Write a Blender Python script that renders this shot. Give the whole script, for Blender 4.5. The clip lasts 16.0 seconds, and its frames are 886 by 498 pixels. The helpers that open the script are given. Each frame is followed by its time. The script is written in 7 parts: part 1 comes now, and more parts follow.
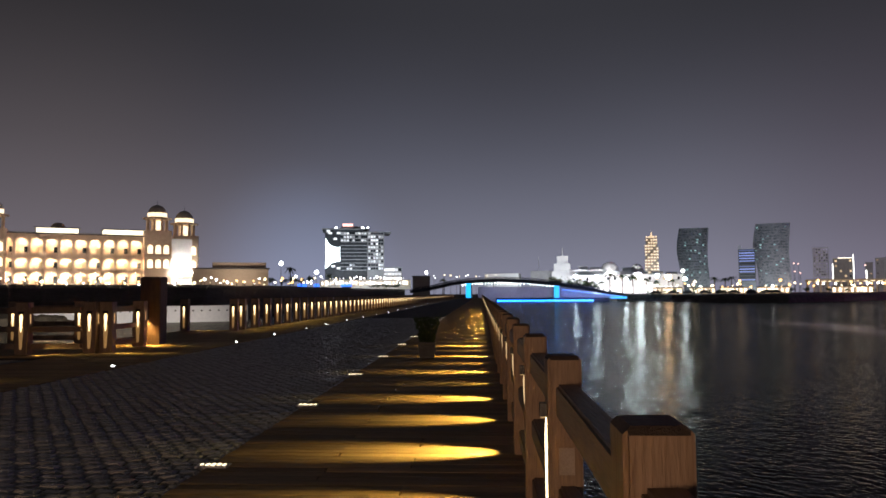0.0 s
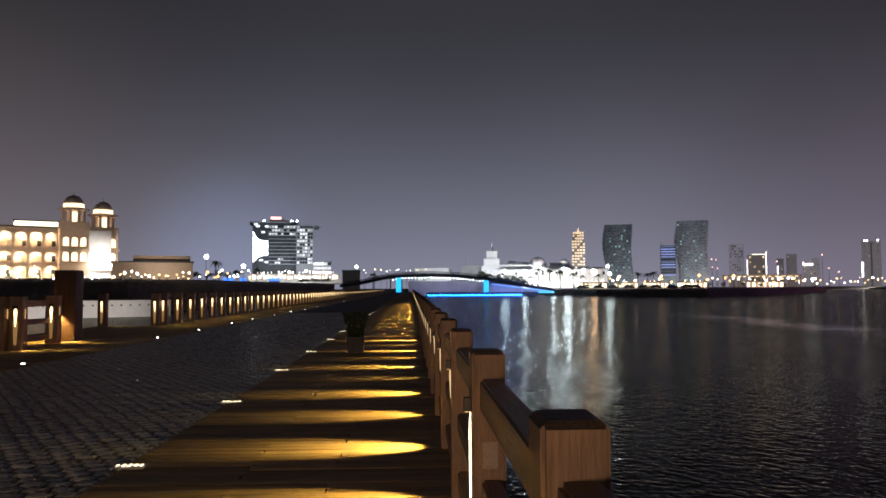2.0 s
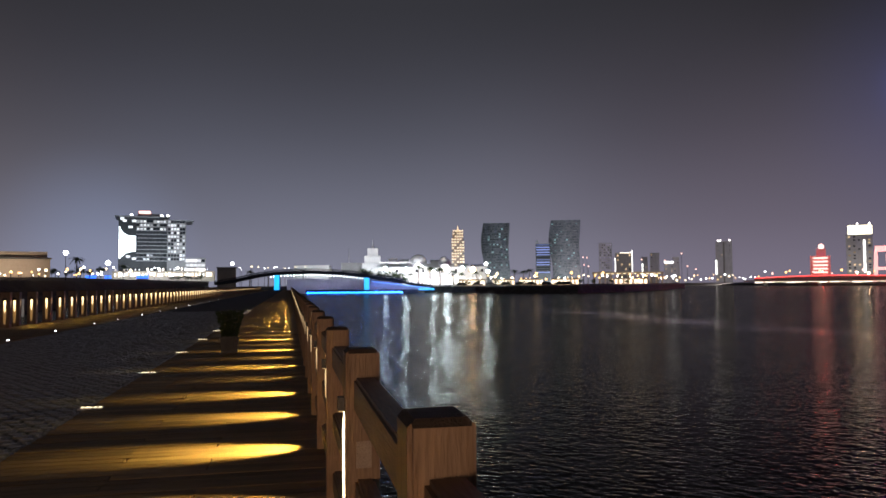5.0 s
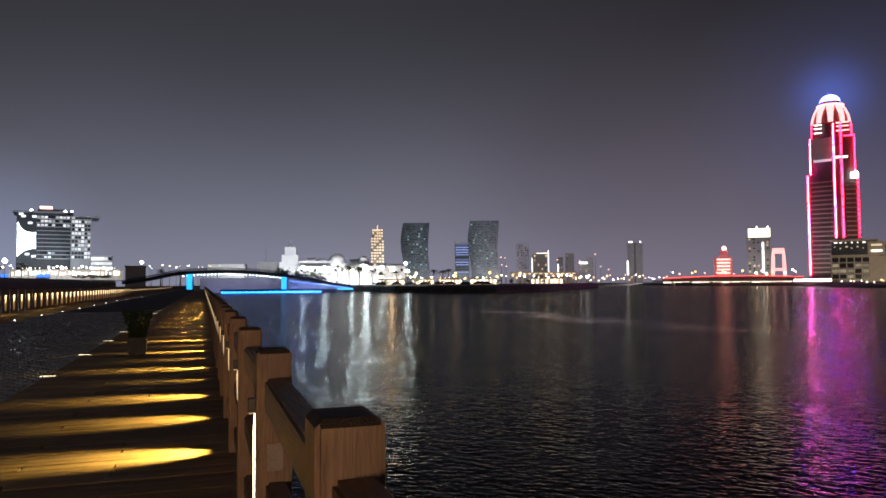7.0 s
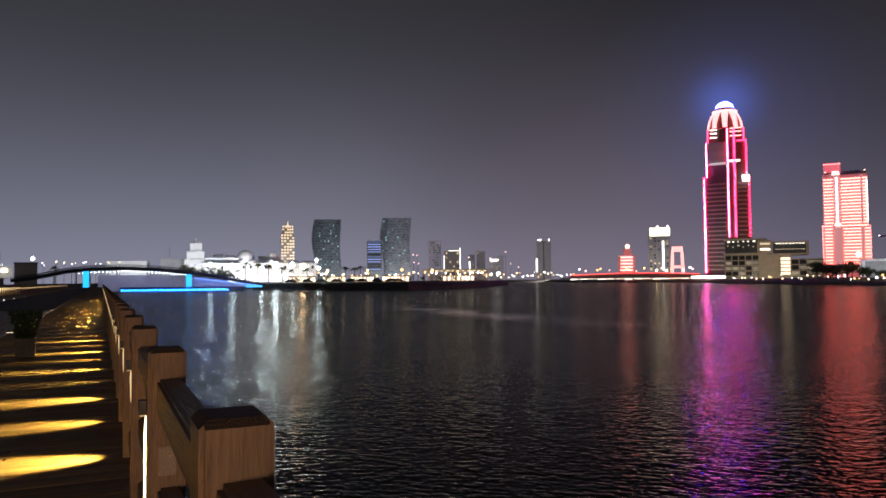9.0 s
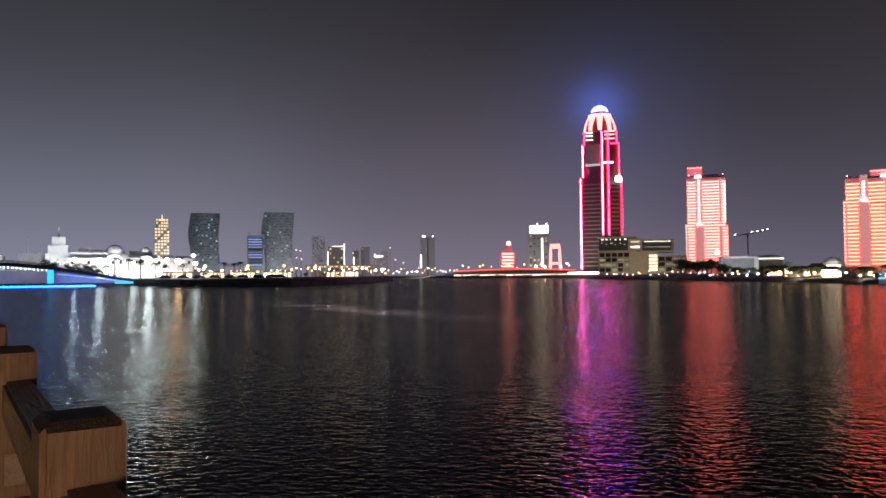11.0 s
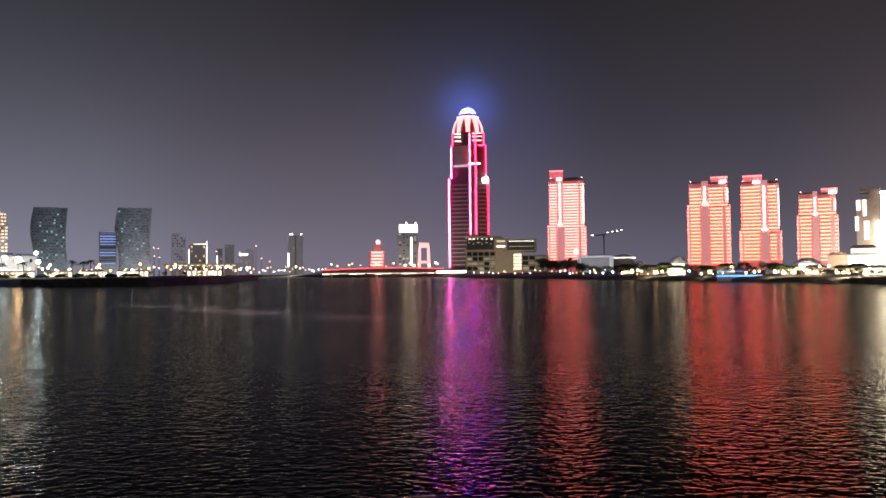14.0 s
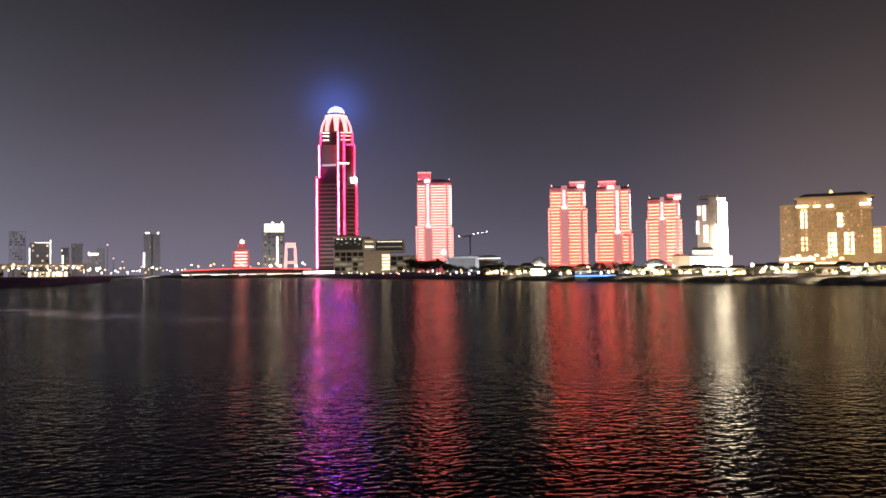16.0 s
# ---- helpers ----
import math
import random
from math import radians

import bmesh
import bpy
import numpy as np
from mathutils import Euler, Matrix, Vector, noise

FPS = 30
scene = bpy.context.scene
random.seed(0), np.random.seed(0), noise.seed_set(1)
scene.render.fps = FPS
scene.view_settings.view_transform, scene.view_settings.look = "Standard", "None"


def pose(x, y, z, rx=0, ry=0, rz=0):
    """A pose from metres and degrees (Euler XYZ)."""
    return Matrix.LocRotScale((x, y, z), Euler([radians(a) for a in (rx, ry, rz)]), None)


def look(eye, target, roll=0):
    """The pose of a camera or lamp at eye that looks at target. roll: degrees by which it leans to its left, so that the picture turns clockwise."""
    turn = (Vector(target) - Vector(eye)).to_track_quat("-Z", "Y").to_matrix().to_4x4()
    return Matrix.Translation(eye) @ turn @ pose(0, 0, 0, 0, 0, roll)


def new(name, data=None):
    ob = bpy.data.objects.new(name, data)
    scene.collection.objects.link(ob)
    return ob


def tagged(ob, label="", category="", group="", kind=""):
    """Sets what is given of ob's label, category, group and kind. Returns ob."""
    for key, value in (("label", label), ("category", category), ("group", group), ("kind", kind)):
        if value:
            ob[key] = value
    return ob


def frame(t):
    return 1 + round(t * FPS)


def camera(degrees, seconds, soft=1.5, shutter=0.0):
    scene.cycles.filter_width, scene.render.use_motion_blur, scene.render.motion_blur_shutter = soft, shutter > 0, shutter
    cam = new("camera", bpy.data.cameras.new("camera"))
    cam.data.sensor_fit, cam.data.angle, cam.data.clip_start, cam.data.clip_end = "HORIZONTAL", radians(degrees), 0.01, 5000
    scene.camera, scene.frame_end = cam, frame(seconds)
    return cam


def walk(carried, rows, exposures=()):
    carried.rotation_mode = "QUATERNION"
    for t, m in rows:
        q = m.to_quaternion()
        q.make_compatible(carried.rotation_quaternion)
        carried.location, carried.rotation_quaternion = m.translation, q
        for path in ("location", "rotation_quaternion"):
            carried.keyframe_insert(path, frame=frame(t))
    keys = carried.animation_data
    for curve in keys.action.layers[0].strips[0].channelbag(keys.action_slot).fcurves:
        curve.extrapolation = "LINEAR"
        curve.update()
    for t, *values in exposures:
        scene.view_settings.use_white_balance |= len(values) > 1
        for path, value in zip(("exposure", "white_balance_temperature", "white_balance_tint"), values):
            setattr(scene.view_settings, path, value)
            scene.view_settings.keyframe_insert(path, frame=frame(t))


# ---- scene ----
# ---- camera ----
cam = camera(62.96, 16.0, soft=1.6)
PATH = [
    (0, pose(-0.000, -0.000, 1.500, 93.569, 0.370, 2.993)),
    (0.5, pose(0.003, 0.009, 1.507, 93.437, 0.221, 1.407)),
    (1, pose(0.011, 0.011, 1.508, 93.360, 0.234, -0.149)),
    (1.5, pose(0.015, 0.015, 1.505, 93.249, 0.207, -1.113)),
    (2, pose(0.024, 0.019, 1.503, 93.098, 0.318, -2.509)),
    (2.5, pose(0.032, 0.029, 1.504, 92.832, 0.453, -5.745)),
    (3, pose(0.040, 0.031, 1.505, 92.937, 0.427, -7.025)),
    (3.5, pose(0.038, 0.035, 1.497, 92.931, 0.484, -8.011)),
    (4, pose(0.044, 0.031, 1.503, 92.881, 0.474, -9.058)),
    (6.5, pose(0.064, 0.027, 1.507, 92.761, 0.476, -16.957)),
    (7, pose(0.074, 0.030, 1.503, 92.739, 0.403, -18.294)),
    (7.5, pose(0.086, 0.030, 1.505, 92.696, 0.319, -19.402)),
    (8, pose(0.102, 0.030, 1.502, 92.642, 0.310, -21.572)),
    (8.5, pose(0.119, 0.036, 1.498, 92.620, 0.351, -23.557)),
    (9, pose(0.121, 0.043, 1.496, 92.465, 0.487, -25.230)),
    (9.5, pose(0.132, 0.039, 1.495, 92.256, 0.430, -27.643)),
    (12, pose(0.160, 0.019, 1.484, 92.038, 0.576, -37.827)),
    (12.5, pose(0.161, 0.016, 1.482, 91.979, 0.559, -39.364)),
    (13, pose(0.158, 0.015, 1.484, 91.944, 0.561, -41.010)),
    (13.5, pose(0.154, 0.014, 1.485, 91.894, 0.542, -42.593)),
    (14, pose(0.152, 0.014, 1.487, 91.874, 0.577, -44.675)),
    (14.5, pose(0.150, 0.013, 1.488, 91.774, 0.683, -46.567)),
    (15, pose(0.148, 0.013, 1.488, 91.676, 0.787, -49.185)),
    (15.5, pose(0.147, 0.013, 1.489, 91.715, 0.771, -52.178)),
    (16, pose(0.147, 0.012, 1.489, 91.799, 0.657, -55.070)),
]
walk(cam, PATH)

# ---- night sky and large lights ----
EYE = 1.5          # height of the eye over the deck
WATER = -1.8       # water level


def way(az, el=0.0):
    a, e = radians(az), radians(el)
    return Vector((math.sin(a) * math.cos(e), math.cos(a) * math.cos(e), math.sin(e)))


world = bpy.data.worlds.new("night_sky")
scene.world = world
world.use_nodes = True
wn, wl = world.node_tree.nodes, world.node_tree.links
wn.clear()
w_co = wn.new("ShaderNodeTexCoord")
w_sep = wn.new("ShaderNodeSeparateXYZ")
wl.new(w_co.outputs["Generated"], w_sep.inputs[0])
w_ramp = wn.new("ShaderNodeValToRGB")
w_ramp.color_ramp.interpolation = "B_SPLINE"
w_ramp.color_ramp.elements[0].position = 0.0
w_ramp.color_ramp.elements[0].color = (0.136, 0.126, 0.176, 1)
w_ramp.color_ramp.elements[1].position = 0.9
w_ramp.color_ramp.elements[1].color = (0.012, 0.012, 0.013, 1)
for pos, c in ((0.08, (0.081, 0.075, 0.106, 1)), (0.2, (0.039, 0.036, 0.050, 1)), (0.36, (0.0205, 0.0190, 0.0215, 1))):
    w_ramp.color_ramp.elements.new(pos).color = c
wl.new(w_sep.outputs["Z"], w_ramp.inputs[0])
w_sum = w_ramp.outputs[0]


def sky_glow(az, el, wide, colour, amount, power=2.0):
    """Town light scattered by the haze: a soft rise of the sky's light round one direction."""
    global w_sum
    dot = wn.new("ShaderNodeVectorMath")
    dot.operation = "DOT_PRODUCT"
    dot.inputs[1].default_value = way(az, el)
    wl.new(w_co.outputs["Generated"], dot.inputs[0])
    rng = wn.new("ShaderNodeMapRange")
    rng.inputs[1].default_value, rng.inputs[2].default_value = math.cos(radians(wide)), 1.0
    wl.new(dot.outputs["Value"], rng.inputs[0])
    pw = wn.new("ShaderNodeMath")
    pw.operation = "POWER"
    pw.inputs[1].default_value = power
    wl.new(rng.outputs[0], pw.inputs[0])
    mix = wn.new("ShaderNodeMix")
    mix.data_type, mix.blend_type = "RGBA", "ADD"
    mul = wn.new("ShaderNodeMath")
    mul.operation = "MULTIPLY"
    mul.inputs[1].default_value = amount
    wl.new(pw.outputs[0], mul.inputs[0])
    wl.new(mul.outputs[0], mix.inputs[0])
    wl.new(w_sum, mix.inputs[6])
    mix.inputs[7].default_value = (*colour, 1)
    w_sum = mix.outputs[2]


sky_glow(-7, -2, 26, (0.70, 0.79, 1.0), 0.11, 3.4)
sky_glow(13, -2, 26, (0.72, 0.80, 1.0), 0.11, 3.4)
sky_glow(-14, 2, 9, (0.35, 0.55, 1.0), 0.12)
sky_glow(30, -2, 26, (1.0, 0.75, 0.85), 0.035)
sky_glow(5, 4, 46, (0.72, 0.80, 1.0), 0.026, 2.0)
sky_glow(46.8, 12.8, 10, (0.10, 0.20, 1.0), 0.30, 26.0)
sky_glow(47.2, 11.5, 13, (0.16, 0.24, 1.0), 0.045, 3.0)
sky_glow(43, -1, 22, (0.95, 0.72, 0.95), 0.035)
sky_glow(88, -1, 22, (1.0, 0.62, 0.28), 0.06)
sky_glow(94, 8, 42, (1.0, 0.55, 0.18), 0.011, 1.4)
sky_glow(-32, -1, 30, (1.0, 0.80, 0.62), 0.07, 3.0)
w_bg = wn.new("ShaderNodeBackground")
w_out = wn.new("ShaderNodeOutputWorld")
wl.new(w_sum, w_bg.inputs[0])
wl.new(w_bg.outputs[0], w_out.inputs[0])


# ---- materials ----
def nodes_of(name):
    m = bpy.data.materials.new(name)
    m.use_nodes = True
    return m, m.node_tree.nodes, m.node_tree.links, m.node_tree.nodes["Principled BSDF"]


def surface(name, c1, c2, scale=4.0, rough=0.7, metal=0.0, bump=0.1, stretch=(1, 1, 1), per_piece=0.0, fine=8.0, coords="Object"):
    """A worn surface: two colours mixed by noise at two scales, with relief and uneven gloss."""
    m, n, l, b = nodes_of(name)
    co = n.new("ShaderNodeTexCoord")
    mp = n.new("ShaderNodeMapping")
    mp.inputs["Scale"].default_value = stretch
    l.new(co.outputs[coords], mp.inputs[0])
    big, small = n.new("ShaderNodeTexNoise"), n.new("ShaderNodeTexNoise")
    big.inputs["Scale"].default_value, small.inputs["Scale"].default_value = scale, scale * fine
    big.inputs["Detail"].default_value = small.inputs["Detail"].default_value = 5
    l.new(mp.outputs[0], big.inputs[0])
    l.new(mp.outputs[0], small.inputs[0])
    add = n.new("ShaderNodeMath")
    add.operation = "ADD"
    l.new(big.outputs[0], add.inputs[0])
    l.new(small.outputs[0], add.inputs[1])
    rng = n.new("ShaderNodeMapRange")
    rng.inputs[1].default_value, rng.inputs[2].default_value = 0.7, 1.3
    l.new(add.outputs[0], rng.inputs[0])
    mix = n.new("ShaderNodeMix")
    mix.data_type = "RGBA"
    mix.inputs[6].default_value, mix.inputs[7].default_value = (*c1, 1), (*c2, 1)
    l.new(rng.outputs[0], mix.inputs[0])
    out = mix.outputs[2]
    if per_piece:
        info = n.new("ShaderNodeObjectInfo")
        hsv = n.new("ShaderNodeHueSaturation")
        vr = n.new("ShaderNodeMapRange")
        vr.inputs[3].default_value, vr.inputs[4].default_value = 1 - per_piece, 1 + per_piece
        l.new(info.outputs["Random"], vr.inputs[0])
        l.new(vr.outputs[0], hsv.inputs["Value"])
        l.new(out, hsv.inputs["Color"])
        out = hsv.outputs[0]
    l.new(out, b.inputs["Base Color"])
    rr = n.new("ShaderNodeMapRange")
    rr.inputs[3].default_value, rr.inputs[4].default_value = max(rough - 0.12, 0.02), min(rough + 0.1, 1)
    l.new(small.outputs[0], rr.inputs[0])
    l.new(rr.outputs[0], b.inputs["Roughness"])
    b.inputs["Metallic"].default_value = metal
    if bump:
        bp = n.new("ShaderNodeBump")
        bp.inputs["Strength"].default_value, bp.inputs["Distance"].default_value = min(1, bump * 3), 0.01
        l.new(add.outputs[0], bp.inputs["Height"])
        l.new(bp.outputs[0], b.inputs["Normal"])
    return m


def glow(name, colour, strength, throws=False):
    """A lamp, a light strip, a screen, or a lit surface whose light is put in as emission."""
    m, n, l, b = nodes_of(name)
    b.inputs["Base Color"].default_value = (0.6, 0.6, 0.6, 1)
    b.inputs["Emission Color"].default_value = (*colour, 1)
    b.inputs["Emission Strength"].default_value = strength
    if not throws:
        m.cycles.emission_sampling = "NONE"
    return m


def lit_glass(name, colour, strength, share, base=(0.02, 0.025, 0.03), scale=0.0):
    """Window glass: a share of the rooms behind it are lit, each with its own brightness."""
    m, n, l, b = nodes_of(name)
    b.inputs["Base Color"].default_value = (*base, 1)
    b.inputs["Roughness"].default_value = 0.12
    info = n.new("ShaderNodeObjectInfo")
    src = info.outputs["Random"]
    if scale:
        geo = n.new("ShaderNodeNewGeometry")
        src = geo.outputs["Random Per Island"]
    rng = n.new("ShaderNodeMapRange")
    rng.inputs[1].default_value, rng.inputs[2].default_value = 1 - share, 1.0
    rng.inputs[3].default_value, rng.inputs[4].default_value = 0.25, 1.0
    l.new(src, rng.inputs[0])
    gt = n.new("ShaderNodeMath")
    gt.operation = "GREATER_THAN"
    gt.inputs[1].default_value = 1 - share
    l.new(src, gt.inputs[0])
    mul = n.new("ShaderNodeMath")
    mul.operation = "MULTIPLY"
    l.new(gt.outputs[0], mul.inputs[0])
    l.new(rng.outputs[0], mul.inputs[1])
    mul2 = n.new("ShaderNodeMath")
    mul2.operation = "MULTIPLY"
    mul2.inputs[1].default_value = strength
    l.new(mul.outputs[0], mul2.inputs[0])
    b.inputs["Emission Color"].default_value = (*colour, 1)
    l.new(mul2.outputs[0], b.inputs["Emission Strength"])
    m.cycles.emission_sampling = "NONE"
    return m


TIMBER = surface("weathered_timber", (0.19, 0.115, 0.065), (0.37, 0.25, 0.155), 1.5, 0.6, 0, 0.25, (6, 6, 0.7), 0.15)
RAILWOOD = surface("rail_timber", (0.16, 0.10, 0.06), (0.30, 0.20, 0.12), 1.5, 0.6, 0, 0.25, (6, 0.7, 6), 0.15)
# post tops miss the low light; that dark is put into the colour
TOPSHADE = surface("shaded_post_top", (0.035, 0.025, 0.018), (0.08, 0.055, 0.04), 20.0, 0.85, 0, 0.3)
PLANK = surface("deck_plank", (0.16, 0.105, 0.045), (0.34, 0.235, 0.11), 1.6, 0.66, 0, 0.3, (0.5, 7, 7), 0.3)
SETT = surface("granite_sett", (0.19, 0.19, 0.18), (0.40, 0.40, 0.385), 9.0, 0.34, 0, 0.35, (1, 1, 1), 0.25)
# same granite as the setts, with the far dimness put into its colour
SETTFAR = surface("dimmed_far_granite", (0.045, 0.045, 0.042), (0.11, 0.11, 0.105), 7.0, 0.85, 0, 0.5)
JOINT = surface("dark_bedding", (0.03, 0.028, 0.025), (0.06, 0.055, 0.05), 5.0, 0.9, 0, 0.2)
CONCRETE = surface("quay_concrete", (0.25, 0.24, 0.22), (0.38, 0.36, 0.33), 0.8, 0.85, 0, 0.2)
EARTH = surface("dark_earth", (0.05, 0.042, 0.03), (0.12, 0.10, 0.07), 0.15, 0.95, 0, 0.4)
ROCK = surface("shore_rock", (0.06, 0.055, 0.05), (0.16, 0.15, 0.13), 0.5, 0.9, 0, 0.6)
BLACKMETAL = surface("black_metal", (0.03, 0.03, 0.03), (0.06, 0.06, 0.06), 20, 0.45, 0.8, 0.05)
CREAM = surface("cream_stucco", (0.55, 0.42, 0.31), (0.66, 0.52, 0.39), 0.3, 0.85, 0, 0.15)
WHITEWALL = surface("white_stucco", (0.68, 0.68, 0.70), (0.8, 0.8, 0.8), 0.3, 0.85, 0, 0.1)
GREYWALL = surface("grey_cladding", (0.22, 0.22, 0.23), (0.34, 0.34, 0.35), 0.2, 0.6, 0, 0.1)
STONE = surface("beige_stone", (0.36, 0.31, 0.25), (0.5, 0.44, 0.36), 0.3, 0.75, 0, 0.15)
ROOF = surface("dark_roofing", (0.09, 0.085, 0.08), (0.16, 0.15, 0.14), 0.5, 0.8, 0, 0.2)
DARKGLASS = surface("dark_glass", (0.05, 0.055, 0.06), (0.085, 0.09, 0.098), 0.2, 0.25, 0, 0.0)
STEEL = surface("painted_steel", (0.35, 0.36, 0.38), (0.5, 0.5, 0.52), 1.0, 0.45, 0.3, 0.05)
DARKSTEEL = surface("dark_bridge_steel", (0.03, 0.035, 0.05), (0.06, 0.065, 0.08), 0.5, 0.5, 0.3, 0.05)
LEAF = surface("leaf", (0.035, 0.06, 0.02), (0.08, 0.12, 0.04), 3.0, 0.6, 0, 0.1)
BARK = surface("bark", (0.10, 0.075, 0.05), (0.2, 0.15, 0.1), 4.0, 0.9, 0, 0.4)
PILEWOOD = surface("dark_pile_timber", (0.045, 0.022, 0.015), (0.09, 0.048, 0.032), 1.5, 0.7, 0, 0.3, (5, 5, 0.6))
POT = surface("concrete_pot", (0.10, 0.095, 0.08), (0.18, 0.17, 0.15), 5.0, 0.85, 0, 0.2)
PLATE = surface("weathered_plate", (0.30, 0.24, 0.19), (0.42, 0.34, 0.27), 14.0, 0.5, 0, 0.2)
for worn in (PLANK, SETT, SETTFAR):
    worn.node_tree.nodes["Principled BSDF"].inputs["Specular IOR Level"].default_value = 0.22
TENT = surface("white_canvas", (0.75, 0.73, 0.7), (0.82, 0.8, 0.78), 0.5, 0.8, 0, 0.05)

G_FLUSH = glow("flush_lamp_glass", (1.0, 0.80, 0.50), 2.2)
G_WASHD = glow("dim_amber_wash_glow", (1.0, 0.58, 0.20), 0.9)
G_WASHFOOT = glow("fading_amber_wash_glow", (1.0, 0.50, 0.12), 0.22)
G_SLITF = glow("small_warm_light_slit", (1.0, 0.66, 0.32), 0.9)
G_SLIT = glow("warm_light_slit", (1.0, 0.74, 0.42), 5)
G_WASH = glow("amber_wash_glow", (1.0, 0.70, 0.34), 3.0)
G_WARM = glow("warm_lamp", (1.0, 0.62, 0.22), 0.5)
G_WHITE = glow("white_lamp", (0.95, 0.97, 1.0), 7)
G_WARMWHITE = glow("warm_white_lamp", (1.0, 0.80, 0.50), 4.5)
G_SODIUM = glow("amber_lamp", (1.0, 0.55, 0.18), 3.5)
G_RED = glow("red_light_strip", (1.0, 0.010, 0.05), 15, True)
G_PINK = glow("pink_light_strip", (1.0, 0.30, 0.27), 1.9)
G_PINKWHITE = glow("pale_pink_light_strip", (1.0, 0.52, 0.45), 2.6)
# the facade wash put in as emission; these walls are no lamps
G_PINKWALL = glow("pink_wall_wash_glow", (1.0, 0.17, 0.13), 0.34)
G_BLUE = glow("blue_light_strip", (0.02, 0.28, 1.0), 2.6)
G_CYAN = glow("cyan_glow", (0.01, 0.40, 1.0), 1.8, True)
G_WATERLINE = glow("waterline_light", (0.014, 0.18, 1.0), 13, True)
G_REDLINE = glow("soft_red_line", (1.0, 0.07, 0.06), 2.6)
G_DOME = glow("blue_white_dome_light", (0.0042, 0.005, 1.0), 340, True)
G_SCREEN = glow("white_led_screen", (0.85, 0.95, 1.0), 6)
G_ROOM = glow("lit_room", (1.0, 0.78, 0.50), 1.8)
W_OFFICE = lit_glass("office_window", (0.92, 0.95, 1.0), 1.5, 0.55)
W_HOTEL = lit_glass("hotel_window", (1.0, 0.66, 0.30), 1.2, 0.45)
W_TEAL = lit_glass("tower_window", (0.55, 0.95, 0.95), 0.75, 0.14, (0.10, 0.115, 0.125))
W_WARM = lit_glass("warm_window", (1.0, 0.72, 0.40), 1.3, 0.5)
W_BLUE = lit_glass("blue_window", (0.35, 0.45, 1.0), 1.0, 0.75)


G_REDWALL = glow("red_wall_wash_glow", (1.0, 0.12, 0.13), 0.30)
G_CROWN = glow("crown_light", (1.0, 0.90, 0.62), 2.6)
G_PINKSOFT = glow("pink_arch_wash_glow", (1.0, 0.42, 0.40), 1.5)
G_PALE = glow("pale_row_light", (0.7, 0.75, 0.85), 0.5)
G_PANEL = glow("white_panel_light", (1.0, 0.93, 0.95), 45, True)
G_CORE = glow("magenta_reflection_core", (1.0, 0.13, 0.8), 110, True)
G_RIB = glow("crown_rib_light", (1.0, 0.42, 0.42), 2.0)
G_PODLAMP = glow("dim_warm_light", (1.0, 0.75, 0.45), 0.7)
G_RESWHITE = glow("white_pink_light", (1.0, 0.72, 0.66), 3.0)
G_PINKBAND = glow("balcony_light", (1.0, 0.085, 0.045), 13.0)
G_PALEBAND = glow("pale_balcony_light", (1.0, 0.12, 0.095), 11.0)
G_WHITEFACE = glow("white_floodlit_glow", (1.0, 0.86, 0.68), 19)
G_COL = glow("warm_window_light", (1.0, 0.62, 0.30), 3.0)
G_COL2 = glow("bright_window_light", (1.0, 0.68, 0.36), 6.5)
G_VILLA = glow("villa_window_light", (1.0, 0.72, 0.40), 6.0)
G_STALL = glow("blue_awning_glow", (0.03, 0.16, 1.0), 2.2)
G_FLOODW = glow("white_floodlight", (0.66, 0.86, 1.0), 115, True)
G_FLOODO = glow("amber_floodlight", (1.0, 0.64, 0.36), 62, True)
G_FLOODR = glow("red_floodlight", (1.0, 0.06, 0.04), 60, True)
G_WARMWHITE2 = glow("stall_lamp", (1.0, 0.84, 0.62), 3.0)
W_PODIUM = lit_glass("podium_window", (1.0, 0.82, 0.55), 0.30, 0.5, (0.03, 0.03, 0.03))
W_PODGLASS = surface("podium_glass", (0.05, 0.048, 0.04), (0.10, 0.095, 0.08), 0.3, 0.3, 0, 0.0)
W_HOTEL2 = lit_glass("small_hotel_window", (1.0, 0.62, 0.28), 0.8, 0.3, (0.34, 0.29, 0.22))
TOWERGLASS = surface("tower_dark_glass", (0.035, 0.034, 0.034), (0.06, 0.058, 0.056), 0.1, 0.4, 0, 0.0)
FLOORBAND = surface("tower_floor_band", (0.20, 0.185, 0.17), (0.28, 0.26, 0.24), 0.5, 0.6, 0, 0.0)
PALEGLASS = surface("pale_tower_glass", (0.30, 0.30, 0.33), (0.42, 0.42, 0.45), 0.2, 0.4, 0, 0.0)
CROWNDARK = surface("dark_red_crown", (0.25, 0.05, 0.05), (0.35, 0.08, 0.08), 0.3, 0.6, 0, 0.0)
# cores, balconies and piers: light falling on them is put in as emission
CORE = glow("pale_pink_wall_wash_glow", (1.0, 0.38, 0.34), 0.55)
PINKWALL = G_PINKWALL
G_LOGGIA = glow("loggia_light", (1.0, 0.80, 0.54), 105, True)
G_LANTERN = glow("roof_lantern_light", (1.0, 0.88, 0.66), 2.2)


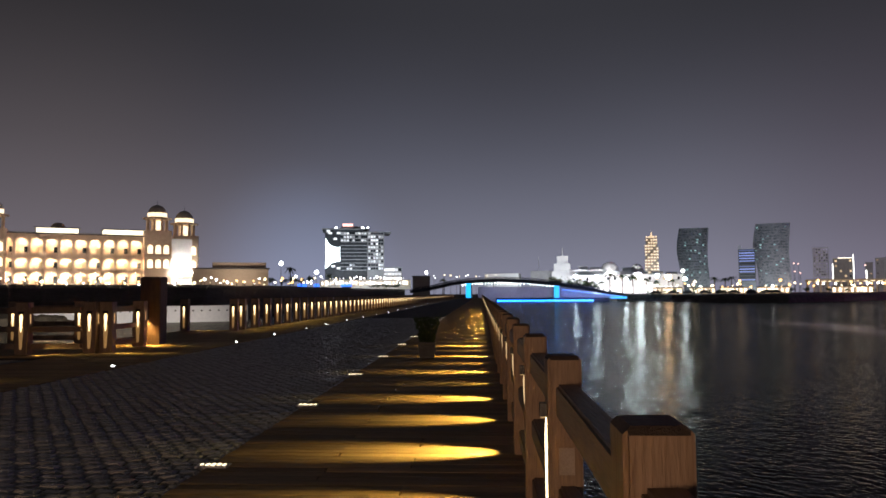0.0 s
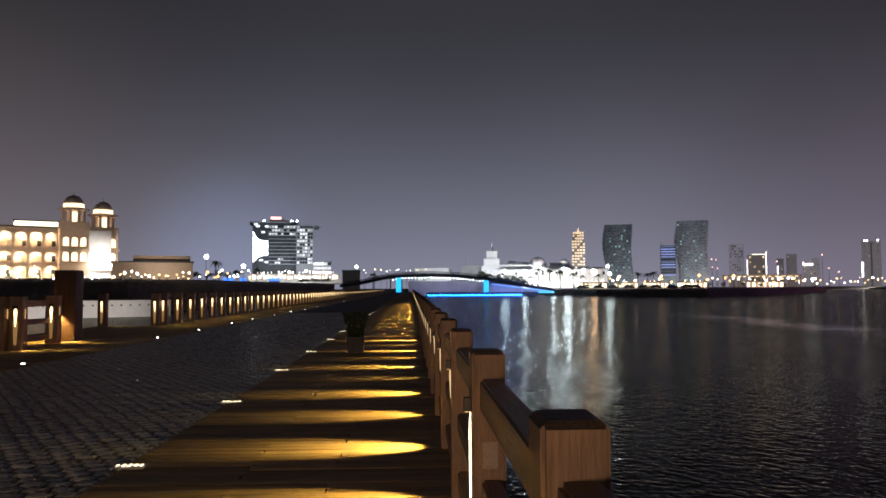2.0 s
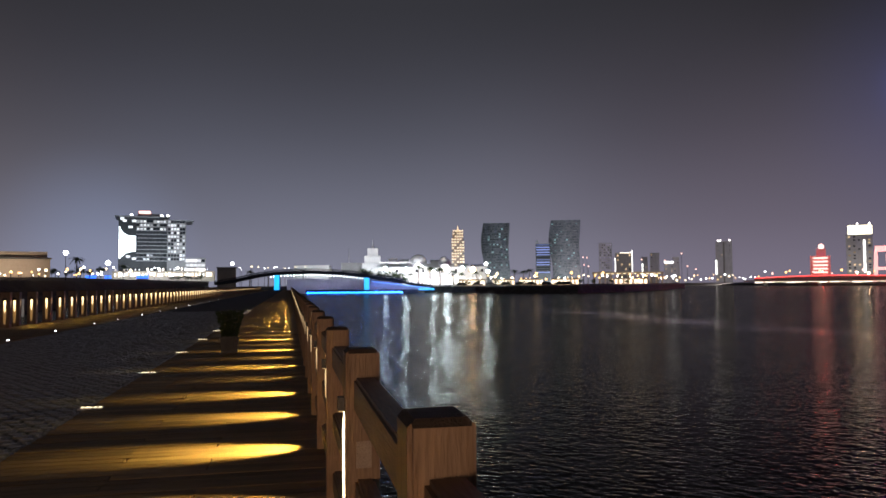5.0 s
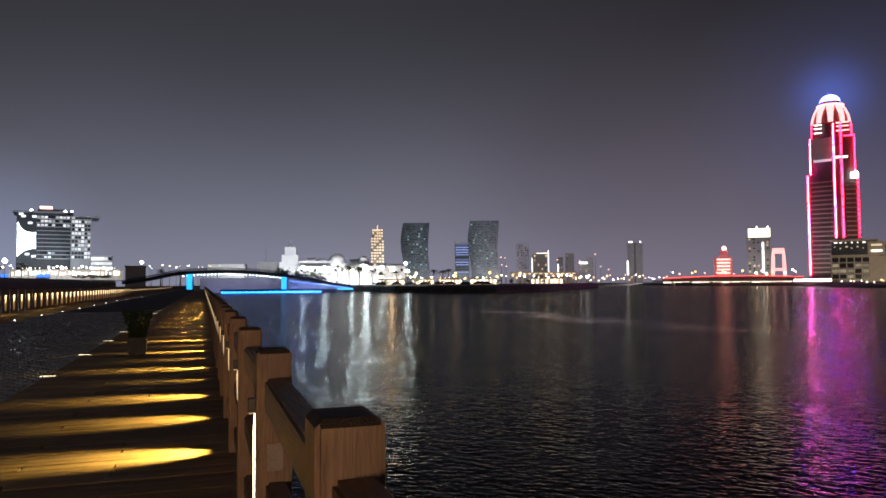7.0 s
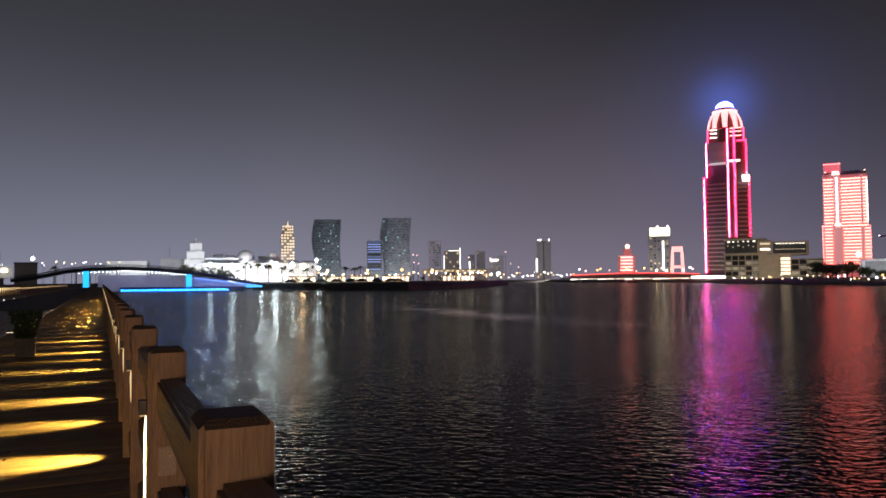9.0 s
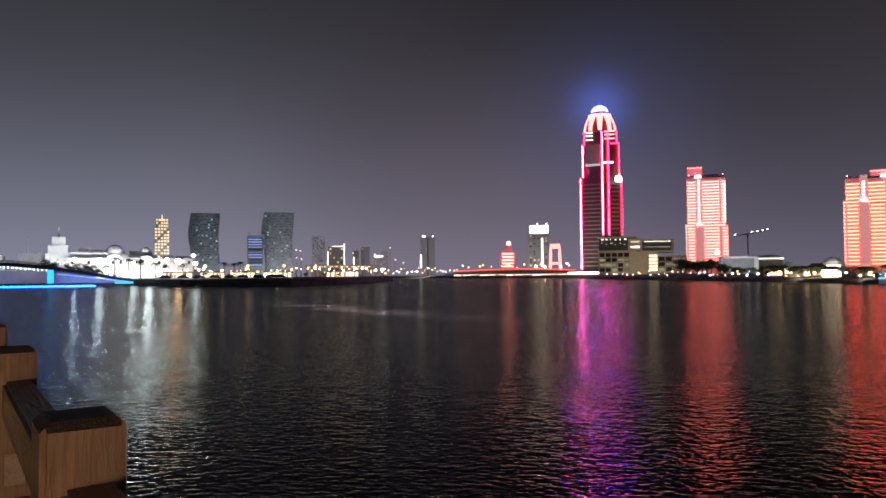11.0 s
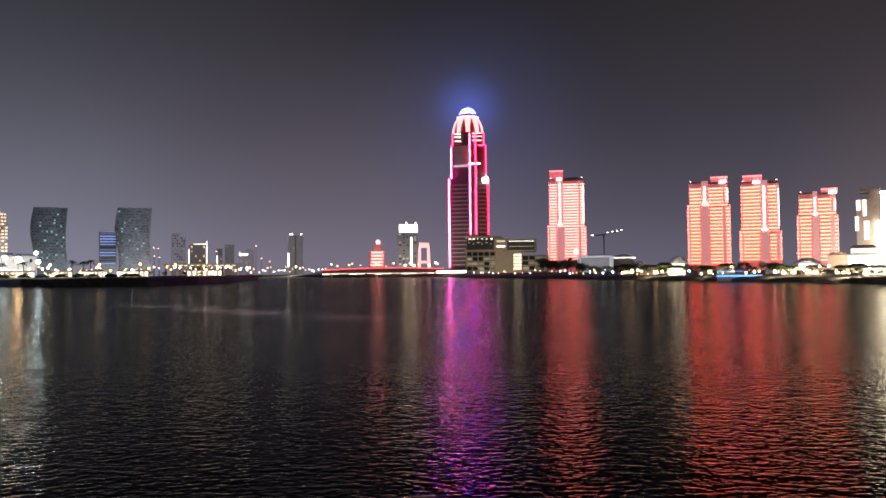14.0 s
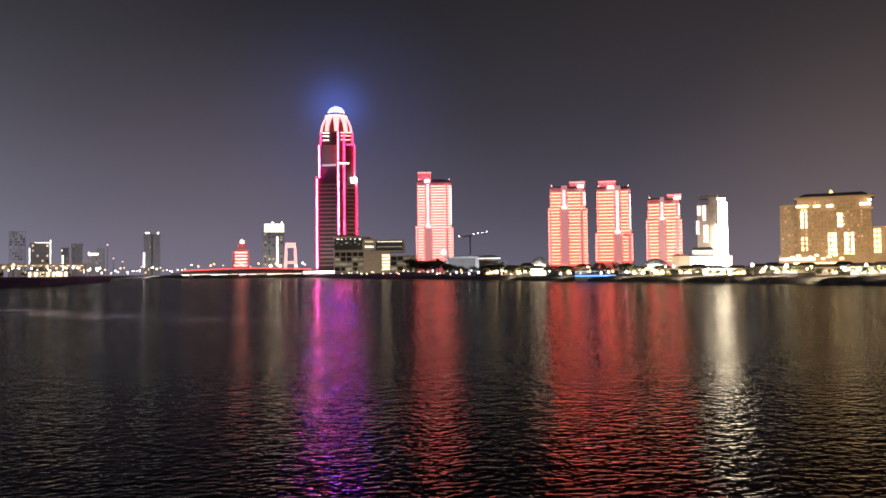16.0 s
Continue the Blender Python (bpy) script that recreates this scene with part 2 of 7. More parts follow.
def water_material():
    m, n, l, b = nodes_of("rippled_night_water")
    n.remove(b)
    body, gloss, fres, mix = n.new("ShaderNodeBsdfDiffuse"), n.new("ShaderNodeBsdfGlossy"), n.new("ShaderNodeFresnel"), n.new("ShaderNodeMixShader")
    body.inputs["Color"].default_value = (0.007, 0.007, 0.005, 1)
    gloss.inputs["Roughness"].default_value = 0.12
    fres.inputs["IOR"].default_value = 1.33
    l.new(fres.outputs[0], mix.inputs[0])
    l.new(body.outputs[0], mix.inputs[1])
    l.new(gloss.outputs[0], mix.inputs[2])
    l.new(mix.outputs[0], n["Material Output"].inputs["Surface"])
    co = n.new("ShaderNodeTexCoord")
    total = None
    for scale, squeeze, amp, turn, detail in ((0.5, 0.7, 0.04, -40, 0.0), (1.7, 0.6, 0.075, -50, 0.0), (4.0, 0.62, 0.12, -38, 0.5), (9.0, 0.7, 0.06, -55, 0.5)):
        mp = n.new("ShaderNodeMapping")
        mp.vector_type = "TEXTURE"
        mp.inputs["Rotation"].default_value = (0, 0, radians(turn))
        mp.inputs["Scale"].default_value = (1, squeeze, 1)
        no = n.new("ShaderNodeTexNoise")
        no.inputs["Scale"].default_value, no.inputs["Detail"].default_value = scale, detail
        l.new(co.outputs["Object"], mp.inputs[0])
        l.new(mp.outputs[0], no.inputs[0])
        mu = n.new("ShaderNodeMath")
        mu.operation = "MULTIPLY_ADD"
        mu.inputs[1].default_value = amp
        mu.inputs[2].default_value = 0
        l.new(no.outputs[0], mu.inputs[0])
        if total is not None:
            l.new(total, mu.inputs[2])
        total = mu.outputs[0]
    # a lane along the promenade with a paler gloss colour, so it reflects more
    sep = n.new("ShaderNodeSeparateXYZ")
    l.new(co.outputs["Object"], sep.inputs[0])
    lane = None
    for axis, mid, half in (("X", 33.0, 5.0), ("Y", 64.0, 34.0)):
        off = n.new("ShaderNodeMath")
        off.operation = "SUBTRACT"
        off.inputs[1].default_value = mid
        l.new(sep.outputs[axis], off.inputs[0])
        ab = n.new("ShaderNodeMath")
        ab.operation = "ABSOLUTE"
        l.new(off.outputs[0], ab.inputs[0])
        rg = n.new("ShaderNodeMapRange")
        rg.interpolation_type = "SMOOTHSTEP"
        rg.inputs[1].default_value, rg.inputs[2].default_value = half, half * 0.2
        l.new(ab.outputs[0], rg.inputs[0])
        if lane is None:
            lane = rg.outputs[0]
        else:
            mu = n.new("ShaderNodeMath")
            mu.operation = "MULTIPLY"
            l.new(lane, mu.inputs[0])
            l.new(rg.outputs[0], mu.inputs[1])
            lane = mu.outputs[0]
    patch = n.new("ShaderNodeTexNoise")
    patch.inputs["Scale"].default_value, patch.inputs["Detail"].default_value = 0.16, 3
    l.new(co.outputs["Object"], patch.inputs[0])
    pr = n.new("ShaderNodeMapRange")
    pr.inputs[1].default_value, pr.inputs[2].default_value = 0.38, 0.68
    l.new(patch.outputs[0], pr.inputs[0])
    mu = n.new("ShaderNodeMath")
    mu.operation = "MULTIPLY"
    l.new(lane, mu.inputs[0])
    l.new(pr.outputs[0], mu.inputs[1])
    tint = n.new("ShaderNodeMix")
    tint.data_type = "RGBA"
    tint.inputs[6].default_value, tint.inputs[7].default_value = (0.36, 0.35, 0.32, 1), (1.0, 0.96, 0.94, 1)
    l.new(mu.outputs[0], tint.inputs[0])
    l.new(tint.outputs[2], gloss.inputs["Color"])
    bp = n.new("ShaderNodeBump")
    bp.inputs["Strength"].default_value, bp.inputs["Distance"].default_value = 0.9, 0.33
    l.new(total, bp.inputs["Height"])
    for q in (body, gloss, fres):
        l.new(bp.outputs[0], q.inputs["Normal"])
    return m


WATERMAT = water_material()


# ---- building blocks ----
def bx(bm, x0, x1, y0, y1, z0, z1, taper=0.0):
    t = taper
    v = [bm.verts.new(p) for p in ((x0, y0, z0), (x1, y0, z0), (x1, y1, z0), (x0, y1, z0),
                                   (x0 + t, y0 + t, z1), (x1 - t, y0 + t, z1), (x1 - t, y1 - t, z1), (x0 + t, y1 - t, z1))]
    for f in ((3, 2, 1, 0), (4, 5, 6, 7), (0, 1, 5, 4), (1, 2, 6, 5), (2, 3, 7, 6), (3, 0, 4, 7)):
        bm.faces.new([v[i] for i in f])
    return bm


def lathe(bm, profile, n=16, cx=0.0, cy=0.0):
    rings = []
    for r, z in profile:
        rings.append([bm.verts.new((cx + r * math.cos(2 * math.pi * i / n), cy + r * math.sin(2 * math.pi * i / n), z)) for i in range(n)])
    for a, b in zip(rings, rings[1:]):
        for i in range(n):
            bm.faces.new((a[i], a[(i + 1) % n], b[(i + 1) % n], b[i]))
    bm.faces.new(list(reversed(rings[0])))
    bm.faces.new(rings[-1])
    return bm


def tube(bm, a, b, r0, r1=None, n=6):
    r1 = r0 if r1 is None else r1
    a, b = Vector(a), Vector(b)
    d = (b - a).normalized()
    u = d.orthogonal().normalized()
    w = d.cross(u)
    ra, rb = [], []
    for i in range(n):
        k = 2 * math.pi * i / n
        o = u * math.cos(k) + w * math.sin(k)
        ra.append(bm.verts.new(a + o * r0))
        rb.append(bm.verts.new(b + o * r1))
    for i in range(n):
        bm.faces.new((ra[i], ra[(i + 1) % n], rb[(i + 1) % n], rb[i]))
    bm.faces.new(list(reversed(ra)))
    bm.faces.new(rb)
    return bm


def box(*a, **k):
    return bx(bmesh.new(), *a, **k)


def dome_profile(r, z, h, steps=8):
    return [(max(r * math.cos(math.pi / 2 * i / steps), 0.02), z + h * math.sin(math.pi / 2 * i / steps)) for i in range(steps + 1)]


def meshed(name, bm, material):
    me = bpy.data.meshes.new(name)
    bmesh.ops.recalc_face_normals(bm, faces=bm.faces) if len(bm.faces) < 60000 else None
    bm.to_mesh(me)
    bm.free()
    me.materials.append(material)
    return me


def part(name, bm, material, parent, label="", m=None):
    """Links a bmesh, or a mesh that alike pieces share, as one mesh object under a thing or a part."""
    me = bm if isinstance(bm, bpy.types.Mesh) else meshed(name, bm, material)
    ob = new(name, me)
    ob.parent = parent
    if m is not None:
        ob.matrix_basis = m
    return tagged(ob, label)


def thing(name, label, category, m=None, group="", kind=""):
    ob = new(name)
    ob.empty_display_size = 0.3
    if m is not None:
        ob.matrix_basis = m
    return tagged(ob, label, category, group, kind)


def solid(name, bm, material, label, category="", m=None, group="", kind=""):
    me = bm if isinstance(bm, bpy.types.Mesh) else meshed(name, bm, material)
    ob = new(name, me)
    if m is not None:
        ob.matrix_basis = m
    return tagged(ob, label, category, group, kind)


def site(az, d, z=0.0, turn=0.0):
    """A place d metres off in the direction az; local y points away from the promenade, x to its right."""
    p = way(az) * d
    return pose(p.x, p.y, z, 0, 0, -az + turn)


def up(d, el):
    """The height that shows at the elevation el, d metres off."""
    return EYE + d * math.tan(radians(el))


def span(d, a0, a1):
    return 2 * d * math.tan(radians(abs(a1 - a0)) / 2)


# ---- ground, water, shores ----
solid("ground", box(-4500, 4500, -4500, 4500, -6.0, -5.0), EARTH, "dark sea bed under the lagoon", "ground", kind="structure")
solid("water", box(-4400, 4400, -4400, 4400, WATER - 0.5, WATER), WATERMAT, "dark rippled lagoon water at night", "water", kind="structure")


def land(name, line, far, top, label, slope=4.0, material=EARTH, crest=0.0, rise=0.0, run=40):
    """A shore: a stone bank along (azimuth, distance) pairs, then land back to the distance far."""
    bm = bmesh.new()
    rows = []
    r = random.Random(name)
    pts = []
    for (a0, d0), (a1, d1) in zip(line, line[1:]):
        n = max(2, int(abs(a1 - a0) * 3))
        pts += [(a0 + (a1 - a0) * i / n, d0 + (d1 - d0) * i / n) for i in range(n)]
    pts.append(line[-1])
    for a, d in pts:
        w = way(a)
        j = r.uniform(-0.5, 0.5)
        prof = [(d + j, WATER - 1.5), (d + slope * 0.4 + j, WATER + 0.5 * (top - WATER) + r.uniform(-0.15, 0.15)),
                (d + slope, top + r.uniform(-0.1, 0.1)), (d + (run if rise else slope * 2.5), top + rise + crest * r.uniform(0.6, 1.2)), (max(far, d + slope * 3 + (run + 20 if rise else 0)), top + rise + crest), (max(far, d + slope * 3 + (run + 20 if rise else 0)), WATER - 1.5)]
        rows.append([bm.verts.new((w.x * q, w.y * q, z)) for q, z in prof])
    for p, q in zip(rows, rows[1:]):
        for i in range(len(p) - 1):
            bm.faces.new((p[i], q[i], q[i + 1], p[i + 1]))
    return solid(name, bm, material, label, "shore", kind="structure")


land("shore_west", [(-75, 95), (-40, 92), (-21, 96), (-16, 130), (-13, 240), (-6, 285), (-3.6, 300)], 700, 0.0, "dark sloping bank below the lit hotel", 3, EARTH)
land("bank_west", [(-75, 118), (-40, 118), (-21, 122), (-15, 160), (-6, 330)], 690, 3.0, "dark grassy bank below the lit hotel", 22, EARTH, 0.0, 1.42, 75)
land("shore_peninsula", [(10.5, 330), (14.5, 262), (18, 250), (22.5, 246), (26, 275), (28.5, 330), (30.4, 470)], 1000, 0.6, "low dark rocky spit of land", 5, ROCK, 0.5)
land("shore_behind_bridge", [(-4.5, 345), (4, 345), (12, 345)], 1000, 1.2, "dark shore behind the bridge", 4, ROCK)
land("shore_far", [(29, 1000), (32, 860), (36, 690), (40, 620), (44.5, 540), (47, 440), (51.3, 357), (56, 295), (60.2, 249), (69, 203), (77, 177), (86.5, 147), (96, 132), (112, 125)], 1900,
     -0.6, "low dark sea wall below the towers", 3, ROCK, 0.0, 1.62)

# the promenade: a concrete body, timber decks along both sides, stone setts between
Y0, Y1 = -14.0, 285.0
XR, XL = 0.50, -10.65          # outer edges
XC0, XC1 = -7.62, -2.44        # the sett paving lies between
prom = solid("promenade", box(XL, XR, Y0, Y1, -4.8, -0.115), CONCRETE, "long straight promenade on a concrete quay", "promenade", kind="structure")
solid("jetty", box(-16.0, XL, 17.9, 22.596, -4.8, -0.115), CONCRETE, "small concrete jetty beside the promenade", "jetty", kind="structure")
solid("landing", box(-12.9, XL, 22.6, 30.9, -4.8, -0.115), CONCRETE, "small concrete landing beside the promenade", "landing", kind="structure")

# ---- timber fences with a lamp on every post ----
PX, PW, PD = 0.302, 0.155, 0.175     # inner face, width across and along
STEP, FIRST, TOPZ = 1.765, 1.59, 1.213


def post_mesh(tall=TOPZ, w=PW, d=PD, c=0.018):
    bm = bmesh.new()
    prof = [(0, -0.2), (0, tall - c), (c, tall)]
    rings = []
    for k, z in prof:
        rings.append([bm.verts.new(p) for p in ((k, k, z), (w - k, k, z), (w - k, d - k, z), (k, d - k, z))])
    for a, b in zip(rings, rings[1:]):
        for i in range(4):
            bm.faces.new((a[i], a[(i + 1) % 4], b[(i + 1) % 4], b[i]))
    bm.faces.new(rings[-1])
    bm.faces.new(list(reversed(rings[0])))
    upright = [e for e in bm.edges if abs(e.verts[0].co.z - e.verts[1].co.z) > 0.3]
    bmesh.ops.bevel(bm, geom=upright, offset=0.012, segments=2, affect="EDGES")
    bmesh.ops.recalc_face_normals(bm, faces=bm.faces)
    # upward faces get the colour with the shade in it
    for f in bm.faces:
        if f.normal.z > 0.5:
            f.material_index = 1
    me = meshed("post", bm, TIMBER)
    me.materials.append(TOPSHADE)
    return me


def rail_mesh(length, w, h):
    bm = box(0, w, 0, length, 0, h)
    bmesh.ops.bevel(bm, geom=[e for e in bm.edges if abs(e.verts[0].co.y - e.verts[1].co.y) > 0.1], offset=0.012, segments=2, affect="EDGES")
    return meshed("rail", bm, RAILWOOD)


POST = post_mesh()
LAMPBODY = meshed("lamp_housing", box(-0.032, -0.002, 0.060, 0.115, 0.93, 0.99), BLACKMETAL)
LAMPLENS = meshed("lamp_lens", box(-0.028, -0.006, 0.064, 0.111, 0.924, 0.9285), G_WARM)
SLIT = meshed("post_glow", lathe(bmesh.new(), [(0.002, 0.30), (0.006, 0.50), (0.008, 0.84), (0.003, 0.922)], 8, -0.002, 0.088), G_SLIT)
SLIT_FAR = meshed("post_glow", lathe(bmesh.new(), [(0.002, 0.72), (0.006, 0.82), (0.008, 0.89), (0.003, 0.922)], 8, -0.002, 0.088), G_SLITF)
PWL, PDL = 0.34, 0.26            # the posts along the inner water are thicker
POST_L = post_mesh(TOPZ, PWL, PDL)
LAMPBODY_L = meshed("lamp_housing", box(PWL * 0.3, PWL * 0.7, -0.035, -0.002, 0.93, 0.99), BLACKMETAL)


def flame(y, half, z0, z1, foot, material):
    """The downlight's wash as a glowing piece that narrows downwards over the near face of a post."""
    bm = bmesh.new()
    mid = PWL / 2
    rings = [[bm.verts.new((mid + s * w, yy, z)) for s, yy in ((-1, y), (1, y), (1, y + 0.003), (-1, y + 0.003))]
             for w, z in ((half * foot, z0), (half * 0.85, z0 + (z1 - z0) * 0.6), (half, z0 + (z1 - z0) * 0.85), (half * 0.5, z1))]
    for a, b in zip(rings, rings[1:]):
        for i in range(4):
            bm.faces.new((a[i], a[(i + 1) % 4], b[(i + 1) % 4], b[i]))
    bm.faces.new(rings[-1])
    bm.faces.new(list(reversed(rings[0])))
    return meshed("post_glow", bm, material)


# light falling on the inner posts, put in as glowing pieces
WASH_SIDE = meshed("post_glow", box(PWL + 0.0005, PWL + 0.0035, 0.115, 0.145, 0.70, 0.922), G_WASHD)
WASH_L2 = flame(-0.0035, PWL * 0.20, 0.12, 0.70, 0.5, G_WASHFOOT)
WASH_L = flame(-0.008, PWL * 0.13, 0.52, 0.922, 0.25, G_WASH)
RAIL_TOP, RAIL_MID, RAIL_LOW = (rail_mesh(STEP - PD - 0.004, w, h) for w, h in ((0.105, 0.15), (0.09, 0.13), (0.09, 0.13)))


def wash(x, y, side, power, z=0.50):
    """The post's own downlight: it grazes the timber below it and throws a fan of light over the deck."""
    la = bpy.data.lights.new("post_light", "SPOT")
    la.energy, la.color, la.spot_size, la.spot_blend, la.shadow_soft_size = power, (1.0, 0.70, 0.20), radians(74), 0.9, 0.012
    ob = new("post_light", la)
    ob.matrix_basis = look((x + side * 0.022, y, z), (x + side * 0.60, y, 0)) @ Matrix.Diagonal((0.62, 1, 1, 1))
    return ob


right = thing("timber_fence", "long weathered timber fence with a warm lamp on each post", "fence", group="fences along the promenade")
LAST = 62
for k in range(-4, LAST):
    y = FIRST + STEP * k
    p = part("post", POST, None, right, m=pose(PX, y, 0, 0, 0, random.uniform(-0.6, 0.6)))
    part("lamp_housing", LAMPBODY, None, p, "small black downlight")
    part("lamp_lens", LAMPLENS, None, p, "warm glowing lens")
    part("post_glow", SLIT if k < 2 else SLIT_FAR, None, p, "thin warm wash on the post, as a glowing piece")
    for name, me, dx, z in (("top_rail", RAIL_TOP, 0.035, 0.935), ("middle_rail", RAIL_MID, 0.04, 0.50), ("lower_rail", RAIL_LOW, 0.04, 0.10)):
        part(name, me, None, right, m=pose(PX + dx, y + PD + 0.002, z, 0, 0, 0))
    if k < 40:
        wash(PX, y + PD / 2, -1, 540 * ((1.0, 0.42, 0.85, 0.5) if k < 5 else (0.95, 0.16, 0.8, 0.1))[(k + 1) % 4 if k > 0 else 0] * random.uniform(0.85, 1.1))
bm = bmesh.new()
for k in range(LAST, 158):
    y = FIRST + STEP * k
    bx(bm, PX, PX + PW, y, y + PD, -0.2, TOPZ)
    for z, h in ((0.935, 0.15), (0.5, 0.13), (0.1, 0.13)):
        bx(bm, PX + 0.035, PX + 0.14, y + PD, y + STEP, z, z + h)
tagged(part("far_fence", bm, TIMBER, right), kind="stuff")
# a small plate on the second post
part("plate", box(0.045, 0.115, -0.006, -0.001, 0.68, 0.80), PLATE, right, "small engraved plate", m=pose(PX, FIRST + STEP, 0))

LX = -10.40
left = thing("timber_fence", "timber fence along the inner water with glowing post lamps", "fence", group="fences along the promenade")


def left_post(x, y, tall=None):
    p = part("post", POST_L, None, left, m=pose(x - PWL, y, 0) @ Matrix.Diagonal((1, 1, 1.13, 1)))
    part("lamp_housing", LAMPBODY_L, None, p, "small black downlight")
    part("post_glow", WASH_SIDE, None, p, "warm wash on the post, as a glowing piece")
    part("post_glow", WASH_L, None, p, "warm wash on the post, as a glowing piece")
    part("post_glow", WASH_L2, None, p, "dim foot of the wash, as a glowing piece")
    return p


near_ys = [5.5, 9.2, 12.6]
far_ys = [30.5] + [31.5 + 1.92 * i for i in range(47)]
for y in near_ys + far_ys:
    left_post(LX, y)
    if y < 75:
        wash(LX, y + PD / 2, 1, 120 * random.uniform(0.7, 1.1))
jetty_posts = [(-15.5, 18.3), (-13.6, 18.3), (-11.78, 18.3), (-10.12, 18.6), (-9.76, 18.75), (-10.02, 21.1), (-14.6, 22.2), (-12.5, 22.3)]
for x, y in jetty_posts:
    left_post(x, y)
for x, y in jetty_posts[2:6]:
    wash(x, y - 0.05, 1, 90)
for name, z, h in (("top_rail", 1.06, 0.16), ("middle_rail", 0.58, 0.14), ("lower_rail", 0.13, 0.14)):
    for (xa, ya), (xb, yb) in zip(jetty_posts[:3], jetty_posts[1:4]):
        part(name, box(xa + 0.002, xb - PWL - 0.002, 18.46, 18.58, z, z + h), RAILWOOD, left)
    part(name, box(-10.36, -10.24, 18.87, 21.09, z, z + h), RAILWOOD, left)
    part(name, box(-14.59, -12.85, 22.4, 22.5, z, z + h), RAILWOOD, left)
    for ya, yb in zip(near_ys, near_ys[1:]):
        part(name, box(LX - 0.22, LX - 0.10, ya + PDL + 0.002, yb - 0.002, z, z + h), RAILWOOD, left)
bm = bmesh.new()
for i in range(48, 130):
    y = 29.6 + 1.92 * i
    bx(bm, LX - PW, LX, y, y + PD, -0.2, TOPZ * 1.13)
tagged(part("far_fence", bm, TIMBER, left), kind="stuff")
bm = bmesh.new()
for i in range(48, 130):
    y = 29.6 + 1.92 * i
    bx(bm, LX - 0.10, LX - 0.05, y - 0.03, y - 0.004, 0.70, 0.92)
tagged(part("far_lamp_row", bm, G_SLITF, left), kind="stuff")
# the single post at the corner of the landing
corner = thing("lamp_post", "single thick timber post with a small warm lamp", "post", pose(-12.85, 30.4, 0))
p = part("post", POST_L, None, corner, m=Matrix.Diagonal((1, 1, 1.13, 1)))
part("lamp_housing", LAMPBODY_L, None, p, "small black downlight")
part("post_glow", WASH_L, None, p, "warm wash on the post, as a glowing piece")
part("post_glow", WASH_L2, None, p, "dim foot of the wash, as a glowing piece")
wash(-12.51, 30.5, 1, 90)
# the tall pile at the landing
pile = thing("mooring_pile", "tall thick dark timber pile beside the landing", "pile")
bm = box(-0.31, 0.31, -0.31, 0.31, -0.1, 2.10)
bmesh.ops.bevel(bm, geom=[e for e in bm.edges], offset=0.025, segments=2, affect="EDGES")
part("pile_body", bm, PILEWOOD, pile)
part("lamp_housing", box(-0.12, -0.06, -0.345, -0.313, 0.93, 0.99), BLACKMETAL, pile, "small black downlight")
part("lamp_lens", box(-0.115, -0.065, -0.34, -0.318, 0.924, 0.9285), G_WARM, pile, "warm glowing lens")
pile.matrix_basis = pose(-10.27, 22.3, 0, 0, 0, 4)
la = bpy.data.lights.new("pile_light", "SPOT")
la.energy, la.color, la.spot_size, la.spot_blend, la.shadow_soft_size = 420, (1.0, 0.62, 0.17), radians(100), 0.7, 0.015
new("pile_light", la).matrix_basis = look((-10.38, 21.87, 0.915), (-10.36, 21.72, 0))

# in-ground lamps: round ones along the inner deck, flat glass ones along the outer deck
for i, y in enumerate((11.05, 15.1, 22.9, 27.2, 32.2, 36.3, 42.0, 47.8, 54, 61, 68, 76, 85, 95, 106)):
    t = thing("ground_lamp", "small round white lamp set flush in the paving", "lamp", pose(-7.82, y, 0.0), "lamps along the inner deck")
    part("rim", lathe(bmesh.new(), [(0.075, -0.02), (0.075, 0.012), (0.05, 0.014)], 16), BLACKMETAL, t)
    part("lens", lathe(bmesh.new(), [(0.040, 0.0145), (0.036, 0.03), (0.015, 0.04)], 12), G_WHITE, t, "bright white lens")
for i, y in enumerate((2.6, 6.37, 9.84, 13.57, 17.5, 21.6, 25.65, 29.7, 33.7, 37.7, 41.7, 45.7)):
    t = thing("ground_lamp", "flat glass lamp set flush beside the deck", "lamp", pose(-2.37, y, 0.0), "lamps along the outer deck")
    part("rim", box(-0.14, 0.14, -0.07, 0.07, -0.02, 0.012), STEEL, t)
    for j in range(5):
        x = -0.11 + 0.05 * j
        part("lens", box(x, x + random.uniform(0.02, 0.034), -0.05 + random.uniform(0, 0.04), 0.05 - random.uniform(0, 0.04), 0.0135, 0.02), G_FLUSH, t, "glowing glass")

# lamp assumed out of view behind the walk; it lights the posts' near faces
t = thing("assumed_lamp", "assumed low lamp out of view, built as a warm white bollard", "lamp", pose(-1.2, -12.5, -0.05))
# the bollard body is added to carry that lamp
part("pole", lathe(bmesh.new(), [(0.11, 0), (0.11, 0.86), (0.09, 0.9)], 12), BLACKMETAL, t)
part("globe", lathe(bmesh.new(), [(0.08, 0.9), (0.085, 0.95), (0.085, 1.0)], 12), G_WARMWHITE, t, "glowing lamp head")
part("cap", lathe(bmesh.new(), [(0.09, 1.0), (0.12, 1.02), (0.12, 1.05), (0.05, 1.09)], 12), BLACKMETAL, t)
la = bpy.data.lights.new("assumed_light", "POINT")
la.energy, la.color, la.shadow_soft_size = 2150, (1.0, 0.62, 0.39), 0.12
new("assumed_light", la).matrix_basis = pose(-1.2, -12.25, 1.0)

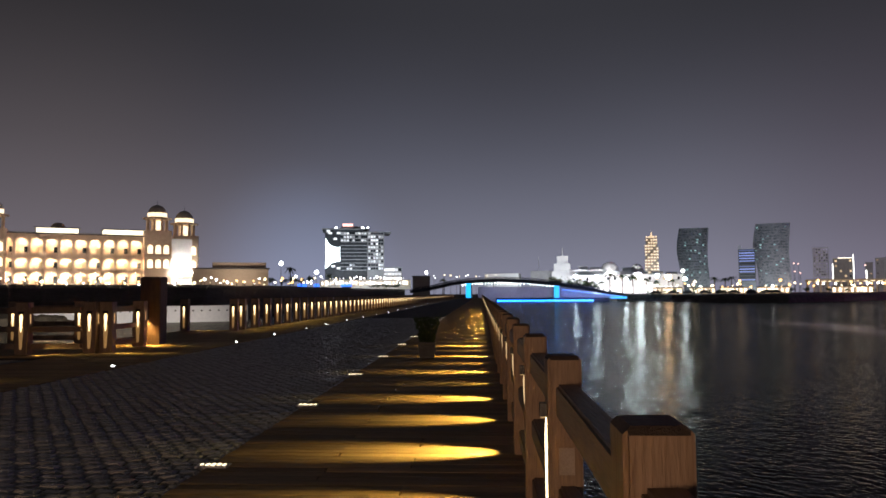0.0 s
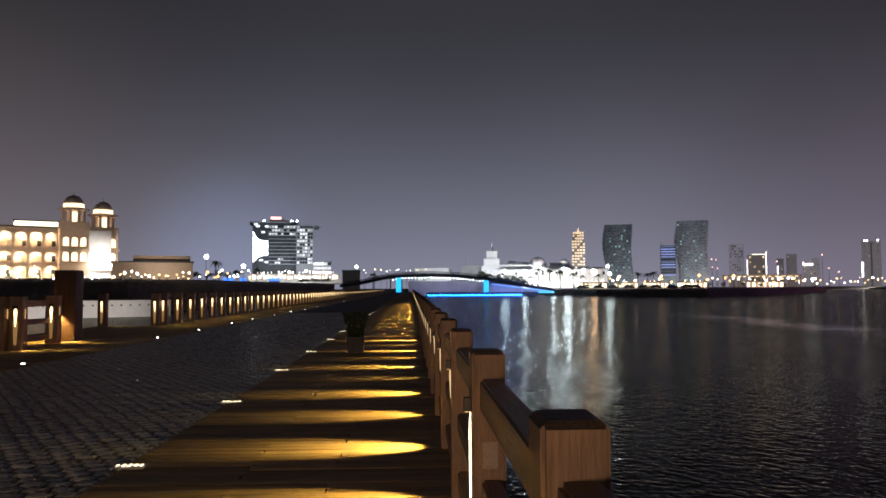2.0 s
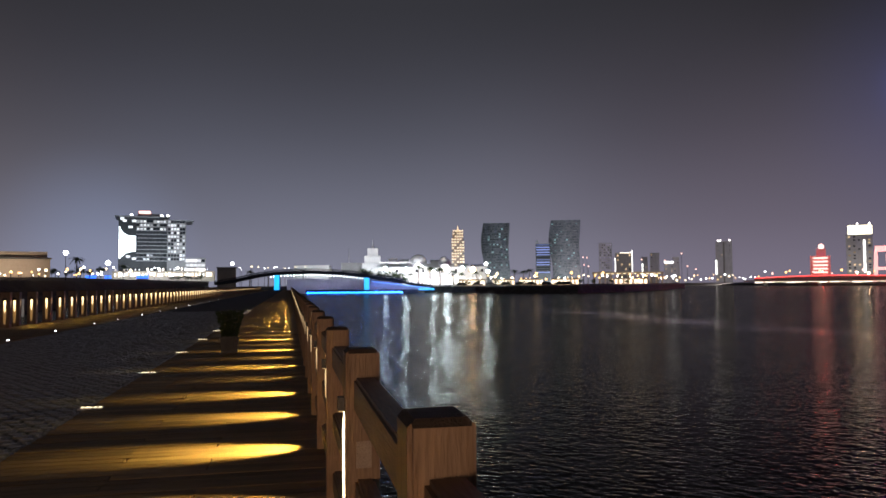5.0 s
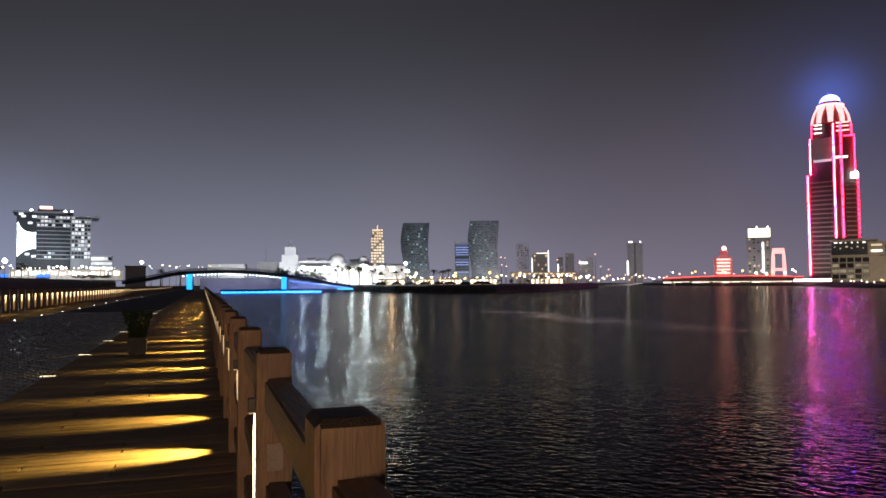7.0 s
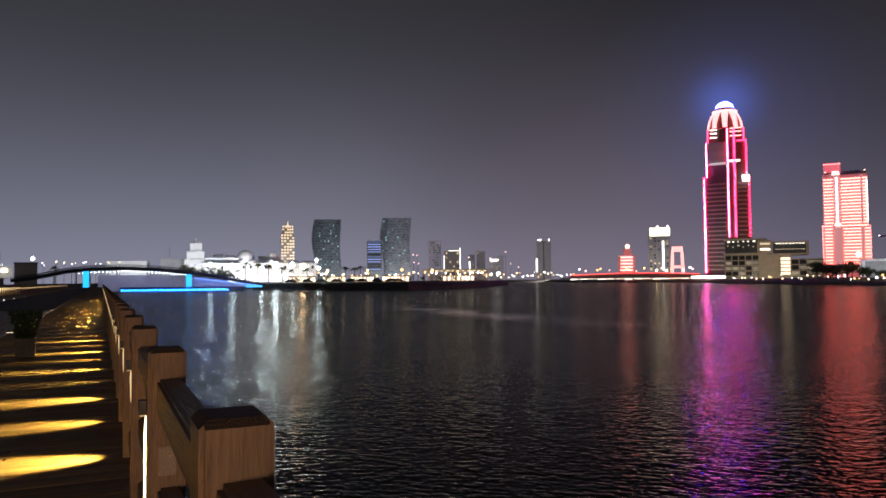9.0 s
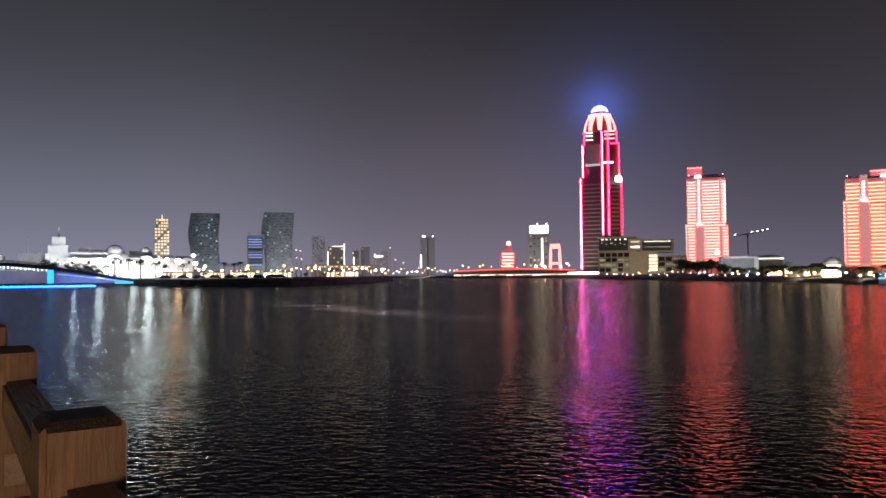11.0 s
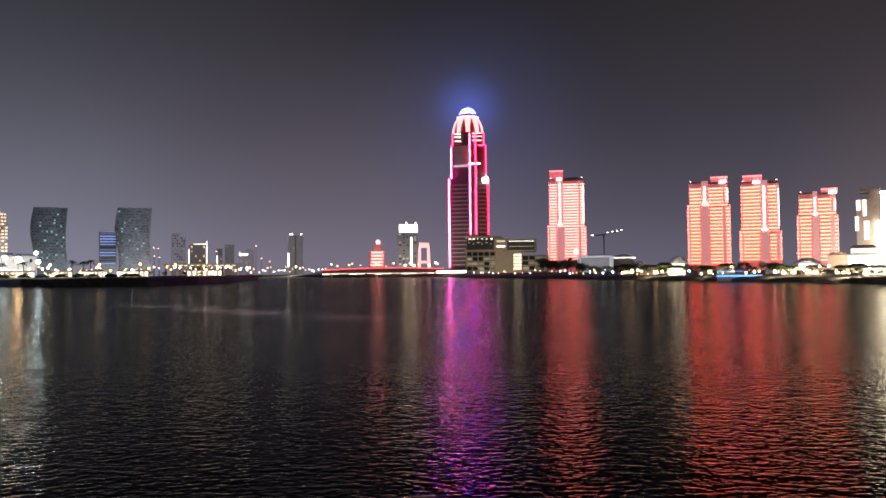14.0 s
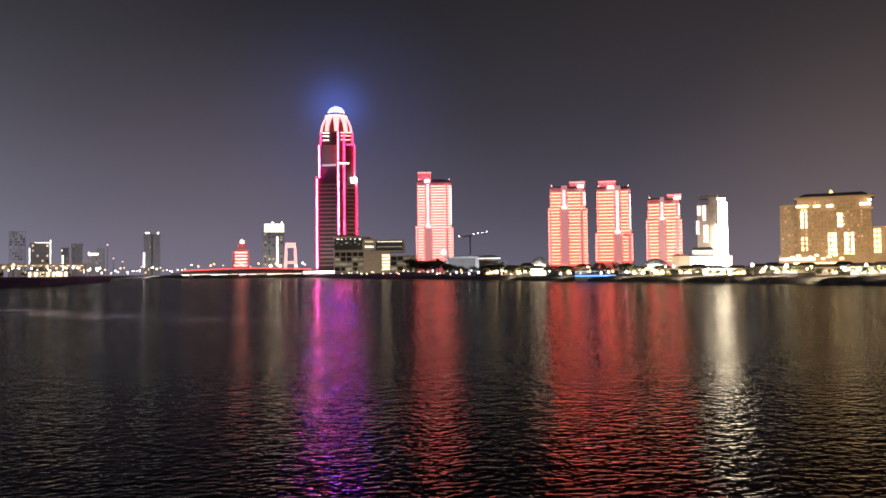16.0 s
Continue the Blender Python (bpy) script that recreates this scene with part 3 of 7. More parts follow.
# planter
pl = thing("planter", "square concrete pot with a clipped dark green shrub", "planter", pose(-1.28, 17.15, 0.004))
bm = box(-0.17, 0.17, -0.17, 0.17, 0.0, 0.38, -0.02)
bmesh.ops.bevel(bm, geom=list(bm.edges), offset=0.012, segments=2, affect="EDGES")
part("pot", bm, POT, pl)
bm = bmesh.new()
rr = random.Random(5)
for i in range(1500):
    z = rr.uniform(0.36, 0.95)
    h = 0.16 + (z - 0.36) * 0.27
    x, y = rr.uniform(-h, h), rr.uniform(-h, h)
    c = Vector((x, y, z))
    u = Vector((rr.gauss(0, 1), rr.gauss(0, 1), rr.gauss(0, 1))).normalized() * 0.035
    w = u.orthogonal().normalized() * 0.016
    bm.faces.new([bm.verts.new(c + d) for d in (-u, w, u, -w)])
part("shrub", bm, LEAF, pl, "dark green clipped foliage")


# ---- trees ----
def tree_meshes(seed, h):
    r = random.Random(seed)
    wood = bmesh.new()
    leaves = bmesh.new()
    tube(wood, (0, 0, -0.3), (0, 0, h * 0.4), h * 0.035, h * 0.022)
    tips = []
    for i in range(8):
        a = i * 2.4 + r.uniform(-0.4, 0.4)
        e = Vector((math.cos(a) * h * r.uniform(0.2, 0.42), math.sin(a) * h * r.uniform(0.2, 0.42), h * r.uniform(0.5, 0.85)))
        tube(wood, (0, 0, h * r.uniform(0.25, 0.42)), e, h * 0.016, h * 0.006, 5)
        tips.append(e)
    tips.append(Vector((0, 0, h * 0.85)))
    for e in tips:
        for i in range(75):
            c = e + Vector((r.gauss(0, 1), r.gauss(0, 1), r.gauss(0, 0.8))) * h * 0.095
            u = Vector((r.gauss(0, 1), r.gauss(0, 1), r.gauss(0, 1))).normalized() * h * 0.04
            w = u.orthogonal().normalized() * h * 0.022
            leaves.faces.new([leaves.verts.new(c + d) for d in (-u, w, u, -w)])
    return meshed("trunk", wood, BARK), meshed("crown", leaves, LEAF)


def palm_meshes(seed, h):
    r = random.Random(seed)
    wood, leaves = bmesh.new(), bmesh.new()
    tube(wood, (0, 0, -0.3), (0.1, 0, h * 0.8), h * 0.03, h * 0.02)
    for i in range(22):
        a, lift = i * 2.4, r.uniform(-0.2, 1.0)
        d = Vector((math.cos(a), math.sin(a), 0))
        prev, pw = Vector((0.1, 0, h * 0.8)), 0.02 * h
        for j in range(1, 6):
            q = j / 5
            cur = Vector((0.1, 0, h * 0.8)) + d * h * 0.33 * q + Vector((0, 0, h * (0.24 * lift * q - 0.2 * q * q)))
            s = d.cross(Vector((0, 0, 1))) * h * 0.05 * (1 - q * 0.8)
            s0 = d.cross(Vector((0, 0, 1))) * pw
            leaves.faces.new([leaves.verts.new(p) for p in (prev - s0, prev + s0, cur + s, cur - s)])
            prev, pw = cur, h * 0.05 * (1 - q * 0.8)
    return meshed("trunk", wood, BARK), meshed("crown", leaves, LEAF)


TREES = [tree_meshes(i, 6.0) for i in range(4)]
PALMS = [palm_meshes(i, 8.0) for i in range(2)]


def tree(az, d, z, size=1.0, kind="tree", pick=0, group="trees along the shore"):
    meshes = (TREES if kind == "tree" else PALMS)[pick % (4 if kind == "tree" else 2)]
    label = "dark leafy tree on the shore at night" if kind == "tree" else "tall palm tree on the shore at night"
    m = site(az, d, z, random.uniform(0, 360)) @ Matrix.Scale(size, 4)
    t = thing("tree" if kind == "tree" else "palm_tree", label, kind, m, group)
    part("trunk", meshes[0], None, t)
    part("crown", meshes[1], None, t)
    return t


# ---- street lamps ----
POLE = meshed("pole", lathe(bmesh.new(), [(0.12, 0), (0.08, 0.4), (0.05, 4.0)], 8), BLACKMETAL)
BULBS = {}


def street_lamp(az, d, base, head, glow_mat, size=0.35, group="street lamps on the shore"):
    """head: the height of the light's middle over the base."""
    t = thing("street_lamp", "lit street lamp on a thin dark pole", "lamp", site(az, d, base), group)
    part("pole", POLE, None, t, m=Matrix.Diagonal((1, 1, max(head, 0.5) / 4.0, 1)))
    key = (glow_mat.name, round(size, 2))
    if key not in BULBS:
        BULBS[key] = meshed("globe", lathe(bmesh.new(), [(size * 0.3, -size), (size * 0.8, -size * 0.6), (size, 0), (size * 0.75, size * 0.65), (size * 0.2, size)], 8), glow_mat)
    part("globe", BULBS[key], None, t, "glowing globe", m=pose(0, 0, head + size * 0.9))
    return t


# ---- facade helpers ----
PANES = {}


def windows(parent, w, z0, floors, fh, cols, material, y=0.0, wide=0.7, tall=0.6, x0=None, name="window", keep=1.0, seed=0):
    """Rows of window panes, each an object of its own, a hand's width proud of the wall at y."""
    r = random.Random(seed)
    x0 = -w / 2 if x0 is None else x0
    pw, ph = w / cols * wide, fh * tall
    key = (round(pw, 2), round(ph, 2), material.name)
    if key not in PANES:
        PANES[key] = meshed("window", box(-pw / 2, pw / 2, -0.12, 0.3, 0, ph), material)
    for f in range(floors):
        for c in range(cols):
            if r.random() <= keep:
                part(name, PANES[key], None, parent, m=pose(x0 + (c + 0.5) * w / cols, y, z0 + f * fh + fh * (1 - tall) / 2))


def bands(parent, w, d, z0, floors, fh, material, name="light_strip", proud=0.35, h=0.5, x0=0.0, y0=0.0):
    me = meshed(name, box(-w / 2 - proud, w / 2 + proud, -proud, d + proud, 0, h), material)
    for f in range(floors):
        part(name, me, None, parent, m=pose(x0, y0, z0 + f * fh))


def arch_panel(w, h, ow, oh, depth, material, name="arch_bay", z_sill=0.0):
    """A bay of wall with a round-arched opening right through it."""
    bm = bmesh.new()
    r = ow / 2
    spring = z_sill + oh - r
    inner = [(-r, z_sill)] + [(-r * math.cos(math.pi * i / 10), spring + r * math.sin(math.pi * i / 10)) for i in range(11)] + [(r, z_sill)]
    outer = [(-w / 2, z_sill), (-w / 2, spring), (-w / 2, h), (-w * 0.36, h), (-w * 0.24, h), (-w * 0.12, h), (0, h), (w * 0.12, h), (w * 0.24, h), (w * 0.36, h), (w / 2, h), (w / 2, spring), (w / 2, z_sill)]
    for yy in (0.0, depth):
        a = [bm.verts.new((x, yy, z)) for x, z in inner]
        b = [bm.verts.new((x, yy, z)) for x, z in outer]
        for i in range(len(a) - 1):
            bm.faces.new((a[i], a[i + 1], b[i + 1], b[i]))
        if yy == 0.0:
            fa, fb = a, b
    for i in range(len(a) - 1):
        bm.faces.new((fa[i], fa[i + 1], a[i + 1], a[i]))
        bm.faces.new((fb[i], fb[i + 1], b[i + 1], b[i]))
    if z_sill > 0:
        bx(bm, -w / 2, w / 2, 0, depth, 0, z_sill)
    return meshed(name, bm, material)


def flood(az, d, z, w, h, target, power, colour):
    """An unseen area lamp, added in front of a facade to light it."""
    la = bpy.data.lights.new("added_facade_light", "AREA")
    la.shape, la.size, la.size_y, la.energy, la.color = "RECTANGLE", w, h, power, colour
    p = way(az) * d
    ob = new("added_facade_light", la)
    ob.matrix_basis = look((p.x, p.y, z), target)
    return ob


# ---- the white hotel across the inlet ----
HD, HZ = 200.0, 4.28


def hotel():
    a0, a1 = -36.6, -25.7
    m = site((a0 + a1) / 2 + 0.18, HD, HZ)
    w = span(HD, a0, a1)
    top = up(HD, 4.35) - HZ
    t = thing("hotel", "cream arcaded hotel with domed corner towers, brightly lit", "hotel", m)
    cols = 12
    bw = w / cols
    z_rows = (0.0, up(HD, 1.80) - HZ, up(HD, 2.85) - HZ, top)
    depth = 0.6
    meshes = [arch_panel(bw, z_rows[1], bw * 0.84, z_rows[1] * 0.88, depth, CREAM),
              arch_panel(bw, z_rows[2] - z_rows[1], bw * 0.80, (z_rows[2] - z_rows[1]) * 0.78, depth, CREAM, z_sill=0.15),
              arch_panel(bw, z_rows[3] - z_rows[2], bw * 0.78, (z_rows[3] - z_rows[2]) * 0.76, depth, CREAM, z_sill=0.15)]
    for row in range(3):
        for c in range(cols):
            part("arch_bay", meshes[row], None, t, m=pose(-w / 2 + (c + 0.5) * bw, 0, z_rows[row]))
    part("back_wall", box(-w / 2, w / 2, 3.0, 14.0, 0, top - 0.1), CREAM, t)
    for row in range(3):
        part("floor_slab", box(-w / 2, w / 2, depth, 3.0, z_rows[row] - 0.25, z_rows[row]), CREAM, t)
        part("ceiling_light", box(-w / 2 + 0.5, w / 2 - 0.5, 1.6, 1.9, z_rows[row + 1] - 0.42, z_rows[row + 1] - 0.34), G_LOGGIA, t, "row of warm ceiling lights")
        for c in range(cols):
            part("doorway", box(-w / 2 + (c + 0.64) * bw, -w / 2 + (c + 0.92) * bw, 2.85, 3.02, z_rows[row] + 0.1, z_rows[row] + 2.3), W_HOTEL, t)
            if row:
                part("balustrade", box(-w / 2 + (c + 0.14) * bw, -w / 2 + (c + 0.86) * bw, 0.12, 0.28, z_rows[row], z_rows[row] + 0.75), CREAM, t)
    part("cornice", box(-w / 2 - 0.2, w / 2 + 0.2, -0.35, 14.2, top, top + 0.35), ROOF, t)
    for e0, e1 in ((-32.6, -29.95), (-28.3, -25.65)):
        x0, x1 = HD * math.tan(radians(e0 - (a0 + a1) / 2)), HD * math.tan(radians(e1 - (a0 + a1) / 2))
        part("roof_lantern", box(x0, x1, 3, 9, top + 0.35, up(HD, 4.85) - HZ), G_LANTERN, t, "glowing glazed roof lantern")
        part("lantern_roof", box(x0 - 0.5, x1 + 0.5, 2.6, 9.4, up(HD, 4.85) - HZ, up(HD, 4.92) - HZ, 0.2), ROOF, t)
    x = HD * math.tan(radians(-31.25 + 31.15))
    part("roof_dome", lathe(bmesh.new(), [(1.6, top + 1.4), (1.6, top + 2.2)] + dome_profile(1.6, top + 2.2, 1.2), 12, x, 5.5), CREAM, t)
    for e, ed, et, name in ((-24.72, 1.85, 6.38, "tower"), (-22.7, 1.85, 6.12, "tower"), (-35.2, 1.75, 6.2, "tower")):
        cx = HD * math.tan(radians(e - (a0 + a1) / 2))
        cy = -1.5 if e > -25 else -1.0
        cy = 1.5 if e > -23 else cy
        tw = span(HD, 0, ed)
        zt = up(HD, et - 1.55) - HZ
        body = part(name, box(cx - tw / 2, cx + tw / 2, cy, cy + tw, 0, zt), CREAM, t)
        for row in (1, 2):
            for i in range(3):
                ax = cx + (i - 1) * tw * 0.30
                part("lit_arch", meshed("lit_arch", lathe_arch(tw * 0.2, 2.2), G_ROOM), None, body, m=pose(ax, cy - 0.06, z_rows[row] + 0.9))
            part("ledge", box(cx - tw / 2 - 0.25, cx + tw / 2 + 0.25, cy - 0.25, cy + tw, z_rows[row] - 0.2, z_rows[row] + 0.25), CREAM, body)
        zb = zt + 3.0
        for i in range(8):
            k = 2 * math.pi * (i + 0.5) / 8
            part("column", box(cx + tw * 0.38 * math.cos(k) - 0.3, cx + tw * 0.38 * math.cos(k) + 0.3, cy + tw / 2 + tw * 0.38 * math.sin(k) - 0.3, cy + tw / 2 + tw * 0.38 * math.sin(k) + 0.3, zt, zb), CREAM, body)
        part("belvedere_light", lathe(bmesh.new(), [(tw * 0.16, zt), (tw * 0.16, zb - 0.3)], 8, cx, cy + tw / 2), G_ROOM, body, "glowing lamp inside the belvedere")
        part("eave", lathe(bmesh.new(), [(tw * 0.44, zb), (tw * 0.56, zb + 0.15), (tw * 0.56, zb + 0.4), (tw * 0.36, zb + 0.7)], 16, cx, cy + tw / 2), CREAM, body)
        # the drum is plain wall; its lighting is put in as emission
        part("drum", lathe(bmesh.new(), [(tw * 0.37, zb + 0.7), (tw * 0.37, zb + 1.7)], 16, cx, cy + tw / 2), G_ROOM, body, "lit drum under the dome")
        part("dome", lathe(bmesh.new(), dome_profile(tw * 0.35, zb + 1.7, tw * 0.34), 16, cx, cy + tw / 2), STONE, body)
        part("finial", lathe(bmesh.new(), [(0.08, zb + 1.7 + tw * 0.33), (0.03, zb + 2.9 + tw * 0.33)], 6, cx, cy + tw / 2), STEEL, body)
    # the floodlit white wing beside the towers
    x0, x1 = HD * math.tan(radians(-23.85 + 31.15)), HD * math.tan(radians(-22.3 + 31.15))
    part("wing", box(x0, x1, 0.5, 9, 0, up(HD, 4.28) - HZ), WHITEWALL, t, "floodlit white wing")
    part("wing_light", box(x0 + 0.3, x1 - 0.3, -2.4, -2.0, 3.2, 3.5), G_WING, t, "row of floodlights")
    part("terrace", box(x0 - 1, x1 + 3, -0.6, 9, 2.2, 2.7), CREAM, t)
    return t


def lathe_arch(w, h):
    bm = bmesh.new()
    r = w / 2
    pts = [(-r, 0)] + [(-r * math.cos(math.pi * i / 8), h - r + r * math.sin(math.pi * i / 8)) for i in range(9)] + [(r, 0)]
    a = [bm.verts.new((x, 0, z)) for x, z in pts]
    b = [bm.verts.new((x, 0.05, z)) for x, z in pts]
    bm.faces.new(a)
    bm.faces.new(list(reversed(b)))
    for i in range(len(a)):
        j = (i + 1) % len(a)
        bm.faces.new((a[i], b[i], b[j], a[j]))
    return bm


G_WING = glow("wing_floodlight", (1.0, 0.95, 0.88), 130, True)
hotel()
p = way(-30) * (HD + 2)
flood(-30.5, HD - 14, HZ + 0.4, 34, 0.6, (p.x, p.y, HZ + 9), 2300, (1.0, 0.78, 0.62))

# low buildings and quay left of the bridge
t = thing("low_pavilion", "long low plain pavilion beside the hotel", "building", site(-19.3, 190, 4.0))
w = span(190, -22.4, -16.9)
part("wall", box(-w / 2, w / 2, 0, 8, 0, up(190, 2.0) - 4.0), CREAM, t)
part("roof", box(-w / 2 - 0.3, w / 2 + 0.3, -0.3, 8.3, up(190, 2.0) - 4.0, up(190, 2.1) - 4.0), ROOF, t)
part("upper_storey", box(-w * 0.25, w * 0.47, 1, 7, up(190, 2.1) - 4.0, up(190, 2.52) - 4.0), CREAM, t)
p = way(-18.6) * 193
flood(-18.8, 183, 5.0, 8, 0.5, (p.x, p.y, 10), 420, (1.0, 0.85, 0.7))
t = thing("quay_wall", "low white quay wall with round drain holes, lit", "wall", site(-28.5, 95.5, 0))
w = span(95, -41, -20)
part("wall", box(-w / 2, w / 2, 0, 0.5, -2.2, 0.25), WHITEWALL, t)
HOLE = meshed("drain_hole", lathe(bmesh.new(), [(0.11, -0.06), (0.11, 0.06)], 8), BLACKMETAL)
for i in range(34):
    part("drain_hole", HOLE, None, t, m=pose(-w / 2 + (i + 0.5) * w / 34, 0, -0.35, 90, 0, 0))
p = way(-28.5) * 95.5
flood(-28.5, 91, -1.6, 30, 0.3, (p.x, p.y, -0.5), 500, (1.0, 0.88, 0.78))


# ---- office block with a big screen ----
def office():
    d, z = 420.0, 4.4
    c = -9.9
    t = thing("office_block", "dark glazed office block with lit windows and a white screen", "office block", site(c, d, z))
    x = lambda az: d * math.tan(radians(az - c))
    h = lambda el: up(d, el) - z
    part("wing", box(x(-12.25), x(-8.95), 0, 22, 0, h(5.1)), DARKGLASS, t)
    part("wing", box(x(-8.94), x(-7.64), -2, 20, 0, h(4.85)), GREYWALL, t)
    part("roof", box(x(-12.5), x(-8.8), -1.0, 23, h(5.1), h(5.2)), STEEL, t)
    part("roof", box(x(-9.2), x(-7.1), -3.0, 21, h(4.85), h(4.93)), STEEL, t)
    part("plant_room", box(x(-11.0), x(-9.4), 4, 12, h(5.2), h(5.42)), GREYWALL, t)
    part("roof_sign", box(x(-10.9), x(-10.1), 3.6, 3.9, h(5.42), h(5.62)), G_PINKWHITE, t, "glowing pale red roof sign")
    for az in (-11.4, -9.3, -8.9):
        part("roof_lamp", lathe(bmesh.new(), dome_profile(0.7, h(5.22), 1.2, 4), 8, x(az), 3), G_WHITE, t)
    bm = bmesh.new()
    edge = [(-12.2, 4.45), (-12.08, 4.15), (-11.92, 3.93), (-11.7, 3.78), (-11.45, 3.72), (-11.1, 3.72), (-11.1, 2.62), (-11.4, 2.6), (-11.75, 2.48), (-12.0, 2.25), (-12.2, 2.06)]
    a = [bm.verts.new((x(p), -0.5, h(q))) for p, q in edge]
    b = [bm.verts.new((x(p), -0.1, h(q))) for p, q in edge]
    bm.faces.new(a)
    bm.faces.new(list(reversed(b)))
    for i in range(len(a)):
        j = (i + 1) % len(a)
        bm.faces.new((a[i], b[i], b[j], a[j]))
    part("screen", bm, G_SCREEN, t, "bright white screen with curved edges")
    for az, el in ((-11.85, 4.75), (-11.45, 4.3), (-11.2, 4.75), (-12.0, 4.9), (-11.6, 2.15), (-11.2, 2.0)):
        part("window", box(x(az) - 1.0, x(az) + 1.0, -0.2, 0.2, h(el), h(el + 0.16)), G_SCREEN2, t)
    bands(t, x(-8.95) - x(-11.05), 2, h(1.9), 11, (h(4.95) - h(1.9)) / 11, STEEL, "floor_band", 0.12, 0.35, (x(-8.95) + x(-11.05)) / 2, -0.4)
    fh = (h(4.95) - h(1.9)) / 11
    windows(t, x(-9.0) - x(-11.05), h(1.9) + fh * 8, 3, fh, 9, W_OFFICE, -0.3, 0.8, 0.55, x(-11.05), seed=1)
    windows(t, x(-9.0) - x(-11.05), h(1.9), 2, fh, 9, W_OFFICE, -0.3, 0.8, 0.5, x(-11.05), keep=0.6, seed=2)
    windows(t, x(-7.7) - x(-8.9), h(1.9), 11, fh, 6, W_OFFICE, -2.1, 0.78, 0.6, x(-8.9), seed=3)
    part("annex", box(x(-7.7), x(-6.25), -3, 16, 0, h(2.15)), GREYWALL, t)
    windows(t, x(-6.3) - x(-7.65), h(1.1), 3, (h(2.1) - h(1.1)) / 3, 5, W_OFFICE2, -3.1, 0.92, 0.6, x(-7.65), seed=4)
    part("podium", box(x(-12.6), x(-5.6), -6, 16, 0, h(1.15)), STONE, t)
    r = random.Random(31)
    for i in range(26):
        a = -12.45 + 6.75 * i / 26
        part("shop_front", box(x(a), x(a + 0.26 * r.uniform(0.35, 0.98)), -6.6, -6.1, h(r.uniform(0.74, 0.84)), h(r.uniform(0.92, 1.06))), r.choice((G_SHOP, G_SHOP, G_ROOM, G_SCREEN2)), t, "bright shop front")
        if i % 3 != 1:
            part("terrace_light", box(x(a + 0.05), x(a + 0.26 * r.uniform(0.3, 0.8)), -6.6, -6.1, h(1.2), h(1.2 + r.uniform(0.05, 0.2))), r.choice((G_SHOP, G_SCREEN2)), t, "bright terrace light")
    return t


W_OFFICE2 = lit_glass("annex_window", (0.95, 0.96, 1.0), 1.8, 0.85)
G_SHOP = glow("shop_front_light", (1.0, 0.88, 0.68), 2.4)
G_SCREEN2 = glow("lit_office_window", (0.92, 0.96, 1.0), 1.1)
office()
flood(-9.5, 385, 5, 46, 0.6, (way(-9.5) * 422).to_tuple()[:2] + (24,), 17000, (0.80, 0.90, 1.0))
t = thing("house", "plain dark low house beside the bridge ramp", "house", site(-4.7, 330, 0.0))
part("wall", box(-4, 4, 0, 8, 0, up(330, 1.4)), STONE, t)
part("roof", box(-4.3, 4.3, -0.3, 8.3, up(330, 1.4), up(330, 1.46)), ROOF, t)


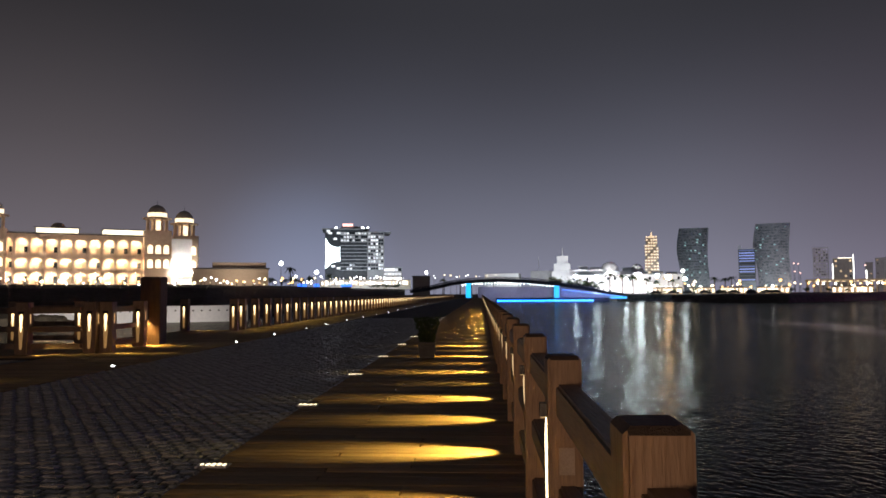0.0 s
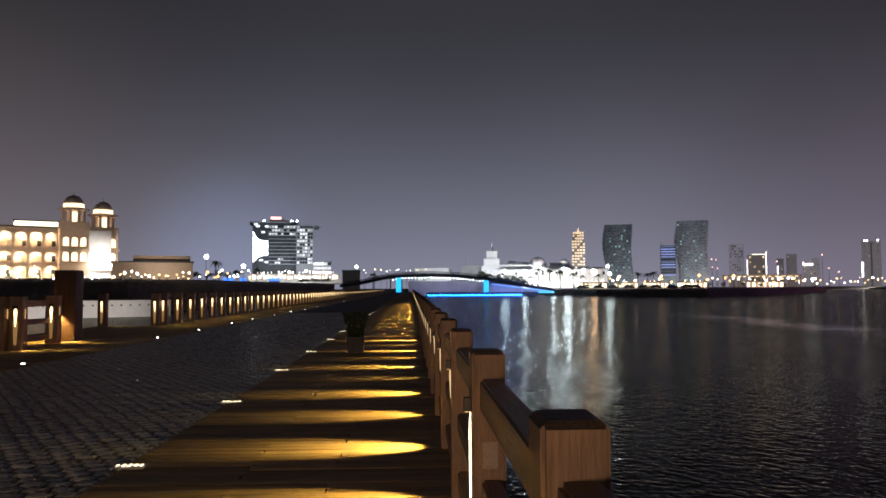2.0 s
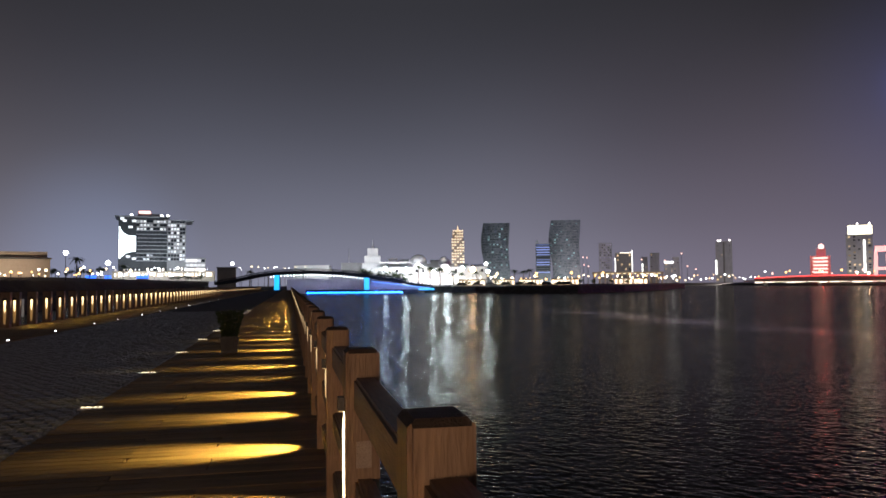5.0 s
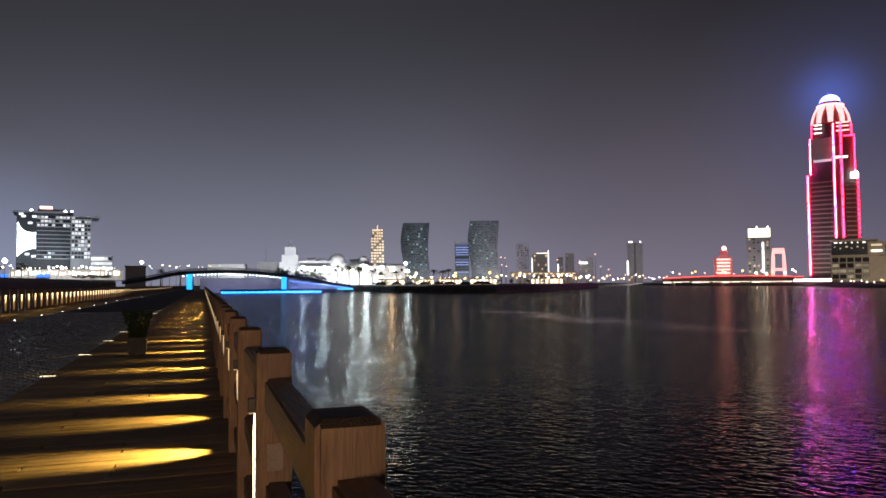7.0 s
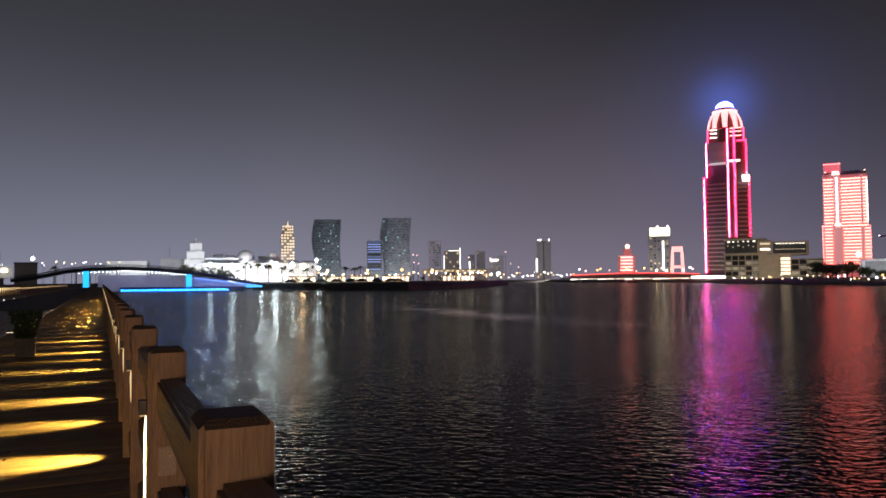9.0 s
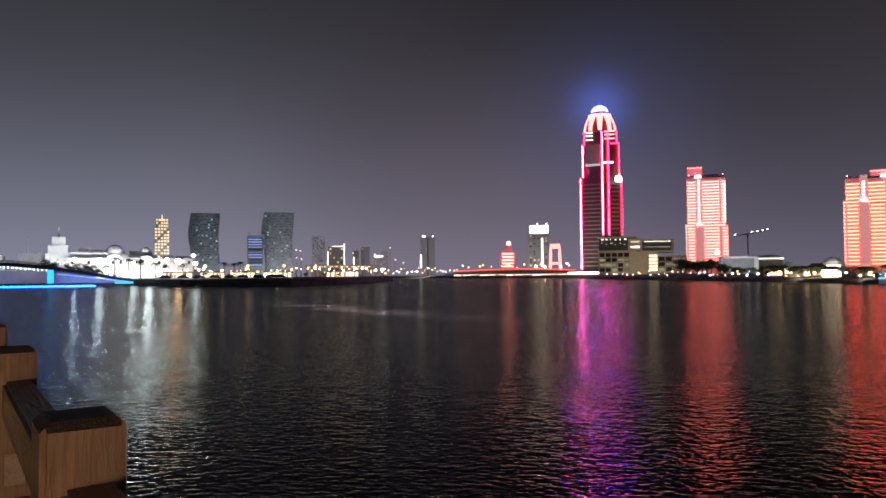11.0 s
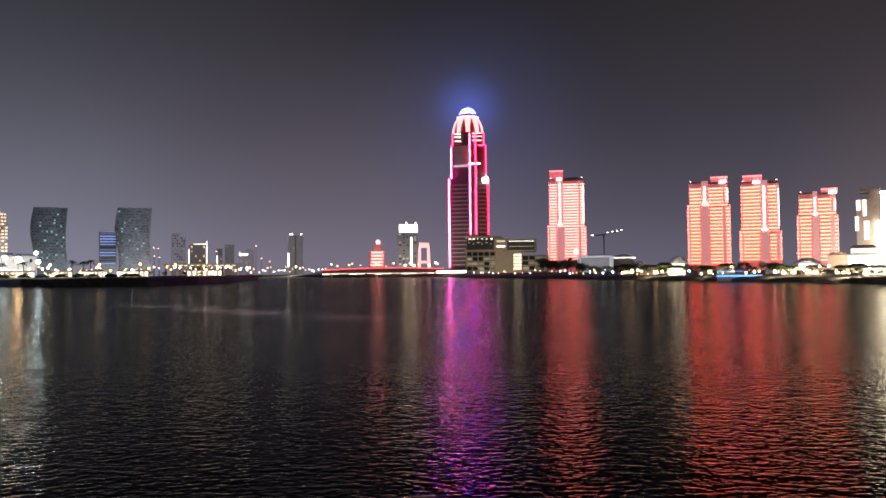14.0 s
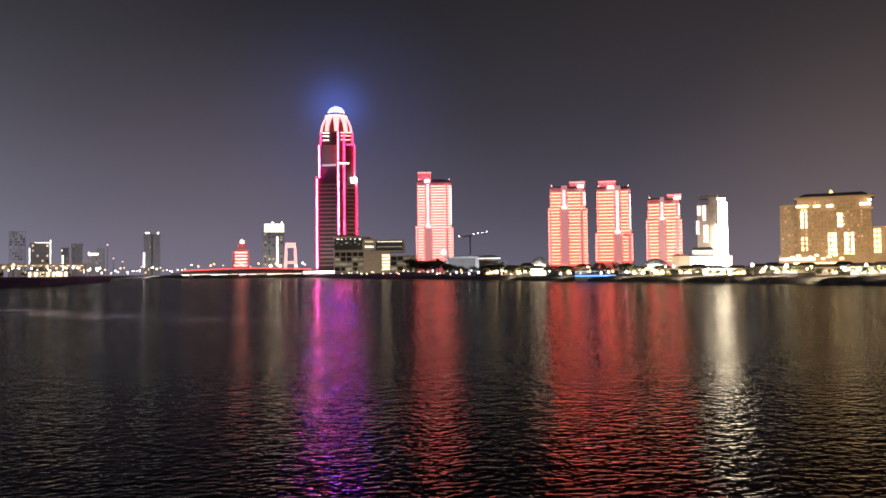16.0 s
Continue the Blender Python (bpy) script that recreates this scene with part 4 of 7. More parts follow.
# ---- the arched footbridge ----
def bridge():
    d = 300.0
    t = thing("arched_bridge", "dark arched bridge with blue lit piers and white lamps", "bridge", site(3.4, d, 0))
    x = lambda az: d * math.tan(radians(az - 3.4))
    line = [(-5.6, 0.40), (-4.3, 0.58), (-2.4, 1.0), (-0.8, 1.18), (1.6, 1.24), (3.7, 1.15), (5.8, 0.93), (8.0, 0.6), (10.1, 0.16), (11.4, -0.22)]
    deck, rail, edge = bmesh.new(), bmesh.new(), bmesh.new()
    pts = []
    for (a0, e0), (a1, e1) in zip(line, line[1:]):
        for i in range(4):
            q = i / 4
            pts.append((x(a0 + (a1 - a0) * q), up(d, e0 + (e1 - e0) * q)))
    pts.append((x(line[-1][0]), up(d, line[-1][1])))
    for (xa, za), (xb, zb) in zip(pts, pts[1:]):
        for bmx, y0, y1, lo, hi in ((deck, 0.0, 12.0, -1.5, -0.35), (rail, 0.0, 0.12, -0.2, 0.05), (rail, 11.88, 12.0, 0.5, 0.75)):
            v = [bmx.verts.new(p) for p in ((xa, y0, za + lo), (xb, y0, zb + lo), (xb, y1, zb + lo), (xa, y1, za + lo),
                                            (xa, y0, za + hi), (xb, y0, zb + hi), (xb, y1, zb + hi), (xa, y1, za + hi))]
            for f in ((3, 2, 1, 0), (4, 5, 6, 7), (0, 1, 5, 4), (1, 2, 6, 5), (2, 3, 7, 6), (3, 0, 4, 7)):
                bmx.faces.new([v[i] for i in f])
    for q in (deck, rail):
        bmesh.ops.remove_doubles(q, verts=q.verts, dist=0.001)
    part("deck", deck, DARKSTEEL, t)
    part("handrail", rail, DARKSTEEL, t)
    n = 60
    for i in range(n):
        q = i / (n - 1) * (len(pts) - 1)
        k = min(int(q), len(pts) - 2)
        xx = pts[k][0] + (pts[k + 1][0] - pts[k][0]) * (q - k)
        zz = pts[k][1] + (pts[k + 1][1] - pts[k][1]) * (q - k)
        part("baluster", box(xx - 0.05, xx + 0.05, 0.02, 0.1, zz - 0.36, zz - 0.18), DARKSTEEL, t)
    # lamps under the far edge
    for i in range(30):
        az = -1.6 + 7.6 * i / 29
        q = np.interp(x(az), [p[0] for p in pts], [p[1] for p in pts])
        part("under_lamp", lathe(bmesh.new(), dome_profile(0.2, q - 2.1, 0.35, 3), 6, x(az), 10.5), G_BRLAMP, t, "small white lamp")
    for az in (-1.0, 5.93):
        q = np.interp(x(az), [p[0] for p in pts], [p[1] for p in pts])
        pier = part("pier", box(x(az) - 0.9, x(az) + 0.9, 1.0, 11.0, -3.5, q - 1.5), CONCRETE, t)
        # the blue wash on the pier, put in as a glowing face
        part("pier_glow", box(x(az) - 1.0, x(az) + 1.0, 0.75, 0.98, -0.6, q - 1.7), G_CYAN, pier, "blue wash on the pier, as a glowing face")
    # the wall and ramp behind, and the blue strips close to the water
    part("ramp_wall", box(x(-0.4), x(9.0), 14, 16, -3.0, up(316, 0.55)), LAVENDER, t, "pale wall lit lavender")
    # blue light on the ramp, put in as a glowing face
    bm = bmesh.new()
    v = [bm.verts.new(p) for p in ((x(6.3), -0.6, 3.3), (x(10.9), -0.6, 0.25), (x(10.9), -0.6, -0.15), (x(6.3), -0.6, 2.95))]
    w = [bm.verts.new((p.co.x, -0.35, p.co.z)) for p in v]
    bm.faces.new(v)
    bm.faces.new(list(reversed(w)))
    for i in range(4):
        bm.faces.new((v[i], w[i], w[(i + 1) % 4], v[(i + 1) % 4]))
    part("light_strip", bm, G_RAMPBLUE, t, "soft blue light along the ramp")
    part("light_strip", box(x(10.0), x(11.2), -1.0, -0.7, -0.7, 0.0), G_CYAN, t, "bright blue light strip")
    for i in range(34):
        x0 = x(1.3 + 7.5 * i / 34)
        part("light_strip", box(x0, x0 + 0.75, -1.0, -0.6, WATER + 0.12, WATER + 0.75 - 0.2 * (i % 2)), G_WATERLINE, t, "blue light strip close to the water")
    bm = bmesh.new()
    edge = [(6.25, 2.9), (10.8, -0.15), (10.8, -0.34), (6.25, -0.34)]
    a = [bm.verts.new((x(p), 0.2, q)) for p, q in edge]
    b = [bm.verts.new((x(p), 0.6, q)) for p, q in edge]
    bm.faces.new(a)
    bm.faces.new(list(reversed(b)))
    for i in range(4):
        bm.faces.new((a[i], b[i], b[(i + 1) % 4], a[(i + 1) % 4]))
    part("spandrel_wall", bm, LAVENDER, t, "pale wall washed with blue light")
    part("footing", box(x(1.2), x(9.9), -0.5, 13, -3.0, -0.35), DARKSTEEL, t)
    return t


G_BRLAMP = glow("bridge_lamp", (0.80, 0.90, 1.0), 15, True)
G_RAMPBLUE = glow("ramp_wash_glow", (0.10, 0.30, 1.0), 1.6)
LAVENDER = surface("pale_painted_wall", (0.5, 0.5, 0.54), (0.6, 0.6, 0.64), 0.2, 0.8, 0, 0.1)
bridge()
p = way(4) * 314
flood(4, 309, 0.3, 44, 0.4, (p.x, p.y, 2.6), 420, (0.52, 0.50, 1.0))
p = way(8.2) * 300
flood(8.2, 297, -1.2, 20, 0.3, (p.x, p.y, 1.0), 520, (0.30, 0.38, 1.0))


# ---- the white waterside hall with domes and a spire ----
def hall():
    d, z = 400.0, 1.2
    c = 9.5
    t = thing("white_hall", "floodlit white waterside hall with domes and a stepped spire", "building", site(c, d, z))
    x = lambda az: d * math.tan(radians(az - c))
    h = lambda el: up(d, el) - z
    part("wall", box(x(6.9), x(15.4), 0, 20, 0, h(1.35)), WHITEWALL, t)
    part("upper_wall", box(x(7.0), x(9.5), 4, 20, h(1.35), h(1.85)), WHITEWALL, t)
    part("upper_wall", box(x(9.6), x(12.9), 6, 20, h(1.35), h(1.7)), WHITEWALL, t)
    part("cornice", box(x(6.8), x(15.5), -0.5, 20.5, h(1.35), h(1.42)), WHITEWALL, t)
    part("spire_base", box(x(5.55), x(7.02), 3, 12, 0, h(1.75)), WHITEWALL, t)
    part("spire_base", box(x(5.7), x(6.95), 4, 11, h(1.75), h(2.35)), WHITEWALL, t)
    part("spire_base", box(x(5.93), x(6.77), 5, 10, h(2.35), h(2.96)), WHITEWALL, t)
    part("spire", lathe(bmesh.new(), [(0.7, h(2.96)), (0.45, h(3.1)), (0.3, h(3.2)), (0.08, h(3.7))], 8, x(6.35), 7.5), WHITEWALL, t)
    part("side_block", box(x(3.85), x(5.5), 5, 20, 0, h(1.8)), GREYWALL, t)
    part("mast", lathe(bmesh.new(), [(0.2, h(1.8)), (0.08, h(2.95))], 6, x(4.43), 9), STEEL, t)
    part("low_wing", box(x(0.2), x(2.9), 4, 18, 0, h(1.62)), WHITEWALL, t)
    part("dome", lathe(bmesh.new(), dome_profile(x(10.7) - x(10.0), h(1.7), h(2.46) - h(1.7)), 20, x(10.0), 10), WHITEWALL, t)
    part("dome", lathe(bmesh.new(), dome_profile(x(12.6) - x(12.1), h(1.6), h(2.28) - h(1.6)), 20, x(12.1), 10), WHITEWALL, t)
    for i in range(17):
        az = 7.0 + 8.3 * i / 16
        part("pilaster", box(x(az) - 0.35, x(az) + 0.35, -0.5, 0, 0, h(1.35)), WHITEWALL, t)
        if i < 16:
            part("upper_window", lathe_arch(1.1, 1.7), W_HALL, t, m=pose(x(az + 0.26), -0.12, h(1.35) - 2.5))
    for a0, a1, e0, e1, yy in ((7.6, 8.3, 1.85, 2.1, 8), (8.5, 9.2, 1.85, 2.0, 9), (11.0, 11.7, 1.7, 1.95, 9), (13.2, 14.0, 1.42, 1.6, 6), (14.3, 15.1, 1.42, 1.55, 6)):
        part("roof_block", box(x(a0), x(a1), yy, yy + 6, h(e0) - 0.1, h(e1)), WHITEWALL, t)
        part("roof_edge", box(x(a0) - 0.3, x(a1) + 0.3, yy - 0.3, yy + 6.3, h(e1), h(e1) + 0.3), GREYWALL, t)
    for az in (10.0, 12.1):
        part("drum", lathe(bmesh.new(), [((x(10.7) - x(10.0)) * 1.05, h(1.55)), ((x(10.7) - x(10.0)) * 1.05, h(1.7))], 20, x(az), 10), WHITEWALL, t)
    for i in range(22):
        az = 7.2 + 8.0 * i / 22
        part("bay_light", lathe_arch(1.5, 3.2), G_SHOPW, t, m=pose(x(az), -0.2, 0.6))
    return t


W_HALL = lit_glass("hall_window", (1.0, 0.85, 0.6), 1.6, 0.6, (0.03, 0.03, 0.035))
G_SHOPW = glow("hall_arch_light", (1.0, 0.97, 0.92), 3.0)
hall()
p = way(9.5) * 402
flood(8, 378, 1.6, 34, 0.5, (way(8) * 402).to_tuple()[:2] + (9,), 13000, (0.92, 0.95, 1.0))
flood(12.5, 378, 1.6, 34, 0.5, (way(12.5) * 402).to_tuple()[:2] + (9,), 8500, (1.0, 0.93, 0.85))
for az, d in ((10.0, 404.5), (12.1, 406)):
    flood(az, d, 12.2, 3, 0.3, (way(az) * 411).to_tuple()[:2] + (14.5,), 700, (0.95, 0.97, 1.0))
flood(2, 392, 1.6, 12, 0.5, (way(2) * 404).to_tuple()[:2] + (9,), 2000, (0.92, 0.95, 1.0))


# ---- the far towers over the spit ----
def pagoda():
    d, z = 800.0, 1.0
    t = thing("stepped_tower", "slim stepped tower with warm lit floors", "tower", site(13.14, d, z), "skyline towers")
    h = lambda el: up(d, el) - z
    w = span(d, 0, 1.2)
    part("body", box(-w * 0.36, w * 0.36, 0, w * 0.8, 0, h(4.15)), STONE, t)
    for i in range(13):
        zz = h(1.4) + i * (h(4.1) - h(1.4)) / 12
        ww = w * (0.44 if i < 10 else 0.36)
        part("floor_ledge", box(-ww, ww, -1.2, w * 0.85, zz, zz + 1.0), STONE, t)
        for j in range(5):
            if (i * 7 + j * 3) % 5:
                part("window", box(-ww + (j + 0.15) * ww * 0.4, -ww + (j + 0.85) * ww * 0.4, -0.9, -0.1, zz + 1.3, zz + 2.9), G_PAGODA, t, "warm lit window")
    part("crown", lathe(bmesh.new(), [(w * 0.22, h(4.15)), (w * 0.16, h(4.3)), (w * 0.05, h(4.36)), (0.3, h(4.68))], 8, 0, w * 0.4), G_PAGODA, t, "lit crown")


G_PAGODA = glow("pagoda_light", (1.0, 0.70, 0.42), 1.1)
pagoda()
G_BEACON = glow("beacon_light", (1.0, 0.9, 0.9), 4)


def wavy(az0, az1, el, d, flip, group="skyline towers"):
    z = 1.0
    c = (az0 + az1) / 2
    t = thing("wavy_tower", "dark glazed tower with a wavy outline and few lit windows", "tower", site(c, d, z), group)
    w, h = span(d, az0, az1), up(d, el) - z
    bm = bmesh.new()
    rings = []
    n = 24
    sway = lambda q: math.sin(q * math.pi * 2.0 + 0.6) * w * 0.045 * flip
    for i in range(n + 1):
        q = i / n
        s = sway(q)
        k = 1.0 - 0.05 * math.sin(q * math.pi * 2)
        rings.append([bm.verts.new(p) for p in ((-w / 2 * k + s, 0, q * h), (0 + s, -1.5 * k, q * h), (w / 2 * k + s, 0, q * h), (w / 2 * k + s, w * 0.6, q * h), (-w / 2 * k + s, w * 0.6, q * h))])
    for a, b in zip(rings, rings[1:]):
        for i in range(5):
            bm.faces.new((a[i], a[(i + 1) % 5], b[(i + 1) % 5], b[i]))
    bm.faces.new(rings[-1])
    part("body", bm, TEALGLASS, t)
    fh = h / 24
    me = meshed("floor_band", box(-w * 0.49, w * 0.49, -1.68, 0.5, 0, 0.35), TEALGLASS)
    for f in range(1, 24):
        part("floor_band", me, None, t, m=pose(sway(f / 24), 0, f * fh))
    pane = meshed("window", box(-w / 38, w / 38, -0.15, 0.3, 0, fh * 0.42), W_TEAL)
    r = random.Random(int(az0 * 10))
    for f in range(1, 23):
        for cc in range(14):
            if r.random() < 0.5:
                part("window", pane, None, t, m=pose((cc - 6.5) * w / 14.8 + sway((f + 0.5) / 24), -1.65, f * fh + fh * 0.35))


TEALGLASS = surface("teal_glass", (0.11, 0.125, 0.14), (0.19, 0.205, 0.22), 0.06, 0.3, 0, 0.0)
wavy(15.1, 17.2, 4.82, 900, 1)
wavy(20.42, 22.7, 4.95, 900, 1)
# added fill in place of the town's light on the far towers
flood(18.5, 760, 3, 130, 1, (way(18.5) * 900).to_tuple()[:2] + (45,), 90000, (0.80, 0.92, 1.0))
flood(28, 820, 3, 160, 1, (way(28.5) * 1000).to_tuple()[:2] + (30,), 120000, (1.0, 0.85, 0.88))
flood(33, 1050, 3, 60, 1, (way(33.2) * 1200).to_tuple()[:2] + (40,), 60000, (1.0, 0.9, 0.92))
flood(13, 700, 3, 30, 1, (way(13.14) * 800).to_tuple()[:2] + (40,), 7000, (1.0, 0.8, 0.6))


def plain_tower(name, label, az0, az1, el, d, wall, win, cols, floors, base_el=0.9, crown=None, wide=0.6, tall=0.45, keep=1.0, seed=0):
    z = 1.0
    t = thing(name, label, "tower", site((az0 + az1) / 2, d, z), "skyline towers")
    w, h = span(d, az0, az1), up(d, el) - z
    b = up(d, base_el) - z
    part("body", box(-w / 2, w / 2, 0, w * 0.7, 0, h), wall, t)
    part("roof", box(-w / 2 - 0.4, w / 2 + 0.4, -0.4, w * 0.7 + 0.4, h, h + 0.8), GREYWALL, t)
    if cols:
        windows(t, w * 0.94, b, floors, (h - b) / floors, cols, win, 0, wide, tall, keep=keep, seed=seed)
    if crown:
        part("crown_light", box(-w / 2 + crown[0] * w, -w / 2 + crown[1] * w, -0.8, -0.45, h * crown[2], h * crown[3]), crown[4], t, "lit crown")
    return t, w, h


t, w, h = plain_tower("office_tower", "office tower with blue lit floors", 19.25, 20.4, 3.15, 880, DARKGLASS, W_BLUE, 1, 12, 0.8, None, 0.95, 0.4)
part("roof_fin", box(-w / 2, -w * 0.3, 0, 3, h, h + 4), GREYWALL, t)
W_VIOLET = lit_glass("violet_window", (0.75, 0.7, 1.0), 0.55, 0.7)
plain_tower("patterned_tower", "tower with a violet dotted facade", 24.12, 25.1, 3.05, 1000, GREYWALL, W_VIOLET, 6, 11, 0.9, None, 0.5, 0.45)
t, w, h = plain_tower("framed_block", "block framed by bright white light strips", 25.35, 26.6, 2.3, 980, ROOF, W_WARM, 4, 4, 0.9, None, 0.4, 0.4, 0.5)
part("frame_light", box(-w / 2 - 0.6, -w / 2 + 0.2, -1, -0.5, h * 0.35, h * 0.85), G_SHOPW, t, "white light strip")
part("frame_light", box(w / 2 - 0.4, w / 2 + 0.5, -1, -0.5, h * 0.3, h * 1.1), G_SHOPW, t, "white light strip")
part("frame_light", box(-w / 4, w / 2, -1, -0.5, h, h * 1.02), G_SHOP, t, "white light strip")
plain_tower("grey_tower", "plain hazy grey tower", 27.9, 28.6, 2.24, 1100, GREYWALL, W_WARM, 3, 6, 0.9, None, 0.4, 0.3, 0.3)
plain_tower("grey_tower", "plain hazy grey tower with a lit edge", 27.3, 27.75, 1.95, 1100, GREYWALL, W_WARM, 2, 5, 0.9, (0.0, 0.2, 0.3, 0.75, G_SHOPW), 0.4, 0.3, 0.3)
t, w, h = plain_tower("stepped_block", "stepped block with lit edges", 28.95, 30.05, 1.6, 1000, GREYWALL, W_WARM, 5, 5, 0.8, (0.0, 0.6, 0.92, 1.0, G_SHOPW), 0.4, 0.4, 0.5)
part("upper_step", box(0, w / 2, 0, 10, h, h + 6), GREYWALL, t)
t, w, h = plain_tower("twin_tower", "tall twin grey tower with roof beacons", 32.6, 33.75, 2.98, 1200, GREYWALL, W_WARM, 4, 12, 0.9, (-0.02, 0.07, 0.2, 0.55, G_SHOPW), 0.3, 0.3, 0.25)
part("slot", box(-1.2, 1.2, -0.3, 0.2, 0, h), ROOF, t)
for xx, e in ((-w * 0.34, 0.6), (-w * 0.2, 0.6), (w * 0.36, 0.6)):
    part("beacon", lathe(bmesh.new(), [(0.4, h + 0.8), (1.2, h + 1 + e), (1.2, h + 2.5 + e), (0.3, h + 3 + e)], 8, xx, 0), G_BEACON, t, "white roof beacon")


# ---- the lit viaduct on the far shore ----
d = 700.0
t = thing("road_viaduct", "low road viaduct with warm lamps under its deck", "bridge", site(26.3, d, 1.0))
x = lambda az: d * math.tan(radians(az - 26.3))
part("deck", box(x(23.6), x(28.9), 0, 10, up(d, 0.70) - 1, up(d, 0.80) - 1), STONE, t)
part("parapet", box(x(23.6), x(28.9), -0.3, 0, up(d, 0.78) - 1, up(d, 0.86) - 1), STONE, t)
for i in range(13):
    a = 23.7 + 5.1 * i / 12
    part("pier", box(x(a) - 0.6, x(a) + 0.6, 1, 9, 0, up(d, 0.70) - 1), STONE, t)
    if i < 12:
        part("under_light", box(x(a + 0.06), x(a + random.uniform(0.2, 0.36)), -0.6, -0.32, up(d, 0.70) - 1, up(d, 0.745) - 1), G_ROOM, t, "warm lamps under the deck")
flood(26.3, d - 25, 1.2, 60, 0.5, (way(26.3) * d).to_tuple()[:2] + (5,), 6500, (1.0, 0.72, 0.36))
for az, el in ((22.9, 2.0), (23.2, 1.95), (22.95, 1.4), (23.3, 1.3), (27.3, 1.75), (29.0, 1.65), (29.6, 1.4), (30.2, 2.15), (30.6, 1.2), (31.2, 0.95)):
    p = thing("mast_lamp", "small reddish lamp on a slim mast", "lamp", site(az, 1040, 1.0), "lamps over the far shore")
    part("mast", lathe(bmesh.new(), [(0.3, 0), (0.15, up(1040, el) - 1)], 6), BLACKMETAL, p)
    part("lamp", lathe(bmesh.new(), dome_profile(0.95, up(1040, el) - 1, 1.6, 4), 8), G_PINKWHITE, p, "glowing reddish lamp")

# ---- the red lit bridge and the small towers behind it ----
d = 600.0
t = thing("low_bridge", "long low road bridge edged with red light", "bridge", site(40, d, 0))
x = lambda az: d * math.tan(radians(az - 40))
part("deck", box(x(34.5), x(46), 0, 10, 1.6, 2.8), STONE, t)
for i in range(14):
    a = 35.2 + 9.6 * i / 14
    e = 0.30 + 0.14 * math.sin((a - 35) / 10 * math.pi)
    part("light_strip", box(x(a), x(a + 0.66), -0.4, -0.1, up(d, e) - 0.45, up(d, e) + 0.15), G_REDLINE, t, "red light strip")
    part("parapet", box(x(a), x(a + 0.68), 0, 0.4, 2.8, up(d, e) - 0.3), STONE, t)
    part("under_light", box(x(a + 0.03), x(a + 0.58 + 0.08 * (i % 2)), -0.3, -0.05, 0.7 + 0.3 * (i % 3), 1.58), G_SHOP, t, "warm lamps under the deck")
for a in (35.9, 39.4, 43):
    part("pier", box(x(a) - 1.2, x(a) + 1.2, 1, 9, -4, 1.6), CONCRETE, t)
t = thing("red_lit_tower", "small stepped tower washed in red light", "tower", site(39.5, 640, 1.0), "skyline towers")
x = lambda az: 640 * math.tan(radians(az - 39.5))
h = lambda el: up(640, el) - 1.0
# the red wash on both bodies is put in as emission
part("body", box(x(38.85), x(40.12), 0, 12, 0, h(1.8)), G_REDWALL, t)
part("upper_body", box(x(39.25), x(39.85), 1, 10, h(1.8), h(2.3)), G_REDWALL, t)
part("lantern", lathe(bmesh.new(), [(1.4, h(2.3)), (2.0, h(2.4)), (2.0, h(2.55)), (0.5, h(2.66))], 8, x(39.57), 4), G_PINKWHITE, t, "glowing lantern")
for i in range(5):
    part("light_strip", box(x(39.05), x(39.95), -0.5, -0.1, h(0.6 + 0.25 * i), h(0.68 + 0.25 * i)), G_PINKWHITE, t, "pale pink light strip")

flood(41.9, 850, 3, 20, 0.6, (way(41.9) * 900).to_tuple()[:2] + (30,), 16000, (1.0, 0.9, 0.8))
t, w, h = plain_tower("crowned_tower", "grey tower with a glowing yellow-white crown", 41.1, 42.7, 3.15, 900, GREYWALL, W_WARM, 5, 12, 0.6, None, 0.4, 0.5, 0.5, 7)
part("crown", box(-w * 0.42, w * 0.5, 0, w * 0.6, h + 0.8, up(900, 3.84) - 1), G_CROWN, t, "glowing yellow-white crown")
part("light_strip", box(w * 0.15, w * 0.22, -0.6, -0.1, h * 0.2, h * 0.9), G_SHOPW, t, "white light strip")
for xx in (-0.05, 0.4):
    part("beacon", lathe(bmesh.new(), [(0.5, up(900, 3.84) - 1), (1.0, up(900, 3.95) - 1), (0.3, up(900, 4.02) - 1)], 8, w * xx, 2), G_BEACON, t)

t = thing("gate_arch", "tall pale pink arch, lit", "arch", site(43.2, 640, 1.0))
x = lambda az: 640 * math.tan(radians(az - 43.2))
h = lambda el: up(640, el) - 1.0
# legs and beams emit the pink light that falls on the arch
for s in (-1, 1):
    bm = bmesh.new()
    v = [(s * 6.0, 0), (s * 3.2, 0), (s * 2.6, h(1.7)), (s * 3.0, h(2.0)), (s * 4.4, h(2.2)), (s * 5.0, h(1.9))]
    a = [bm.verts.new((px, 0, pz)) for px, pz in v]
    b = [bm.verts.new((px, 3, pz)) for px, pz in v]
    bm.faces.new(a)
    bm.faces.new(list(reversed(b)))
    for i in range(6):
        bm.faces.new((a[i], b[i], b[(i + 1) % 6], a[(i + 1) % 6]))
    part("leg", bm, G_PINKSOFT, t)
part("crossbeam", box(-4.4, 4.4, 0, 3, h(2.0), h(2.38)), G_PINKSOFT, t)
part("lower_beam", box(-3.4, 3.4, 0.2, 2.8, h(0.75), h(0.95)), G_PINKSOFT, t)


